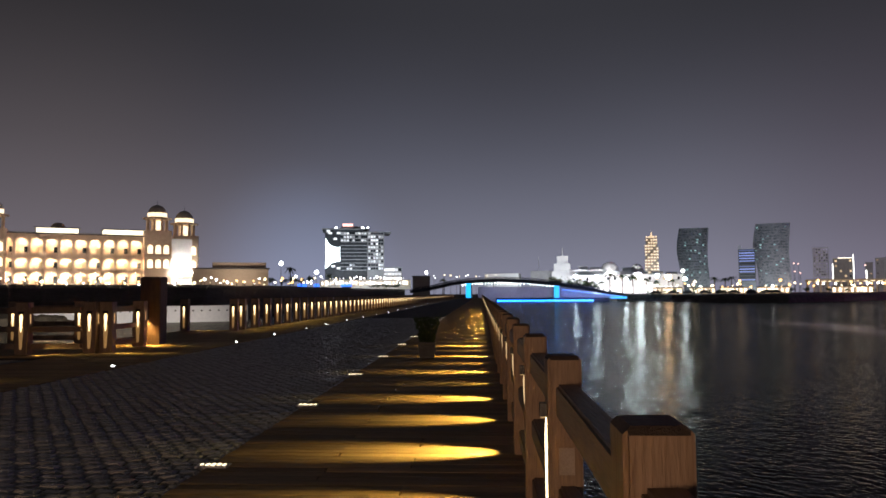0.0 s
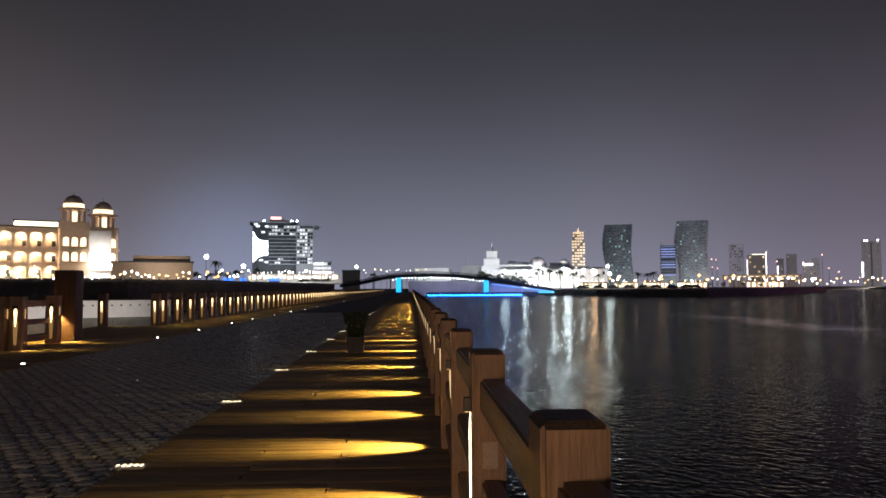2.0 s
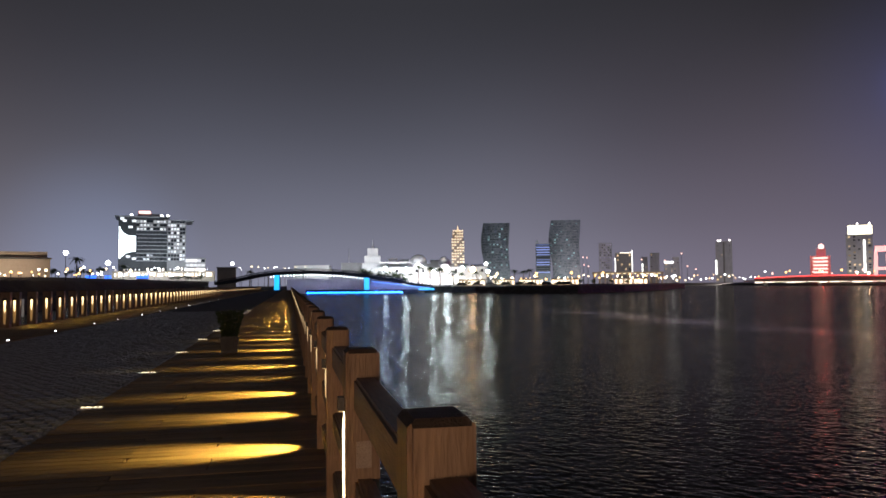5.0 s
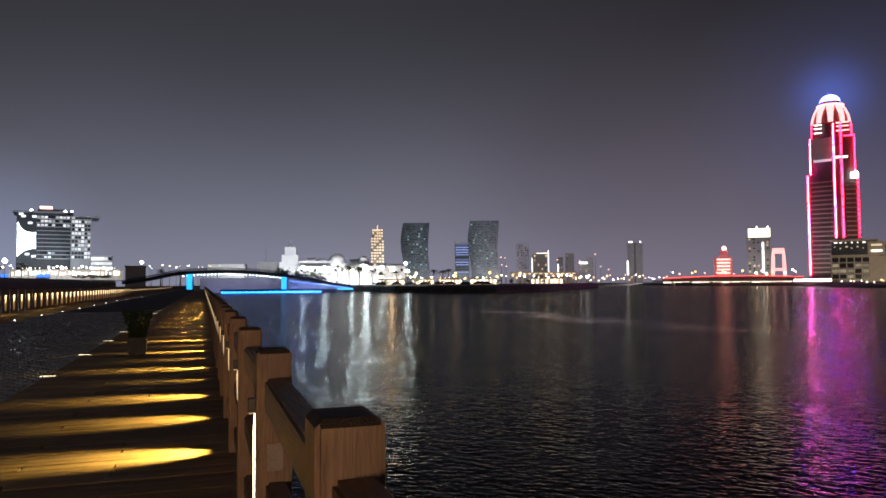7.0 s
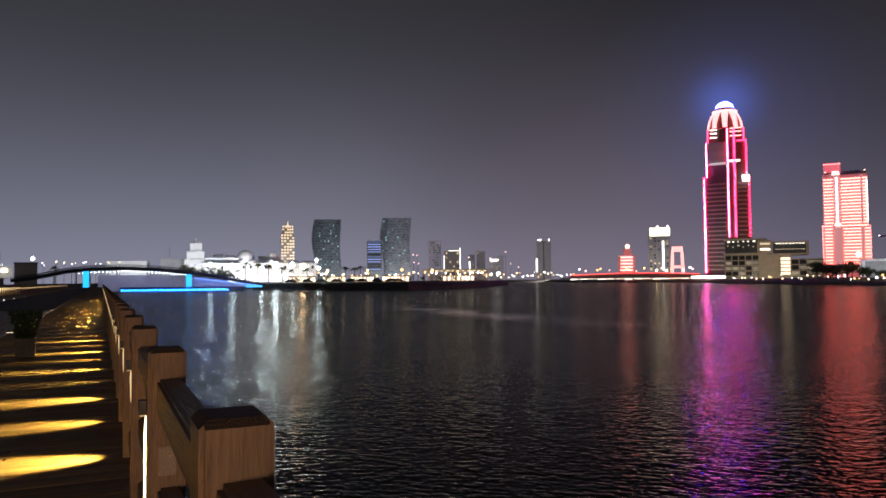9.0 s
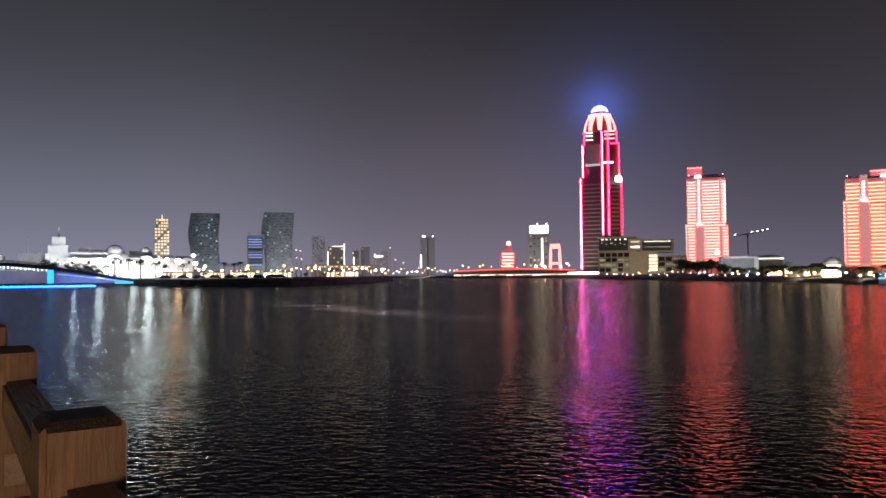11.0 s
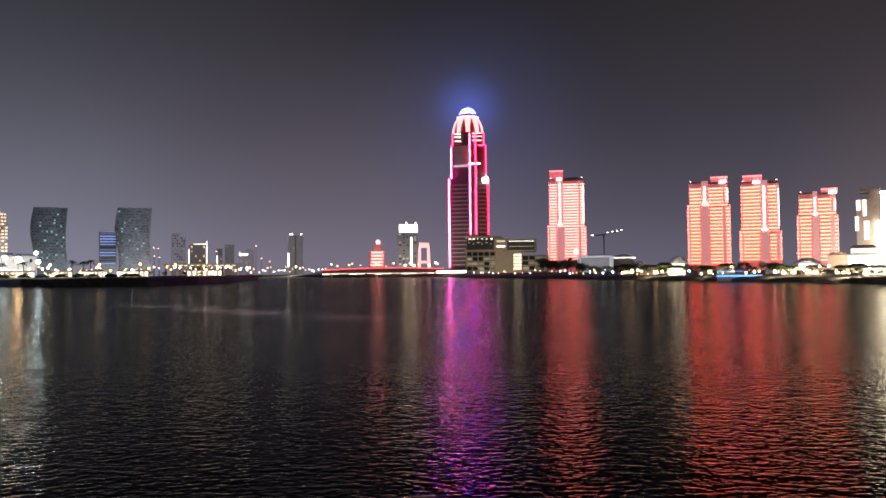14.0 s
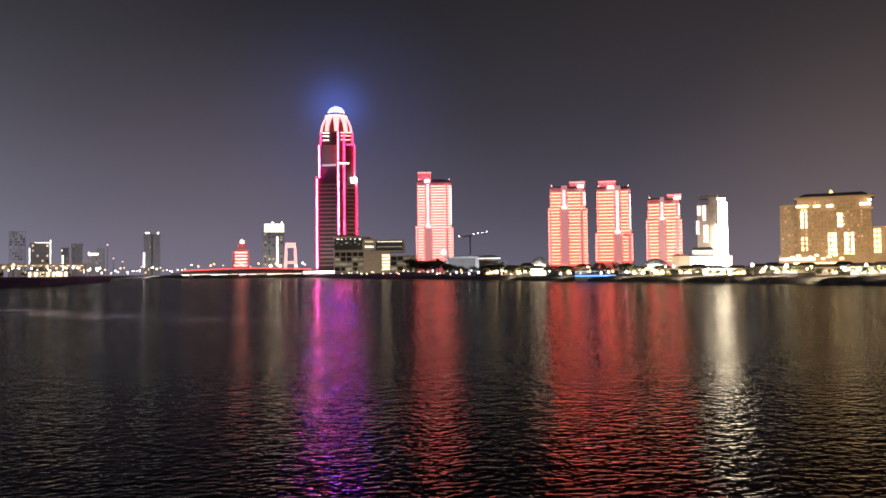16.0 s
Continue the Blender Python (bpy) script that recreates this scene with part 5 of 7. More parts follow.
# ---- the tall tower edged with red light ----
def red_tower():
    d, z, c = 560.0, 0.9, 46.8
    t = thing("domed_tower", "tall dark tower edged with red light under a blue-white dome", "tower", site(c, d, z))
    x = lambda az: d * math.tan(radians(az - c))
    h = lambda el: up(d, el) - z

    def prism(a0, a1, e0, e1, inset=0.0):
        bm = bmesh.new()
        plan = [(x(a0), 7 + inset), (x(46.85), 0 + inset), (x(47.40), 0 + inset), (x(a1), 6 + inset), (x(a1), 24), (x(a0), 24)]
        a = [bm.verts.new((px, py, h(e0) if e0 > -5 else 0)) for px, py in plan]
        b = [bm.verts.new((px, py, h(e1))) for px, py in plan]
        for i in range(6):
            bm.faces.new((a[i], a[(i + 1) % 6], b[(i + 1) % 6], b[i]))
        bm.faces.new(b)
        bm.faces.new(list(reversed(a)))
        return bm
    part("shaft", prism(45.15, 48.42, -9, 7.5), TOWERGLASS, t)
    part("middle_shaft", prism(45.38, 48.22, 7.5, 10.05, 0.8), TOWERGLASS, t)
    part("upper_shaft", prism(45.48, 48.08, 10.05, 11.05, 1.4), TOWERGLASS, t)
    fh = 3.1
    n = int(h(7.4) / fh)
    for f in range(2, n):
        part("floor_band", box(x(45.35), x(46.75), 0, 1, 0, 0.9), FLOORBAND, t, m=Matrix.Translation((0, 0, f * fh)) @ shear_to((x(45.35), 6.2), (x(46.75), 0.35), (x(45.35), x(46.75))))
        part("floor_band", box(x(47.5), x(48.25), 0, 1, 0, 0.9), FLOORBAND, t, m=Matrix.Translation((0, 0, f * fh)) @ shear_to((x(47.5), 0.4), (x(48.25), 5.0), (x(47.5), x(48.25))))
    part("pale_glazing", box(x(45.66), x(46.78), 0, 0.6, h(8.55), h(10.0)), PALEGLASS, t, m=shear_to((x(45.66), 6.2), (x(46.78), 0.9), (x(45.66), x(46.78))))
    part("pale_glazing_light", box(x(45.7), x(46.75), 0, 0.6, h(8.35), h(8.52)), G_PALE, t, "row of dim white light", m=shear_to((x(45.7), 6.0), (x(46.75), 0.9), (x(45.7), x(46.75))))
    # red light along the corners
    for az, y, e0, e1, ww, mat in ((45.22, 5.2, 0.4, 7.5, 1.5, G_RED), (46.90, -0.9, 3.0, 10.9, 1.3, G_RED), (47.36, -0.9, 3.0, 10.9, 1.3, G_RED), (48.34, 4.6, 3.0, 7.4, 1.2, G_RED),
                                   (45.42, 5.0, 7.5, 10.05, 1.0, G_RED), (48.18, 4.6, 7.5, 10.05, 0.9, G_RED), (45.55, 5.0, 10.05, 11.0, 0.9, G_RED), (48.03, 4.6, 10.05, 11.0, 0.9, G_RED)):
        part("light_strip", lathe(bmesh.new(), [(ww / 2, h(e0)), (ww / 2, h(e1))], 8, x(az), y), mat, t, "red light strip")
    # violet cores added inside the red strips to turn their reflection magenta
    for az, y, e0, e1 in ((46.90, -1.5, 3.0, 10.9), (45.22, 4.5, 0.4, 7.4), (45.42, 4.5, 7.5, 10.0)):
        part("light_strip", lathe(bmesh.new(), [(0.08, h(e0)), (0.15, h((e0 + e1) / 2)), (0.08, h(e1))], 6, x(az), y), G_CORE, t, "violet core added for the streak on the water")
    for az in (45.22, 48.34):
        for f in range(3, int(h(7.4) / 3.4)):
            part("ledge", box(x(az) - 1.0, x(az) + 1.0, 4.0, 6.4, f * 3.4, f * 3.4 + 0.35), ROOF, t)
    for az in (46.90, 47.36):
        for f in range(6, int(h(10.8) / 7.2)):
            part("ledge", box(x(az) - 0.9, x(az) + 0.9, -1.9, 0.2, f * 7.2, f * 7.2 + 0.5), CROWNDARK, t)
    for e in (10.9, 10.65, 10.35):
        part("sign_bar", box(x(45.7), x(46.2), 3.0, 3.4, h(e), h(e + 0.07)), G_SHOPW, t, "white light bar")
        part("sign_bar", box(x(47.1), x(47.9), 0.2, 0.6, h(e), h(e + 0.07)), G_PINKWHITE, t, "pale pink light bar")
    part("sign_bar", box(x(47.0), x(47.75), -1.0, -0.6, h(8.5), h(8.62)), G_SHOPW, t, "white light bar")
    part("lit_panel", box(x(47.92), x(48.34), 2.4, 2.9, h(7.12), h(7.5)), G_PANEL, t, "bright white panel")
    part("ledge_light", box(x(47.45), x(48.2), 2.0, 2.4, h(10.0), h(10.08)), G_RED, t, "red light strip")
    # the crown: pale ribs round dark pointed openings, and the dome
    part("crown_core", lathe(bmesh.new(), [((x(48.0) - x(45.5)) * 0.46, h(11.0)), ((x(48.0) - x(45.5)) * 0.42, h(11.6)), ((x(48.0) - x(45.5)) * 0.31, h(12.34))], 20, x(46.77), 12), CROWNDARK, t)
    rb, rt = (x(48.08) - x(45.48)) * 0.5, (x(47.62) - x(45.92)) * 0.5
    for i in range(10):
        k = 2 * math.pi * i / 10
        bm = bmesh.new()
        rings = []
        for q in (0, 0.25, 0.5, 0.75, 1.0):
            r = rb + (rt - rb) * (q ** 1.8)
            hw = 0.12 + 0.21 * q * q
            zz = h(11.05) + (h(12.36) - h(11.05)) * q
            rings.append([bm.verts.new((x(46.77) + rr * math.sin(k + s * hw), 12 - rr * math.cos(k + s * hw), zz)) for rr, s in ((r, -1), (r, 1), (r - 0.7, 1), (r - 0.7, -1))])
        for a, b in zip(rings, rings[1:]):
            for j in range(4):
                bm.faces.new((a[j], a[(j + 1) % 4], b[(j + 1) % 4], b[j]))
        bm.faces.new(rings[-1])
        bm.faces.new(list(reversed(rings[0])))
        part("crown_rib", bm, G_RIB, t, "pale pink glowing rib")
    part("crown_ring", lathe(bmesh.new(), [(rt + 0.4, h(12.34)), (rt + 0.5, h(12.40)), (rt * 0.8, h(12.44))], 24, x(46.77), 12), G_RIB, t)
    part("dome_drum", lathe(bmesh.new(), [(rt * 0.80, h(12.42)), (rt * 0.80, h(12.58))], 20, x(46.77), 12), CROWNDARK, t)
    part("dome", lathe(bmesh.new(), dome_profile(rt * 0.80, h(12.58), h(13.14) - h(12.58)), 24, x(46.77), 12), G_DOME, t, "blue-white glowing dome")
    part("finial", lathe(bmesh.new(), [(0.2, h(13.1)), (0.06, h(13.32))], 6, x(46.77), 12), STEEL, t)
    # the lit base along the water
    part("base_light", box(x(44.3), x(49.4), -30, -29.6, 0.4, 2.0), G_SHOPW, t, "row of white quay lights")


def shear_to(p0, p1, xs):
    """Leans a flat piece along x so that its face runs from p0 to p1 in plan."""
    k = (p1[1] - p0[1]) / (xs[1] - xs[0])
    m = Matrix.Identity(4)
    m[1][0] = k
    m[1][3] = p0[1] - k * xs[0] - 0.6
    return m


red_tower()
# added fill that lifts the dark shaft and its floor bands
flood(46.8, 520, 2, 30, 0.6, (way(46.8) * 560).to_tuple()[:2] + (60,), 52000, (1.0, 0.80, 0.72))


def podium_block():
    d, z, c = 500.0, 0.9, 49.5
    t = thing("podium_offices", "stacked stone and glass offices with lit floors", "office block", site(c, d, z))
    x = lambda az: d * math.tan(radians(az - c))
    h = lambda el: up(d, el) - z
    part("lower_block", box(x(46.55), x(48.85), 0.6, 25, 0, h(1.66)), W_PODGLASS, t)
    part("stone_block", box(x(48.86), x(50.2), -0.4, 25, 0, h(1.66)), STONE, t)
    part("right_block", box(x(50.95), x(53.0), 2.6, 22, 0, h(1.30)), W_PODGLASS, t)
    part("stair_tower", box(x(50.22), x(50.94), 1.2, 22, 0, h(1.62)), STONE, t)
    for xa, xb, y, cols, rows, top in ((46.55, 48.85, 0.0, 5, 4, 1.64), (50.95, 53.0, 2.0, 4, 3, 1.30)):
        for i in range(cols + 1):
            xx = x(xa) + (x(xb) - x(xa)) * i / cols
            part("column", box(xx - 0.3, xx + 0.3, y, y + 0.55, 0, h(top)), STONE, t)
            if i < cols:
                for j in range(rows):
                    part("window", box(xx + 0.35, x(xa) + (x(xb) - x(xa)) * (i + 1) / cols - 0.35, y + 0.4, y + 0.58, h(0.1) + (h(top) - h(0.1)) * (j + 0.18) / rows, h(0.1) + (h(top) - h(0.1)) * (j + 0.8) / rows), W_PODIUM, t)
        for j in range(rows + 1):
            zz = h(0.1) + (h(top) - h(0.1)) * j / rows
            part("floor_slab", box(x(xa) - 0.3, x(xb) + 0.3, y - 0.25, y + 0.5, zz - 0.28, zz + 0.28), STONE, t)
    for j in range(5):
        zz = h(0.2) + (h(1.5) - h(0.2)) * j / 5
        part("stair_light", box(x(50.28), x(50.88), 0.9, 1.18, zz, zz + 1.5), G_ROOM, t, "lit stair landing")
    part("upper_block", box(x(46.6), x(49.3), -3, 20, h(1.78), h(2.72)), DARKGLASS, t)
    part("upper_roof", box(x(46.5), x(49.4), -3.4, 20.4, h(2.72), h(2.82)), STONE, t)
    part("upper_floor", box(x(46.5), x(49.4), -3.4, 20.4, h(1.66), h(1.78)), STONE, t)
    for i in range(7):
        part("lit_bar", box(x(46.75) + i * 3.0, x(46.75) + i * 3.0 + 2.0 * random.random() + 0.4, -3.5, -3.05, h(2.58), h(2.66)), G_SHOP, t, "warm lamps under the roof")
        part("lit_bar", box(x(46.75) + i * 3.0, x(46.75) + i * 3.0 + 1.2 * random.random() + 0.4, -3.5, -3.05, h(2.3 - 0.1 * (i % 2)), h(2.36 - 0.1 * (i % 2))), G_PODLAMP, t, "dim warm lamps")
    part("stone_frame", box(x(48.75), x(49.75), -4, 16, h(1.75), h(2.66)), STONE, t)
    part("stone_frame_light", box(x(48.95), x(49.6), -4.3, -4.05, h(1.95), h(2.08)), G_SHOP, t)
    part("stone_frame_light", box(x(48.95), x(49.6), -4.3, -4.05, h(2.35), h(2.48)), G_PODLAMP, t)
    part("right_upper_block", box(x(49.8), x(51.9), -3, 18, h(1.72), h(2.45)), DARKGLASS, t)
    part("right_upper_roof", box(x(49.7), x(52.08), -3.5, 18.5, h(2.45), h(2.56)), STONE, t)
    part("right_upper_floor", box(x(49.7), x(52.08), -3.5, 18.5, h(1.6), h(1.72)), STONE, t)
    part("end_wall", box(x(51.92), x(52.08), -3.5, 18.4, h(1.72), h(2.45)), STONE, t)
    for i in range(9):
        part("lit_bar", box(x(49.95) + i * 1.9, x(49.95) + i * 1.9 + 1.3, -3.6, -3.05, h(2.38), h(2.43)), G_SHOP, t, "warm lamps under the roof")
        part("lit_bar", box(x(49.95) + i * 1.9, x(49.95) + i * 1.9 + 1.0, -3.6, -3.05, h(1.98), h(2.02)), G_PODLAMP, t, "dim warm lamps")
    flood(49.5, d - 30, 1.2, 40, 0.5, (way(49.5) * d).to_tuple()[:2] + (9,), 4800, (1.0, 0.8, 0.58))


podium_block()


def res_tower(az0, az1, el, d, crown, slot, step_el, seed, base_el=0.5, band=G_PINKBAND):
    """A pair of slabs with light along every balcony, a lit stair slot, a grey parapet and a lit crown; the wash on the
    walls is emission.
    """
    z, c = 1.0, (az0 + az1) / 2
    t = thing("apartment_tower", "apartment tower with pink light along every balcony", "tower", site(c, d, z), "pink lit towers")
    x = lambda az: d * math.tan(radians(az - c))
    h = lambda e: up(d, e) - z
    s0, s1 = slot
    fh = 3.15
    b = h(base_el)
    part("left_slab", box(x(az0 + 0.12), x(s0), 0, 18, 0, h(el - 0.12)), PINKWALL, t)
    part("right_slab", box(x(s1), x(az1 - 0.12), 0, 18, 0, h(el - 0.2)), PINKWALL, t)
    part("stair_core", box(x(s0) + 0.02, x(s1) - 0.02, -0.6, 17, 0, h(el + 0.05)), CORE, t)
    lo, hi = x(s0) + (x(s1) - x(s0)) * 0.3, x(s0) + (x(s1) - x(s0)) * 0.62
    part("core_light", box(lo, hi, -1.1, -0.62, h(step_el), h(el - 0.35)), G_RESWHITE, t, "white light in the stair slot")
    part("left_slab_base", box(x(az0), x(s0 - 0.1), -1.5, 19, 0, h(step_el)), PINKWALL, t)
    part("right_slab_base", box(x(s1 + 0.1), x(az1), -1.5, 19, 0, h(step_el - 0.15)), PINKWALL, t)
    # unlit parapet, plant rooms and the red lit crown
    part("parapet", box(x(az0 + 0.16), x(s0) - 0.1, 0.4, 17, h(el - 0.12), h(el)), STONE, t, "unlit grey parapet")
    part("parapet", box(x(s1) + 0.1, x(az1 - 0.16), 0.4, 17, h(el - 0.2), h(el - 0.04)), STONE, t, "unlit grey parapet")
    part("plant_room", box(x(s1) + 2, x(az1 - 0.5), 5, 14, h(el - 0.04), h(el + 0.1)), STONE, t, "unlit grey plant room")
    c0, c1, ce = crown
    part("crown", box(x(c0), x(c1), 2, 14, h(el - 0.1), h(ce)), CROWNWALL, t, "crown wall, its red light put in as emission")
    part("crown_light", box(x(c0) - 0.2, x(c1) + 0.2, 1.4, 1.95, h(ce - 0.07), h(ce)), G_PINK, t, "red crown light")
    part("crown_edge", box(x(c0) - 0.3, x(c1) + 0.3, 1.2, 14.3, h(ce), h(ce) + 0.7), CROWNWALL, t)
    lamp = x(c0) * 0.3 + x(c1) * 0.7
    part("roof_lamp", box(lamp - 3.2, lamp + 3.4, -1.4, -0.5, h(el - 0.16), h(el + 0.06), 0.4), G_RESWHITE, t, "white roof lamp")
    for q in (az0 + 0.25, az1 - 0.25):
        part("beacon", lathe(bmesh.new(), dome_profile(0.7, h(el) + 0.2, 1.3, 3), 6, x(q), 1.0), G_PINKWHITE, t, "small roof beacon")
    n = int((h(el - 0.2) - b) / fh)
    r = random.Random(seed)
    spans_up = ((x(az0 + 0.12) - 0.3, x(s0) - 0.6), (x(s1) + 0.5, x(az1 - 0.12) + 0.3))
    spans_low = ((x(az0) - 0.4, x(s0 - 0.1) - 0.4), (x(s1 + 0.1) + 0.4, x(az1) + 0.4))
    upper = [meshed("balcony_light", box(xa, xb, -1.0, -0.05, 0, 0.72), band) for xa, xb in spans_up]
    lower = [meshed("balcony_light", box(xa, xb, -2.5, -1.55, 0, 0.72), band) for xa, xb in spans_low]
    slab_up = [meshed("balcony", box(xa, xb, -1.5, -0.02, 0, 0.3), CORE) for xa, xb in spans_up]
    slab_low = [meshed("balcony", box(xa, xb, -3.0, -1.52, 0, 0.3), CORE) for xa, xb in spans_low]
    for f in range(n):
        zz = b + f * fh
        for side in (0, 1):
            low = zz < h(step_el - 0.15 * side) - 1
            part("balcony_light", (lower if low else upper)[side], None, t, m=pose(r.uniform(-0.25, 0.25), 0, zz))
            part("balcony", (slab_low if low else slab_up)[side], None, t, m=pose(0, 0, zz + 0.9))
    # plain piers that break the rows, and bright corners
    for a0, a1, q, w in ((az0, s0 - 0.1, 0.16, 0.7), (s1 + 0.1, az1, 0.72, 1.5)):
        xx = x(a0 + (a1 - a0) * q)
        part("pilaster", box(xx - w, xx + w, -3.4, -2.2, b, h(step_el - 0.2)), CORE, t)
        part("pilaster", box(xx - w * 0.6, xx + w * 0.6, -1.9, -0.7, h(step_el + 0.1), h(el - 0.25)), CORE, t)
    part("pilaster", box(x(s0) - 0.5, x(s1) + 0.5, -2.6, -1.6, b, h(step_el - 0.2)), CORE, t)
    for xx in (x(az0), x(az1)):
        part("corner_light", box(xx - 0.3, xx + 0.3, -3.3, -2.6, b, h(step_el - 0.1)), G_PINK, t, "pink corner light")
    part("corner_light", box(x(az1 - 0.12) - 0.9, x(az1 - 0.12) + 0.2, -2.0, -1.55, h(step_el + 0.2), h(el - 0.6)), G_RESWHITE, t, "white corner light")
    part("mid_light", box(x(s0), x(s1), -3.2, -2.7, h(step_el) - 1, h(step_el) + 0.6), G_RESWHITE, t, "white light at the set-back")


# red light on the crown walls, put in as emission
CROWNWALL = glow("red_crown_wash_glow", (1.0, 0.13, 0.13), 0.75)
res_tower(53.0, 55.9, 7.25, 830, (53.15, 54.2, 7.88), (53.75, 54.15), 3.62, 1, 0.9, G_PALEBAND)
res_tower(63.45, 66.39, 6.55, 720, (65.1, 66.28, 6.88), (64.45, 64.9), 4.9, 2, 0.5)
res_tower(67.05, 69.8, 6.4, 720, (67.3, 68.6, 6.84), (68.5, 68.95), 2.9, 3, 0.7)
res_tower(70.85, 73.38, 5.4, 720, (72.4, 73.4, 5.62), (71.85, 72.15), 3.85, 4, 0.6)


def white_tower():
    d, z, c = 720.0, 1.0, 75.5
    t = thing("apartment_tower", "apartment tower with one side floodlit white", "tower", site(c, d, z))
    x = lambda az: d * math.tan(radians(az - c))
    h = lambda e: up(d, e) - z
    part("left_slab", box(x(74.5), x(75.3), 0, 16, 0, h(4.75)), STONE, t)
    part("core", box(x(75.3), x(75.95), 1, 16, 0, h(5.2)), STONE, t)
    part("right_slab", box(x(75.96), x(76.62), -1, 16, 0, h(5.0)), WHITEWALL, t)
    # no lamps here: the floodlight on this side is emission of the face
    part("lit_face", box(x(75.98), x(76.6), -1.5, -1.02, h(0.8), h(4.85)), G_WHITEFACE, t, "white face, its floodlight put in as emission")
    part("lit_face", box(x(75.75), x(76.0), -1.8, -1.52, h(0.8), h(3.2)), G_WHITEFACE, t, "white face, its floodlight put in as emission")
    part("roof", box(x(74.7), x(76.0), 0, 14, h(5.2), h(5.45)), STONE, t)
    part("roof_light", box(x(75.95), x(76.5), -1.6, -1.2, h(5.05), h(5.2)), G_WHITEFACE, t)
    for e0, e1, a0, a1 in ((4.0, 4.7, 74.52, 74.75), (2.6, 3.6, 74.42, 74.62), (3.6, 4.75, 74.9, 75.1), (2.0, 3.3, 74.95, 75.25)):
        n = 6
        for i in range(n):
            part("lit_balcony", box(x(a0), x(a1), -1.2, -0.1, h(e0 + (e1 - e0) * i / n), h(e0 + (e1 - e0) * (i + 0.65) / n)), G_RESWHITE, t, "lit balcony")


white_tower()
flood(75.2, 690, 3, 14, 0.6, (way(75.3) * 720).to_tuple()[:2] + (35,), 20000, (1.0, 0.88, 0.76))


def white_villa():
    d, z, c = 420.0, 1.0, 75.0
    t = thing("white_hotel", "low white building with pitched roofs, floodlit", "building", site(c, d, z))
    x = lambda az: d * math.tan(radians(az - c))
    h = lambda e: up(d, e) - z
    part("wall", box(x(73.9), x(76.9), 0, 14, 0, h(0.95)), WHITEWALL, t)
    part("upper_wall", box(x(74.1), x(75.6), 2, 12, h(0.95), h(1.4)), WHITEWALL, t)
    part("roof", box(x(74.0), x(75.7), 1.5, 12.5, h(1.4), h(1.62), 2.0), ROOF, t)
    part("side_wing", box(x(72.7), x(73.9), 1, 12, 0, h(0.95)), CREAM, t)
    part("roof", box(x(72.6), x(73.95), 0.5, 12.5, h(0.95), h(1.15), 1.8), CREAM, t)
    for i in range(8):
        part("lit_arch", lathe_arch(1.6, 3.4), G_SHOPW, t, m=pose(x(74.1 + 0.36 * i), -0.12, h(0.2)))
    flood(75.0, d - 16, 1.4, 22, 0.5, (way(75.0) * (d + 1)).to_tuple()[:2] + (8,), 9000, (1.0, 0.92, 0.78))


white_villa()


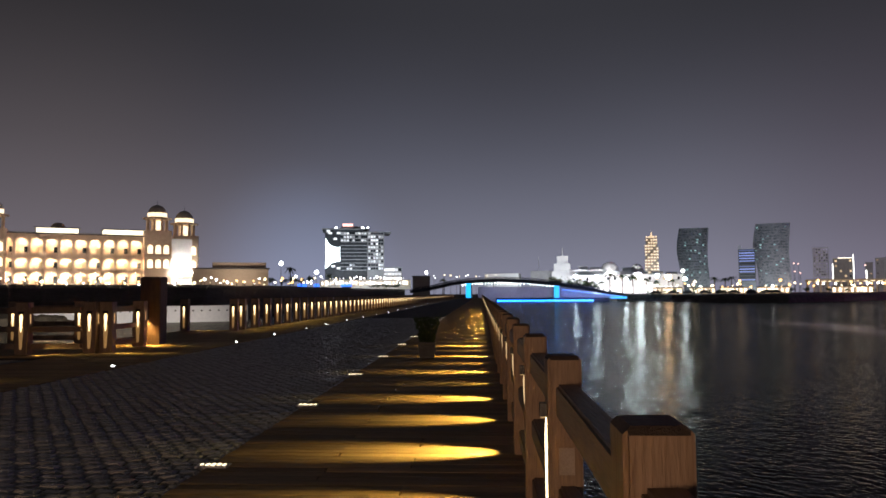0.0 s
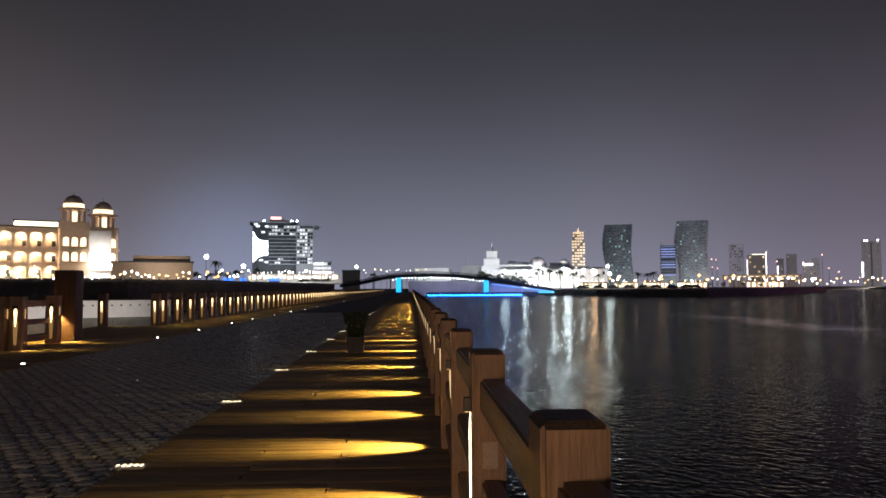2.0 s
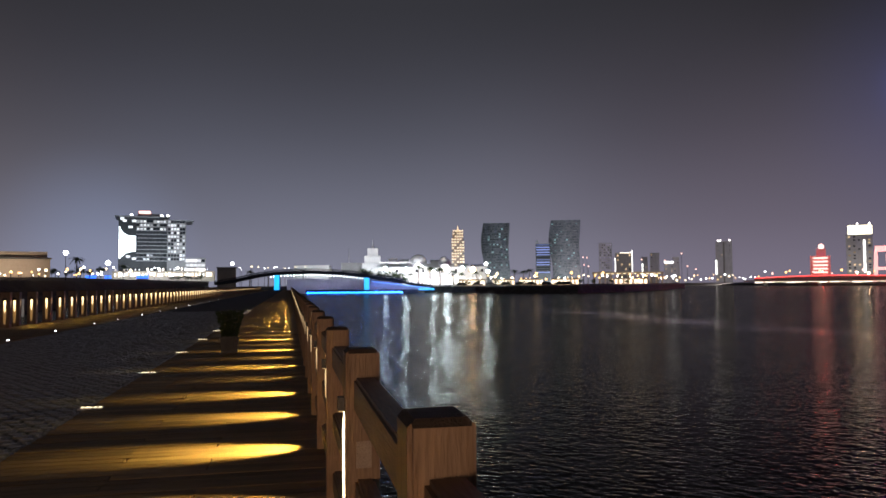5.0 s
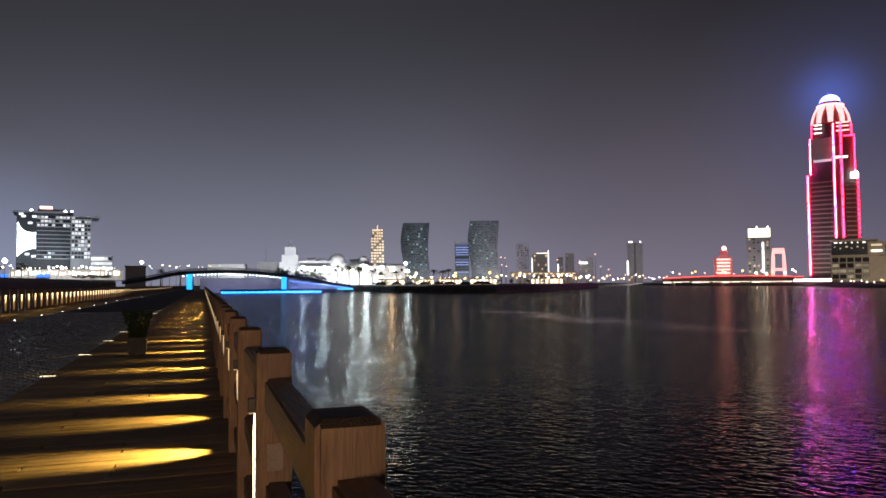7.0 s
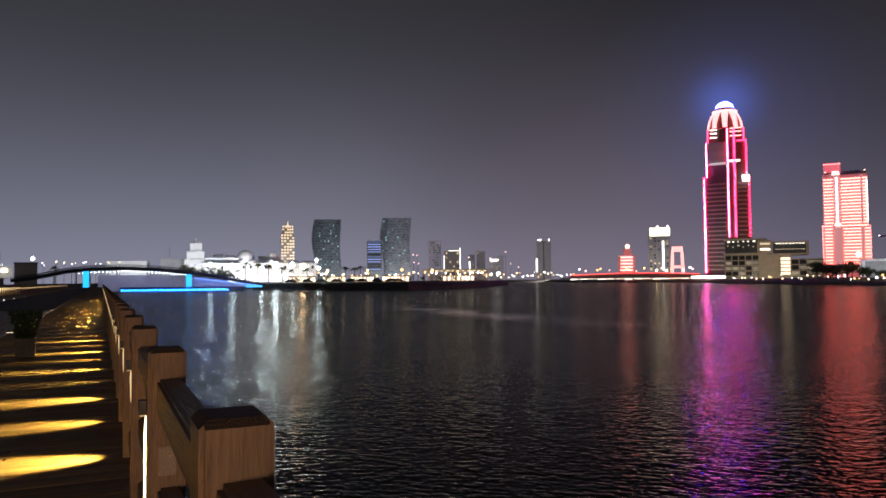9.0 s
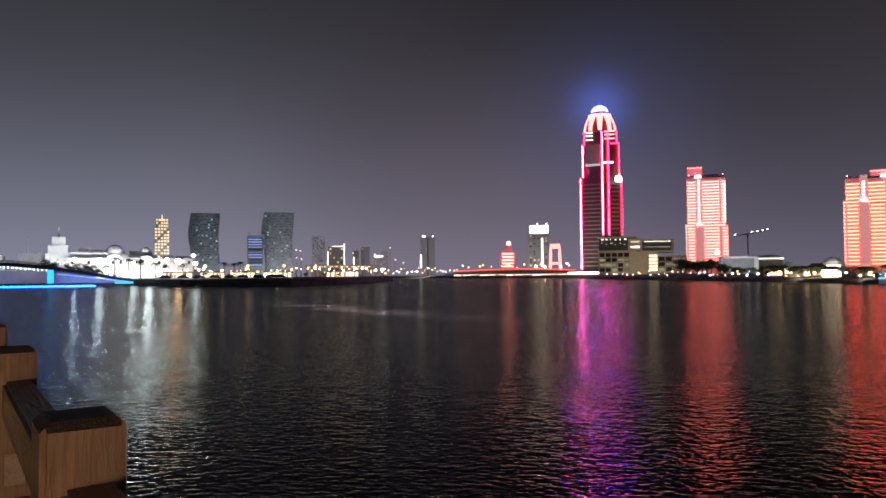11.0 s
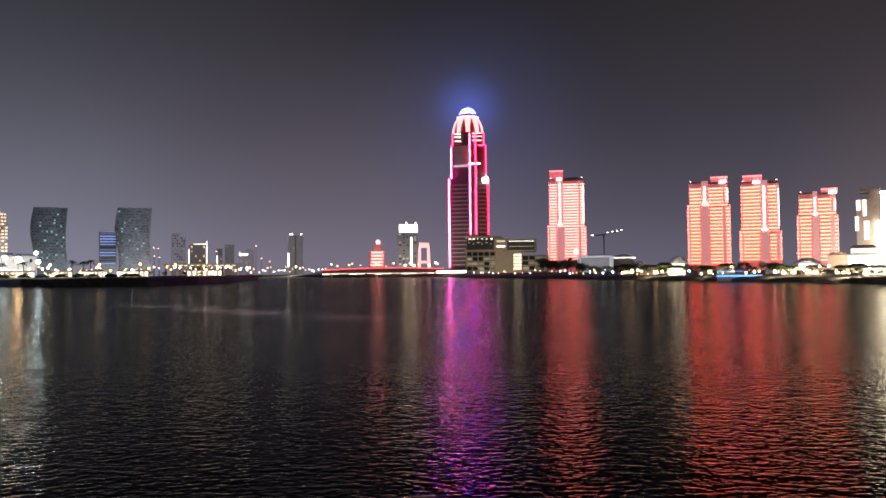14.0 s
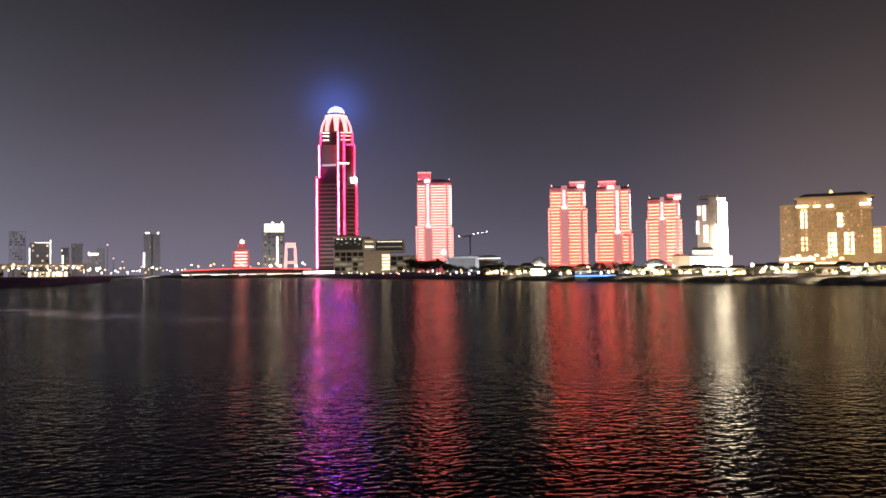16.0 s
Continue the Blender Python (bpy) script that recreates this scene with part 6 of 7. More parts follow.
def last_hotel():
    d, z, c = 430.0, 1.0, 83.2
    t = thing("grand_hotel", "broad beige hotel with warm lit window columns", "hotel", site(c, d, z))
    x = lambda az: d * math.tan(radians(az - c))
    h = lambda e: up(d, e) - z
    part("main_block", box(x(81.25), x(85.8), 0, 20, 0, h(4.8)), STONE, t)
    part("left_wing", box(x(80.1), x(81.24), 3, 20, 0, h(4.5)), STONE, t)
    part("right_wing", box(x(85.81), x(87.6), 2, 20, 0, h(2.75)), STONE, t)
    part("eave", box(x(81.05), x(86.0), -1.5, 21, h(4.8), h(4.95)), STONE, t)
    part("roof", box(x(81.3), x(85.7), -1, 20, h(4.95), h(5.2), 3.0), STONE, t)
    part("roof_lamp", lathe(bmesh.new(), dome_profile(0.9, h(5.25), 1.6, 4), 8, x(83.4), 6), G_SODIUM, t, "amber roof lamp")
    part("podium", box(x(80.0), x(87.8), -4, 18, 0, h(0.9)), STONE, t)
    part("ledge", box(x(81.1), x(85.9), -0.6, 0, h(3.95), h(4.06)), STONE, t)
    r = random.Random(9)
    fh = 2.6
    for a0, a1, e0, e1, mat in ((81.47, 81.85, 1.2, 2.5, G_COL), (81.47, 81.85, 2.8, 4.35, G_COL2), (83.16, 83.72, 0.75, 2.55, G_COL2), (84.12, 84.70, 0.75, 2.55, G_COL2), (83.72, 84.15, 2.8, 4.05, G_COL2), (85.9, 86.3, 0.6, 2.7, G_COL)):
        n = int((h(e1) - h(e0)) / fh)
        me = [meshed("lit_window", box(xa, xb, -0.4, 0.1, 0, fh * 0.72), mat) for xa, xb in ((x(a0), x((a0 + a1) / 2) - 0.25), (x((a0 + a1) / 2) + 0.25, x(a1)))]
        for f in range(n):
            for q in me:
                part("lit_window", q, None, t, m=pose(0, 1.6 if a0 > 86 else 0, h(e0) + f * fh))
    windows(t, x(85.7) - x(81.3), h(1.0), 15, (h(4.7) - h(1.0)) / 15, 22, W_HOTEL2, 0, 0.45, 0.45, x(81.3), keep=0.75, seed=21)
    windows(t, x(81.2) - x(80.15), h(1.0), 14, (h(4.4) - h(1.0)) / 14, 5, W_HOTEL2, 3, 0.45, 0.45, x(80.15), keep=0.7, seed=22)
    for a0, a1, e in ((81.2, 81.95, 4.25), (82.3, 82.7, 4.22), (83.1, 83.5, 4.2), (85.1, 85.75, 4.25), (85.6, 85.8, 4.5)):
        part("eave_light", box(x(a0), x(a1), -1.6, -1.2, h(e), h(e + 0.14)), G_COL2, t, "warm light strip")
    for i in range(12):
        part("pier", box(x(81.3 + 0.4 * i) - 0.35, x(81.3 + 0.4 * i) + 0.35, -0.45, 0, h(0.95), h(3.9)), STONE, t)
    for e in (1.55, 2.65, 3.3):
        part("ledge", box(x(81.2), x(85.85), -0.55, 0, h(e), h(e) + 0.4), STONE, t)
    part("podium_light", box(x(80.1), x(82.3), -4.5, -4.1, h(0.52), h(0.66)), G_COL2, t, "warm light strip")
    part("podium_light", box(x(81.1), x(83.7), -4.5, -4.1, h(0.22), h(0.34)), G_COL, t, "warm light strip")
    for i in range(10):
        part("lit_bar", box(x(80.4 + 0.38 * i), x(80.62 + 0.38 * i), -4.4, -4.05, h(0.55 + 0.12 * (i % 3)), h(0.66 + 0.12 * (i % 3))), G_COL2, t, "lit ground floor")
    flood(83.3, d - 55, 6.0, 70, 0.8, (way(83.3) * d).to_tuple()[:2] + (17,), 36000, (1.0, 0.60, 0.27))


last_hotel()

# frame building, round hall, crane and white globe lamp
t = thing("framed_hall", "low hall with a bold white frame", "building", site(56.6, 420, 1.0))
x = lambda az: 420 * math.tan(radians(az - 56.6))
h = lambda e: up(420, e) - 1.0
part("wall", box(x(55.5), x(57.8), 0.5, 14, 0, h(1.05)), GREYWALL, t)
for a0, a1, e0, e1 in ((55.2, 55.5, 0.0, 1.2), (57.65, 57.95, 0.0, 1.2), (55.2, 57.95, 1.05, 1.2)):
    part("frame", box(x(a0), x(a1), -1.5 - 0.01 * e0, 0.4, h(e0), h(e1)), WHITEWALL, t)
flood(56.5, 404, 1.3, 16, 0.5, (way(56.5) * 421).to_tuple()[:2] + (7,), 2200, (0.95, 0.95, 1.0))
t = thing("round_hall", "round low hall with a lit shallow dome", "building", site(58.7, 430, 1.0))
part("drum", lathe(bmesh.new(), [(6.3, 0), (6.3, up(430, 1.0) - 1)], 24, 0, 7), STONE, t)
part("dome", lathe(bmesh.new(), dome_profile(6.3, up(430, 1.02) - 1, up(430, 1.3) - up(430, 1.02)), 24, 0, 7), TENT, t)
for i in range(14):
    k = math.pi * (i + 0.5) / 14
    part("eave_lamp", lathe(bmesh.new(), dome_profile(0.4, up(430, 0.98) - 1, 0.6, 3), 6, -6.6 * math.cos(k), 7 - 6.6 * math.sin(k)), G_SHOPW, t, "white eave lamp")
t = thing("tower_crane", "slim pale tower crane behind the halls", "crane", site(57.25, 800, 1.0))
H = lambda e: up(800, e) - 1.0
part("mast", box(-0.7, 0.7, 0, 1.4, 0, H(2.85)), STEEL, t)
part("jib", tube(bmesh.new(), (-12.5, 0.7, H(2.7)), (19, 0.7, H(3.06)), 0.75, 0.5), STEEL, t)
part("cab", box(-1.5, 1.5, -0.3, 1.7, H(2.66), H(2.78)), STEEL, t)
for q in (-12, 4, 9, 14, 18.5):
    part("jib_lamp", lathe(bmesh.new(), dome_profile(0.6, H(2.86 + 0.0115 * q) + 0.6, 0.9, 3), 6, q, 0.2), G_WHITE, t)

for az, e, d, wd in ((62.7, 1.07, 330, 0.8), (71.4, 0.82, 330, 0.95), (59.9, 0.75, 330, 0.5)):
    t = thing("tent_roof", "white tensile tent roof lit from below", "tent", site(az, d, 0.9), "white tent roofs")
    r = d * math.tan(radians(wd))
    zt = up(d, e) - 0.9
    part("canopy", lathe(bmesh.new(), [(r, zt * 0.5), (r * 0.75, zt * 0.72), (r * 0.4, zt * 0.92), (0.2, zt)], 12), TENT, t)
    part("support", lathe(bmesh.new(), [(r * 0.55, 0), (r * 0.55, zt * 0.5)], 12), G_SHOP, t, "lit glass wall")
flood(62.7, 316, 1.2, 4, 0.4, (way(62.7) * 330).to_tuple()[:2] + (5,), 1500, (1, 0.9, 0.8))
flood(71.4, 316, 1.2, 4, 0.4, (way(71.4) * 330).to_tuple()[:2] + (5,), 2200, (1, 0.9, 0.8))


def shore_d(az):
    pts = [(29, 1000), (32, 860), (36, 690), (40, 620), (44.5, 540), (47, 440), (51.3, 357), (56, 295), (60.2, 249), (69, 203), (77, 177), (86.5, 147), (96, 132), (112, 125)]
    return float(np.interp(az, [p[0] for p in pts], [p[1] for p in pts]))


def bank_z(d):
    """The height of the bank below the hotel."""
    return 3.0 + 1.3 * min(max((d - 141) / 53, 0.0), 1.0)


def ground_z(az, d):
    """The height of the far shore, which rises from the sea wall inland."""
    return -0.6 + 1.5 * min(max((d - shore_d(az) - 3) / 37, 0.0), 1.0)


def villa(az, width, el, dd, wall, seed):
    d = shore_d(az) + dd
    t = thing("villa", "waterside villa with a hipped roof and lit windows", "house", site(az, d, ground_z(az, d)), "villas on the shore")
    w = 2 * d * math.tan(radians(width / 2))
    hh = max(up(d, el) - ground_z(az, d), 2.4)
    part("wall", box(-w / 2, w / 2, 0, 8, 0, hh * 0.72), wall, t)
    part("roof", box(-w / 2 - 0.6, w / 2 + 0.6, -0.6, 8.6, hh * 0.72, hh, min(w, 8) * 0.33), ROOF, t)
    r = random.Random(seed)
    n = max(3, int(w / 2))
    for i in range(n):
        if r.random() < 0.75:
            xx = -w / 2 + (i + 0.5) * w / n
            part("window", box(xx - w / n * 0.33, xx + w / n * 0.33, -0.1, 0.2, hh * 0.14, hh * 0.5), G_VILLA if r.random() < 0.6 else W_WARM, t, "lit window")
    return t


for i, (az, wd, el, dd) in enumerate(((60.6, 1.4, 0.45, 16), (62.6, 1.2, 0.4, 14), (64.6, 1.0, 0.35, 18), (70.2, 1.0, 0.25, 16), (73.6, 1.0, 0.2, 18), (75.6, 1.6, 0.1, 15), (78.6, 1.2, 0.3, 22),
                                      (80.4, 1.6, 0.25, 20), (83.0, 1.4, 0.1, 14), (85.2, 1.5, 0.15, 16), (87.5, 1.4, 0.2, 18), (90, 1.6, 0.2, 18),
                                      (58.9, 1.2, 0.5, 20), (61.7, 1.0, 0.62, 26), (66.1, 1.1, 0.5, 24), (69.2, 1.0, 0.45, 22), (71.9, 1.3, 0.3, 17), (74.5, 1.0, 0.35, 26), (77.2, 1.2, 0.15, 14), (79.6, 1.0, 0.4, 26), (81.8, 1.2, 0.3, 24), (84.1, 1.0, 0.35, 26), (86.4, 1.2, 0.2, 20))):
    villa(az, wd, el, dd, (CREAM, WHITEWALL)[i % 2], i)
for az, wd, pw in ((61.5, 14, 1500), (65.5, 10, 900), (70.5, 12, 1600), (75, 12, 2600), (79.5, 10, 1700), (84, 14, 1700), (88.5, 12, 1300)):
    dd = shore_d(az)
    flood(az, dd + 6, 0.6, wd, 0.3, (way(az) * (dd + 18)).to_tuple()[:2] + (1.6,), pw * 1.1, (1.0, 0.80, 0.54))
# waterside pavilion with a long blue light
d = shore_d(67) + 4
t = thing("waterside_pavilion", "low waterside pavilion edged with blue light", "pavilion", site(66.95, d, 0.1))
w = span(d, 65.4, 68.5)
part("platform", box(-w / 2, w / 2, 0, 6, -2.4, 0.0), CONCRETE, t)
part("light_strip", box(-w / 2, w / 2, -0.25, -0.02, -0.5, -0.12), G_BLUE, t, "long blue light strip")
part("light_strip", box(-w / 2, w * 0.1, 1.0, 1.3, 0.9, 1.0), G_BLUE, t, "long blue light strip")
part("roof", box(-w * 0.45, w * 0.3, 0.8, 6, 1.5, 1.75), ROOF, t)
for i in range(6):
    part("post", box(-w * 0.45 + i * w * 0.14, -w * 0.45 + i * w * 0.14 + 0.2, 1.0, 1.2, 0, 1.5), STEEL, t)

# ---- lights strung along the shores ----
r = random.Random(12)
for i in range(46):      # amber and white lamps on the spit
    az = 12.5 + 17.5 * (i + r.random()) / 46
    d = r.uniform(300, 420)
    el = r.uniform(0.2, 0.62)
    street_lamp(az, d, 1.0, max(up(d, el) - 1.0, 1.0), r.choice((G_SODIUM, G_WARMWHITE, G_SODIUM, G_WHITE)), r.uniform(0.3, 0.55))
for az, el, d, s, m in ((15.35, 1.5, 330, 0.8, G_WHITE), (12.25, 1.0, 330, 0.9, G_FLOODW), (11.2, 0.9, 345, 0.6, G_FLOODW), (14.3, 1.0, 300, 0.8, G_FLOODO), (15.5, 0.9, 280, 0.5, G_FLOODW), (9.0, 1.1, 352, 0.7, G_FLOODW), (7.4, 1.2, 352, 0.6, G_FLOODW),
                        (16.2, 0.72, 330, 0.6, G_WARMWHITE), (19.3, 0.72, 330, 0.6, G_SODIUM), (22.0, 0.75, 330, 0.6, G_SODIUM), (24.4, 0.7, 400, 0.7, G_SODIUM), (13.5, 1.2, 300, 0.5, G_FLOODW),
                        (-15.6, 2.3, 180, 0.55, G_WHITE), (-12.9, 1.6, 300, 0.9, G_WHITE), (-4.3, 1.6, 345, 0.8, G_WHITE), (55.15, 1.38, 330, 0.95, G_WHITE), (44.1, 0.75, 600, 0.8, G_WHITE)):
    street_lamp(az, d, (1.0 if az > -5 else 3.0 if az < -14 else 4.3), up(d, el) - (1.0 if az > -5 else 3.0 if az < -14 else 4.3), m, s * (1.35 if m in (G_FLOODW, G_FLOODO) else 1.0), "bright flood lamps")
street_lamp(39.62, 605, 2.8, up(605, 0.62) - 2.8, G_FLOODR, 0.75, "bright flood lamps")
street_lamp(41.7, 606, 2.8, up(606, 0.55) - 2.8, G_FLOODO, 0.7, "bright flood lamps")
street_lamp(42.4, 606, 2.8, up(606, 0.5) - 2.8, G_FLOODO, 0.7, "bright flood lamps")
for i in range(40):      # far shore between the spit and the red bridge
    az = 26 + 9.5 * (i + r.random()) / 40
    d = r.uniform(880, 960)
    street_lamp(az, d, 1.0, max(up(d, r.uniform(0.1, 0.55)) - 1.0, 1.2), r.choice((G_WARMWHITE, G_WHITE, G_SODIUM)), r.uniform(0.5, 1.0))
for i in range(14):      # along the red bridge
    az = 35.5 + 9 * (i + r.random()) / 14
    street_lamp(az, 630, 1.0, up(630, r.uniform(0.5, 0.75)) - 1, r.choice((G_PINKWHITE, G_SODIUM, G_WHITE)), r.uniform(0.5, 0.9))
for i in range(120):      # along the right shore
    az = 47 + 44 * (i + r.random()) / 120
    d = shore_d(az) + r.uniform(6, 30)
    street_lamp(az, d, ground_z(az, d), max(up(d, r.uniform(-0.6, 0.15)) - ground_z(az, d), 0.6), r.choice((G_WARMWHITE, G_SODIUM, G_WARMWHITE, G_WHITE)), r.uniform(0.16, 0.46))
for i in range(44):      # on the crest of the bank
    az = -36 + 22 * (i + r.random()) / 44
    d = r.uniform(150, 160)
    street_lamp(az, d, bank_z(d), max(up(d, r.uniform(0.72, 1.15)) - bank_z(d), 0.25), r.choice((G_WARMWHITE, G_SODIUM, G_WARMWHITE, G_WHITE)), r.uniform(0.08, 0.2))
for i in range(40):      # below the hotel and along the bank
    az = -36 + 23 * (i + r.random()) / 40
    d = r.uniform(160, 188)
    street_lamp(az, d, bank_z(d), max(up(d, r.uniform(0.85, 1.3)) - bank_z(d), 0.3), r.choice((G_WARMWHITE, G_SODIUM, G_WHITE)), r.uniform(0.12, 0.32))
for i in range(22):      # round the office block
    az = -15 + 8.6 * (i + r.random()) / 22
    d = r.uniform(350, 400)
    street_lamp(az, d, 4.4, max(up(d, r.uniform(0.75, 1.4)) - 4.4, 0.5), r.choice((G_WARMWHITE, G_WHITE, G_WHITE)), r.uniform(0.3, 0.7))
for i in range(14):
    az = -4 + 5.2 * (i + r.random()) / 14
    street_lamp(az, 345, 1.2, up(345, r.uniform(1.2, 1.5)) - 1.2, r.choice((G_WARMWHITE, G_WHITE)), r.uniform(0.14, 0.32))
# blue lit stalls on the bank
for az, wd in ((-14.0, 0.7), (-12.9, 0.4), (-10.6, 0.8)):
    t = thing("market_stall", "market stall under a blue lit awning", "stall", site(az, 335, 4.3), "blue lit stalls")
    w = 335 * math.tan(radians(wd))
    # blue light on the awning, put in as emission
    part("awning", box(-w / 2, w / 2, 0, 3, 0.2, 2.2), G_STALL, t, "blue lit awning")
    part("counter", box(-w / 2, w / 2, -0.4, 0, 0, 0.9), STEEL, t)
# long lit market sheds and parked cars on the spit
for i, (a0, a1) in enumerate(((13.2, 15.3), (15.8, 17.6), (17.9, 19.8), (20.4, 22.6), (25.2, 27.8))):
    d = 300 + 25 * (i % 2) + (60 if i == 4 else 0)
    t = thing("market_shed", "long low open shed with bright lamps inside", "shed", site((a0 + a1) / 2, d, 0.9), "sheds on the spit")
    w = span(d, a0, a1)
    part("roof", box(-w / 2, w / 2, 0, 8, up(d, 0.36) - 0.9, up(d, 0.42) - 0.9), ROOF, t)
    part("back_wall", box(-w / 2, w / 2, 7, 7.3, 0, up(d, 0.36) - 0.9), CREAM, t)
    for j in range(7):
        xx = -w / 2 + (j + 0.2) * w / 7
        part("stall_lamp", box(xx, xx + w / 7 * random.uniform(0.4, 0.9), 5.8, 6.2, 0.5, up(d, 0.28) - 0.9), G_SHOP if j % 3 else G_WARMWHITE2, t, "bright stall lamps")
    for j in range(4):
        part("post", box(-w / 2 + j * w / 3.05, -w / 2 + j * w / 3.05 + 0.25, 0.2, 0.45, 0, up(d, 0.36) - 0.9), STEEL, t)


def car(az, d, z, seed):
    t = thing("car", "dark parked car on the shore", "car", site(az, d, z, random.uniform(-8, 8)), "parked cars")
    bm = bmesh.new()
    prof = [(-2.2, 0.3), (2.2, 0.3), (2.2, 0.75), (1.3, 0.9), (0.8, 1.42), (-1.2, 1.45), (-1.9, 0.95), (-2.2, 0.9)]
    a = [bm.verts.new((px, -0.85, pz)) for px, pz in prof]
    b = [bm.verts.new((px, 0.85, pz)) for px, pz in prof]
    bm.faces.new(a)
    bm.faces.new(list(reversed(b)))
    for i in range(8):
        bm.faces.new((a[i], b[i], b[(i + 1) % 8], a[(i + 1) % 8]))
    part("body", bm, BLACKMETAL, t)
    for xx in (-1.4, 1.35):
        for yy in (-0.8, 0.62):
            bm = lathe(bmesh.new(), [(0.32, 0), (0.32, 0.2)], 10)
            part("wheel", bm, ROOF, t, m=pose(xx, yy, 0.32, -90, 0, 0))
    part("side_window", box(-1.2, 0.75, -0.87, -0.84, 0.95, 1.36), DARKGLASS, t)


for i in range(9):
    car(13.6 + i * 1.05 + random.uniform(-0.3, 0.3), 285 + random.uniform(0, 8), 0.95, i)

# ---- trees ----
r = random.Random(3)
for i in range(64):
    az = 52.5 + 39 * (i + r.random() * 0.8) / 64
    d = shore_d(az) + r.uniform(9, 16)
    el = float(np.interp(az, (52, 54, 57, 60, 65, 68, 72, 75, 80, 92), (0.75, 0.95, 0.35, 0.55, 0.3, 0.62, 0.15, -0.1, 0.1, 0.1))) + r.uniform(-0.25, 0.1)
    tree(az, d, ground_z(az, d) - 0.05, max(up(d, el) - ground_z(az, d), 1.4) / 6.0, "tree", i)
for i in range(8):
    tree(52.6 + 0.3 * i, 330 + r.uniform(0, 20), 0.9, r.uniform(0.9, 1.25), "tree", i)
for az, d, s in ((17.55, 340, 1.05), (18.3, 345, 1.0), (18.75, 340, 1.08), (10.0, 366, 1.5), (10.9, 366, 1.4), (5.7, 366, 1.5), (6.9, 366, 1.25), (8.6, 366, 1.1), (-3.0, 350, 1.15), (-1.6, 350, 1.0), (1.0, 352, 1.15), (-11.9, 330, 0.95), (11.7, 366, 1.35), (7.8, 372, 1.35), (12.7, 368, 1.1), (13.4, 362, 0.95), (14.6, 356, 1.0), (9.4, 362, 0.9)):
    tree(az, d, 1.0 if az > -5 else 4.3, s, "palm" if not (az > 5 and az < 8.7) else "tree", int(s * 20))
for i in range(16):
    az = -22 + 9 * (i + r.random()) / 16
    tree(az, 202 + r.uniform(-6, 10), 4.1, r.uniform(0.25, 0.55), "tree", i, "bushes on the bank")
for i in range(10):
    tree(-8.8 + 2.4 * (i + r.random()) / 10, 345 + r.uniform(0, 10), 4.0, r.uniform(0.3, 0.5), "tree", i, "bushes on the bank")
for i in range(18):
    az = 12 + 16 * (i + r.random()) / 18
    tree(az, float(np.interp(az, (11, 14.5, 22.5, 26, 28.5), (345, 285, 268, 300, 355))), 0.9, r.uniform(0.18, 0.4), "tree", i, "bushes on the spit")
t = tree(-14.9, 230, 4.0, 0.9, "palm", 1)

# ---- deck planks and granite setts ----
PITCH, GAP = 0.145, 0.007


def plank_mesh(x0, x1):
    bm = bmesh.new()
    w, z0, z1, c = PITCH - GAP, -0.045, 0.0, 0.006
    prof = [(0, z0), (0, z1 - c), (c, z1), (w - c, z1), (w, z1 - c), (w, z0)]
    a = [bm.verts.new((x0, py, pz)) for py, pz in prof]
    b = [bm.verts.new((x1, py, pz)) for py, pz in prof]
    bm.faces.new(a)
    bm.faces.new(list(reversed(b)))
    for i in range(6):
        bm.faces.new((a[i], b[i], b[(i + 1) % 6], a[(i + 1) % 6]))
    return meshed("plank", bm, PLANK)


def far_planks(parent, x0, x1, ya, yb):
    verts, faces = [], []
    y = ya
    while y < yb:
        z = random.uniform(-0.003, 0.003)
        n = len(verts)
        verts += [(x0, y, z), (x1, y, z), (x1, y + PITCH - GAP, z), (x0, y + PITCH - GAP, z), (x0, y, -0.05), (x1, y, -0.05)]
        faces += [(n, n + 1, n + 2, n + 3), (n + 4, n + 5, n + 1, n)]
        y += PITCH
    me = bpy.data.meshes.new("far_planks")
    me.from_pydata(verts, [], faces)
    me.materials.append(PLANK)
    ob = new("far_planks", me)
    ob.parent = parent
    tagged(ob, kind="stuff")


outer_deck = solid("outer_deck", box(XC1 + 0.02, XR - 0.02, Y0, Y1, -0.112, -0.05), JOINT, "weathered timber boardwalk lit by pools of warm light", "boardwalk", kind="structure")
inner_deck = solid("inner_deck", box(XL + 0.02, XC0 - 0.02, Y0, Y1, -0.112, -0.05), JOINT, "dark timber boardwalk along the inner water", "boardwalk", kind="structure")
paving = solid("sett_paving", box(XC0, XC1 + 0.018, Y0, Y1, -0.112, -0.03), JOINT, "dark grey granite sett paving", "paving", kind="structure")
halves = [(XC1 + 0.03, -0.62), (-0.612, XR)]
wide = [(XC1 + 0.03, -1.35), (-1.342, XR)]
kinds = [[plank_mesh(*h) for h in halves], [plank_mesh(*h) for h in wide]]
far_planks(outer_deck, XC1 + 0.03, XR, Y0, 2.0)
for i in range(150):
    y = 2.0 + i * PITCH
    for me in kinds[(i // 3) % 2]:
        part("plank", me, None, outer_deck, m=pose(random.uniform(-0.012, 0.012), y, random.uniform(-0.004, 0.003), random.uniform(-0.7, 0.7), random.uniform(-0.06, 0.06), random.uniform(-0.1, 0.1)))
far_planks(outer_deck, XC1 + 0.03, XR, 2.0 + 150 * PITCH, Y1)
far_planks(inner_deck, XL, XC0 - 0.03, Y0, 8.0)
inner_plank = plank_mesh(XL, XC0 - 0.03)
for i in range(200):
    part("plank", inner_plank, None, inner_deck, m=pose(0, 8.0 + i * PITCH, random.uniform(-0.004, 0.003), random.uniform(-0.7, 0.7), 0, 0))
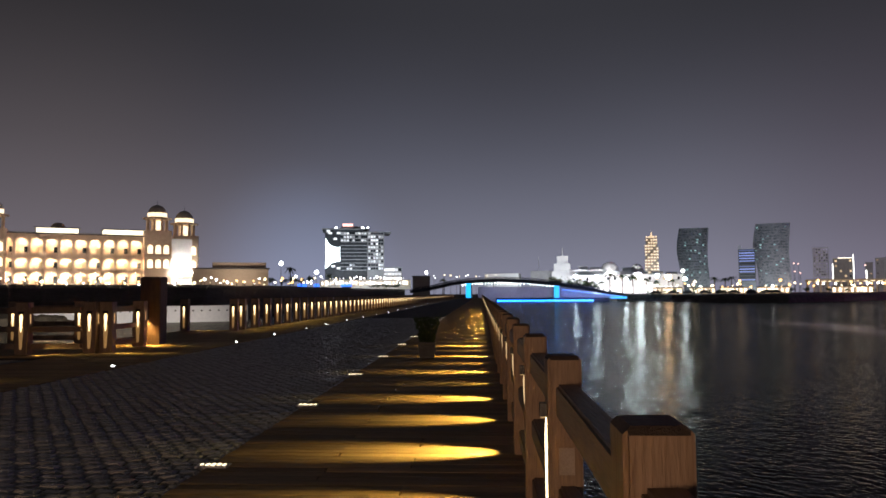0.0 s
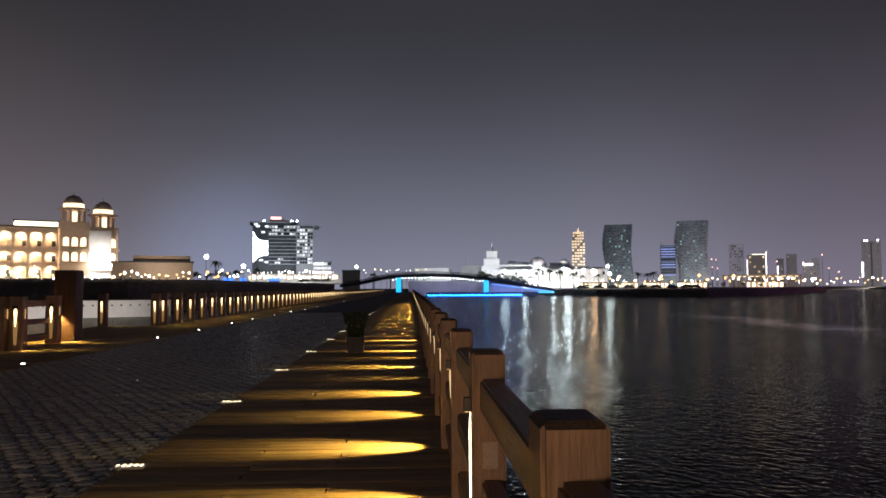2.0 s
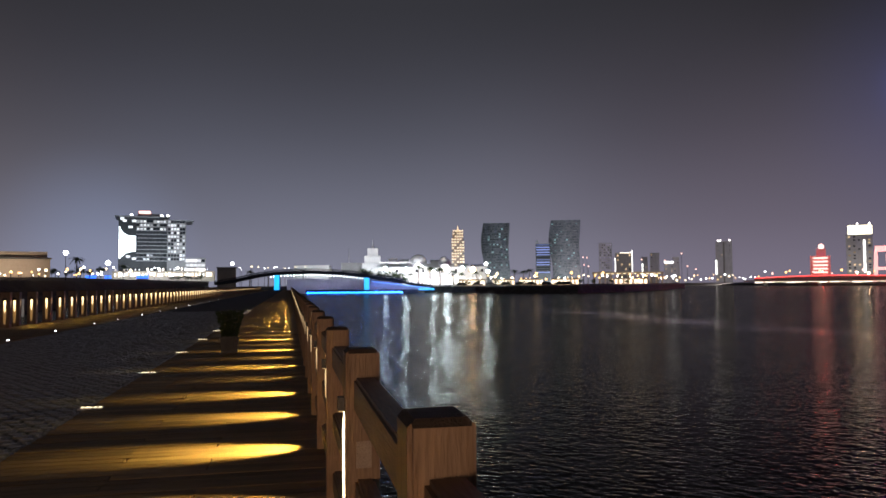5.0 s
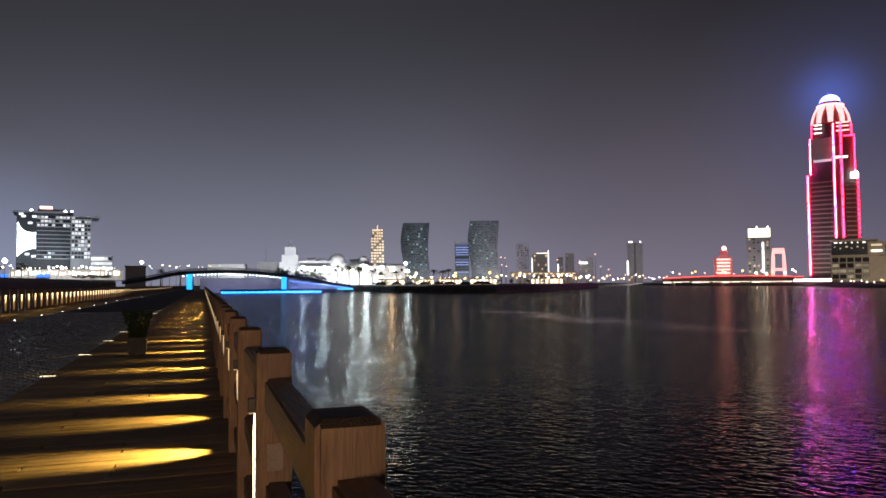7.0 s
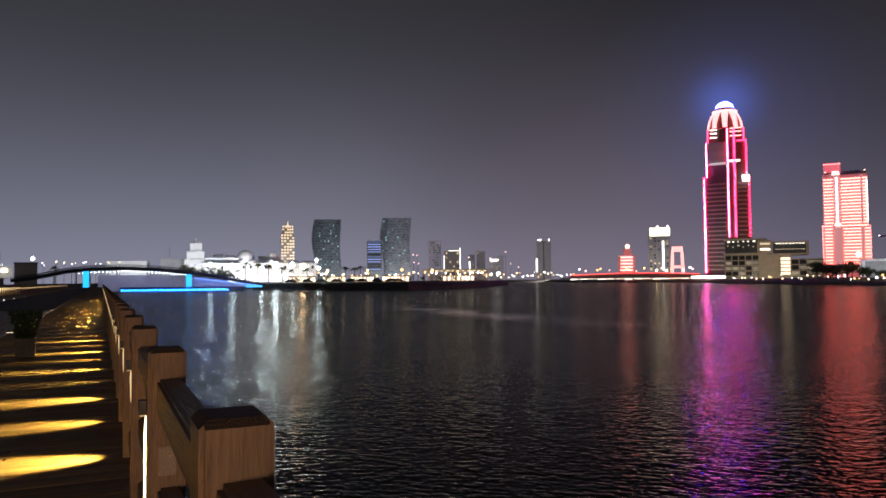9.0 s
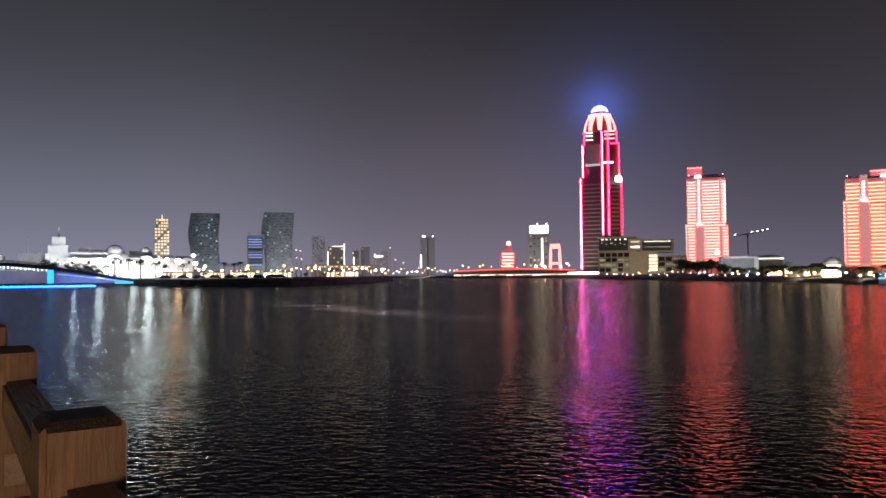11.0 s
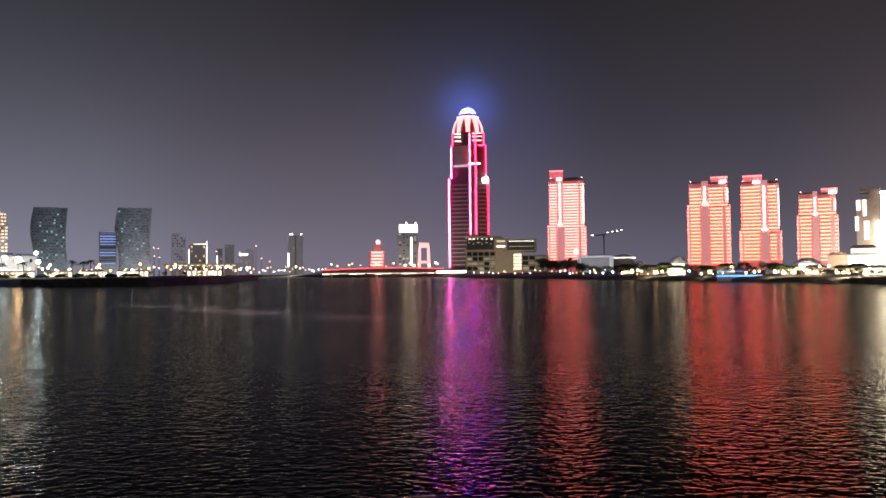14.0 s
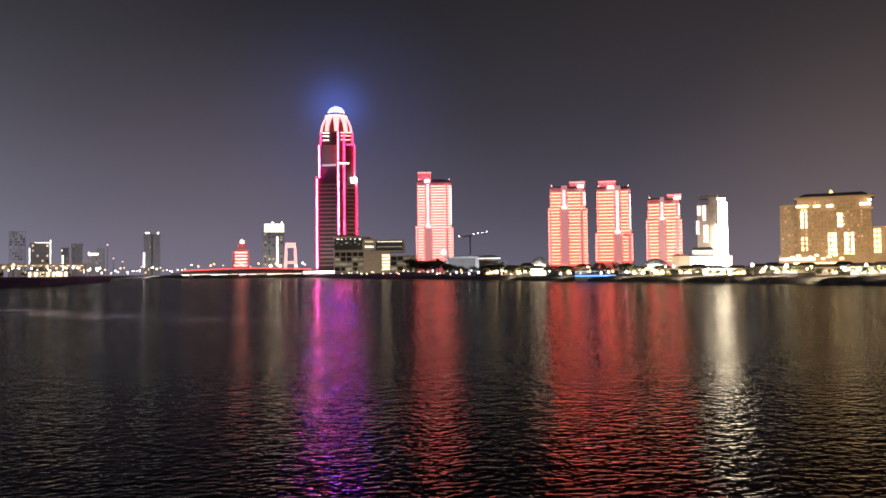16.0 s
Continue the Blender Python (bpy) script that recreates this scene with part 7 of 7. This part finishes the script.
far_planks(inner_deck, XL, XC0 - 0.03, 8.0 + 200 * PITCH, Y1)
jetty_deck = solid("jetty_deck", box(-15.98, XL - 0.01, 17.95, 22.59, -0.112, -0.05), JOINT, "timber deck of the jetty", "boardwalk", kind="structure")
far_planks(jetty_deck, -16.0, XL - 0.005, 17.92, 22.5)
landing_deck = solid("landing_deck", box(-12.88, XL - 0.01, 22.65, 30.85, -0.112, -0.05), JOINT, "timber deck of the landing", "boardwalk", kind="structure")
far_planks(landing_deck, -12.9, XL - 0.005, 22.65, 30.85)


def sett_shape(verts, faces, cx, cy, sx, sy, top, r):
    n = len(verts)
    k = 0.022
    verts += [(cx - sx, cy - sy, -0.03), (cx + sx, cy - sy, -0.03), (cx + sx, cy + sy, -0.03), (cx - sx, cy + sy, -0.03)]
    verts += [(cx - sx, cy - sy, top - k), (cx + sx, cy - sy, top - k), (cx + sx, cy + sy, top - k), (cx - sx, cy + sy, top - k)]
    verts += [(cx - sx + k, cy - sy + k, top + r.uniform(-0.006, 0.006)), (cx + sx - k, cy - sy + k, top + r.uniform(-0.006, 0.006)),
              (cx + sx - k, cy + sy - k, top + r.uniform(-0.006, 0.006)), (cx - sx + k, cy + sy - k, top + r.uniform(-0.006, 0.006))]
    for i in range(4):
        j = (i + 1) % 4
        faces += [(n + i, n + j, n + 4 + j, n + 4 + i), (n + 4 + i, n + 4 + j, n + 8 + j, n + 8 + i)]
    faces.append((n + 8, n + 9, n + 10, n + 11))


def setts_mesh(name, cells, r):
    verts, faces = [], []
    for c in cells:
        sett_shape(verts, faces, *c, r)
    me = bpy.data.meshes.new(name)
    me.from_pydata(verts, [], faces)
    me.materials.append(SETT)
    return me


r = random.Random(8)
SX, SY = 0.205, 0.155
single = [setts_mesh("sett", [(0, 0, SX / 2 - 0.010 - r.uniform(0, 0.006), SY / 2 - 0.010 - r.uniform(0, 0.006), 0.0)], r) for _ in range(6)]
cells = []
rows_n, cols_n = int((46 + 8.0) / SY), int((XC1 - XC0 - 0.06) / SX)
count = 0
for j in range(rows_n):
    y = -8.0 + (j + 0.5) * SY
    for i in range(-1, cols_n + 2):
        x = XC0 + 0.03 + (i + 0.5 + (0.25 if j % 2 else -0.25)) * SX
        lo, hi = max(x - SX / 2, XC0 + 0.004), min(x + SX / 2, XC1 + 0.022)
        if hi - lo < 0.06:
            continue
        full = hi - lo > SX - 0.001
        if full and 5.3 < y < 8.0 and x > -5.4 and count < 300:
            count += 1
            part("sett", single[r.randrange(6)], None, paving, m=pose(x, y, r.uniform(-0.006, 0.006), r.uniform(-1.8, 1.8), r.uniform(-1.8, 1.8), r.uniform(-1.5, 1.5)))
        else:
            cells.append(((lo + hi) / 2, y + r.uniform(-0.005, 0.005), (hi - lo) / 2 - 0.010 - r.uniform(0, 0.007), SY / 2 - 0.009 - r.uniform(0, 0.007), r.uniform(-0.008, 0.008)))
ob = new("far_setts", setts_mesh("far_setts", cells, r))
ob.parent = paving
tagged(ob, kind="stuff")
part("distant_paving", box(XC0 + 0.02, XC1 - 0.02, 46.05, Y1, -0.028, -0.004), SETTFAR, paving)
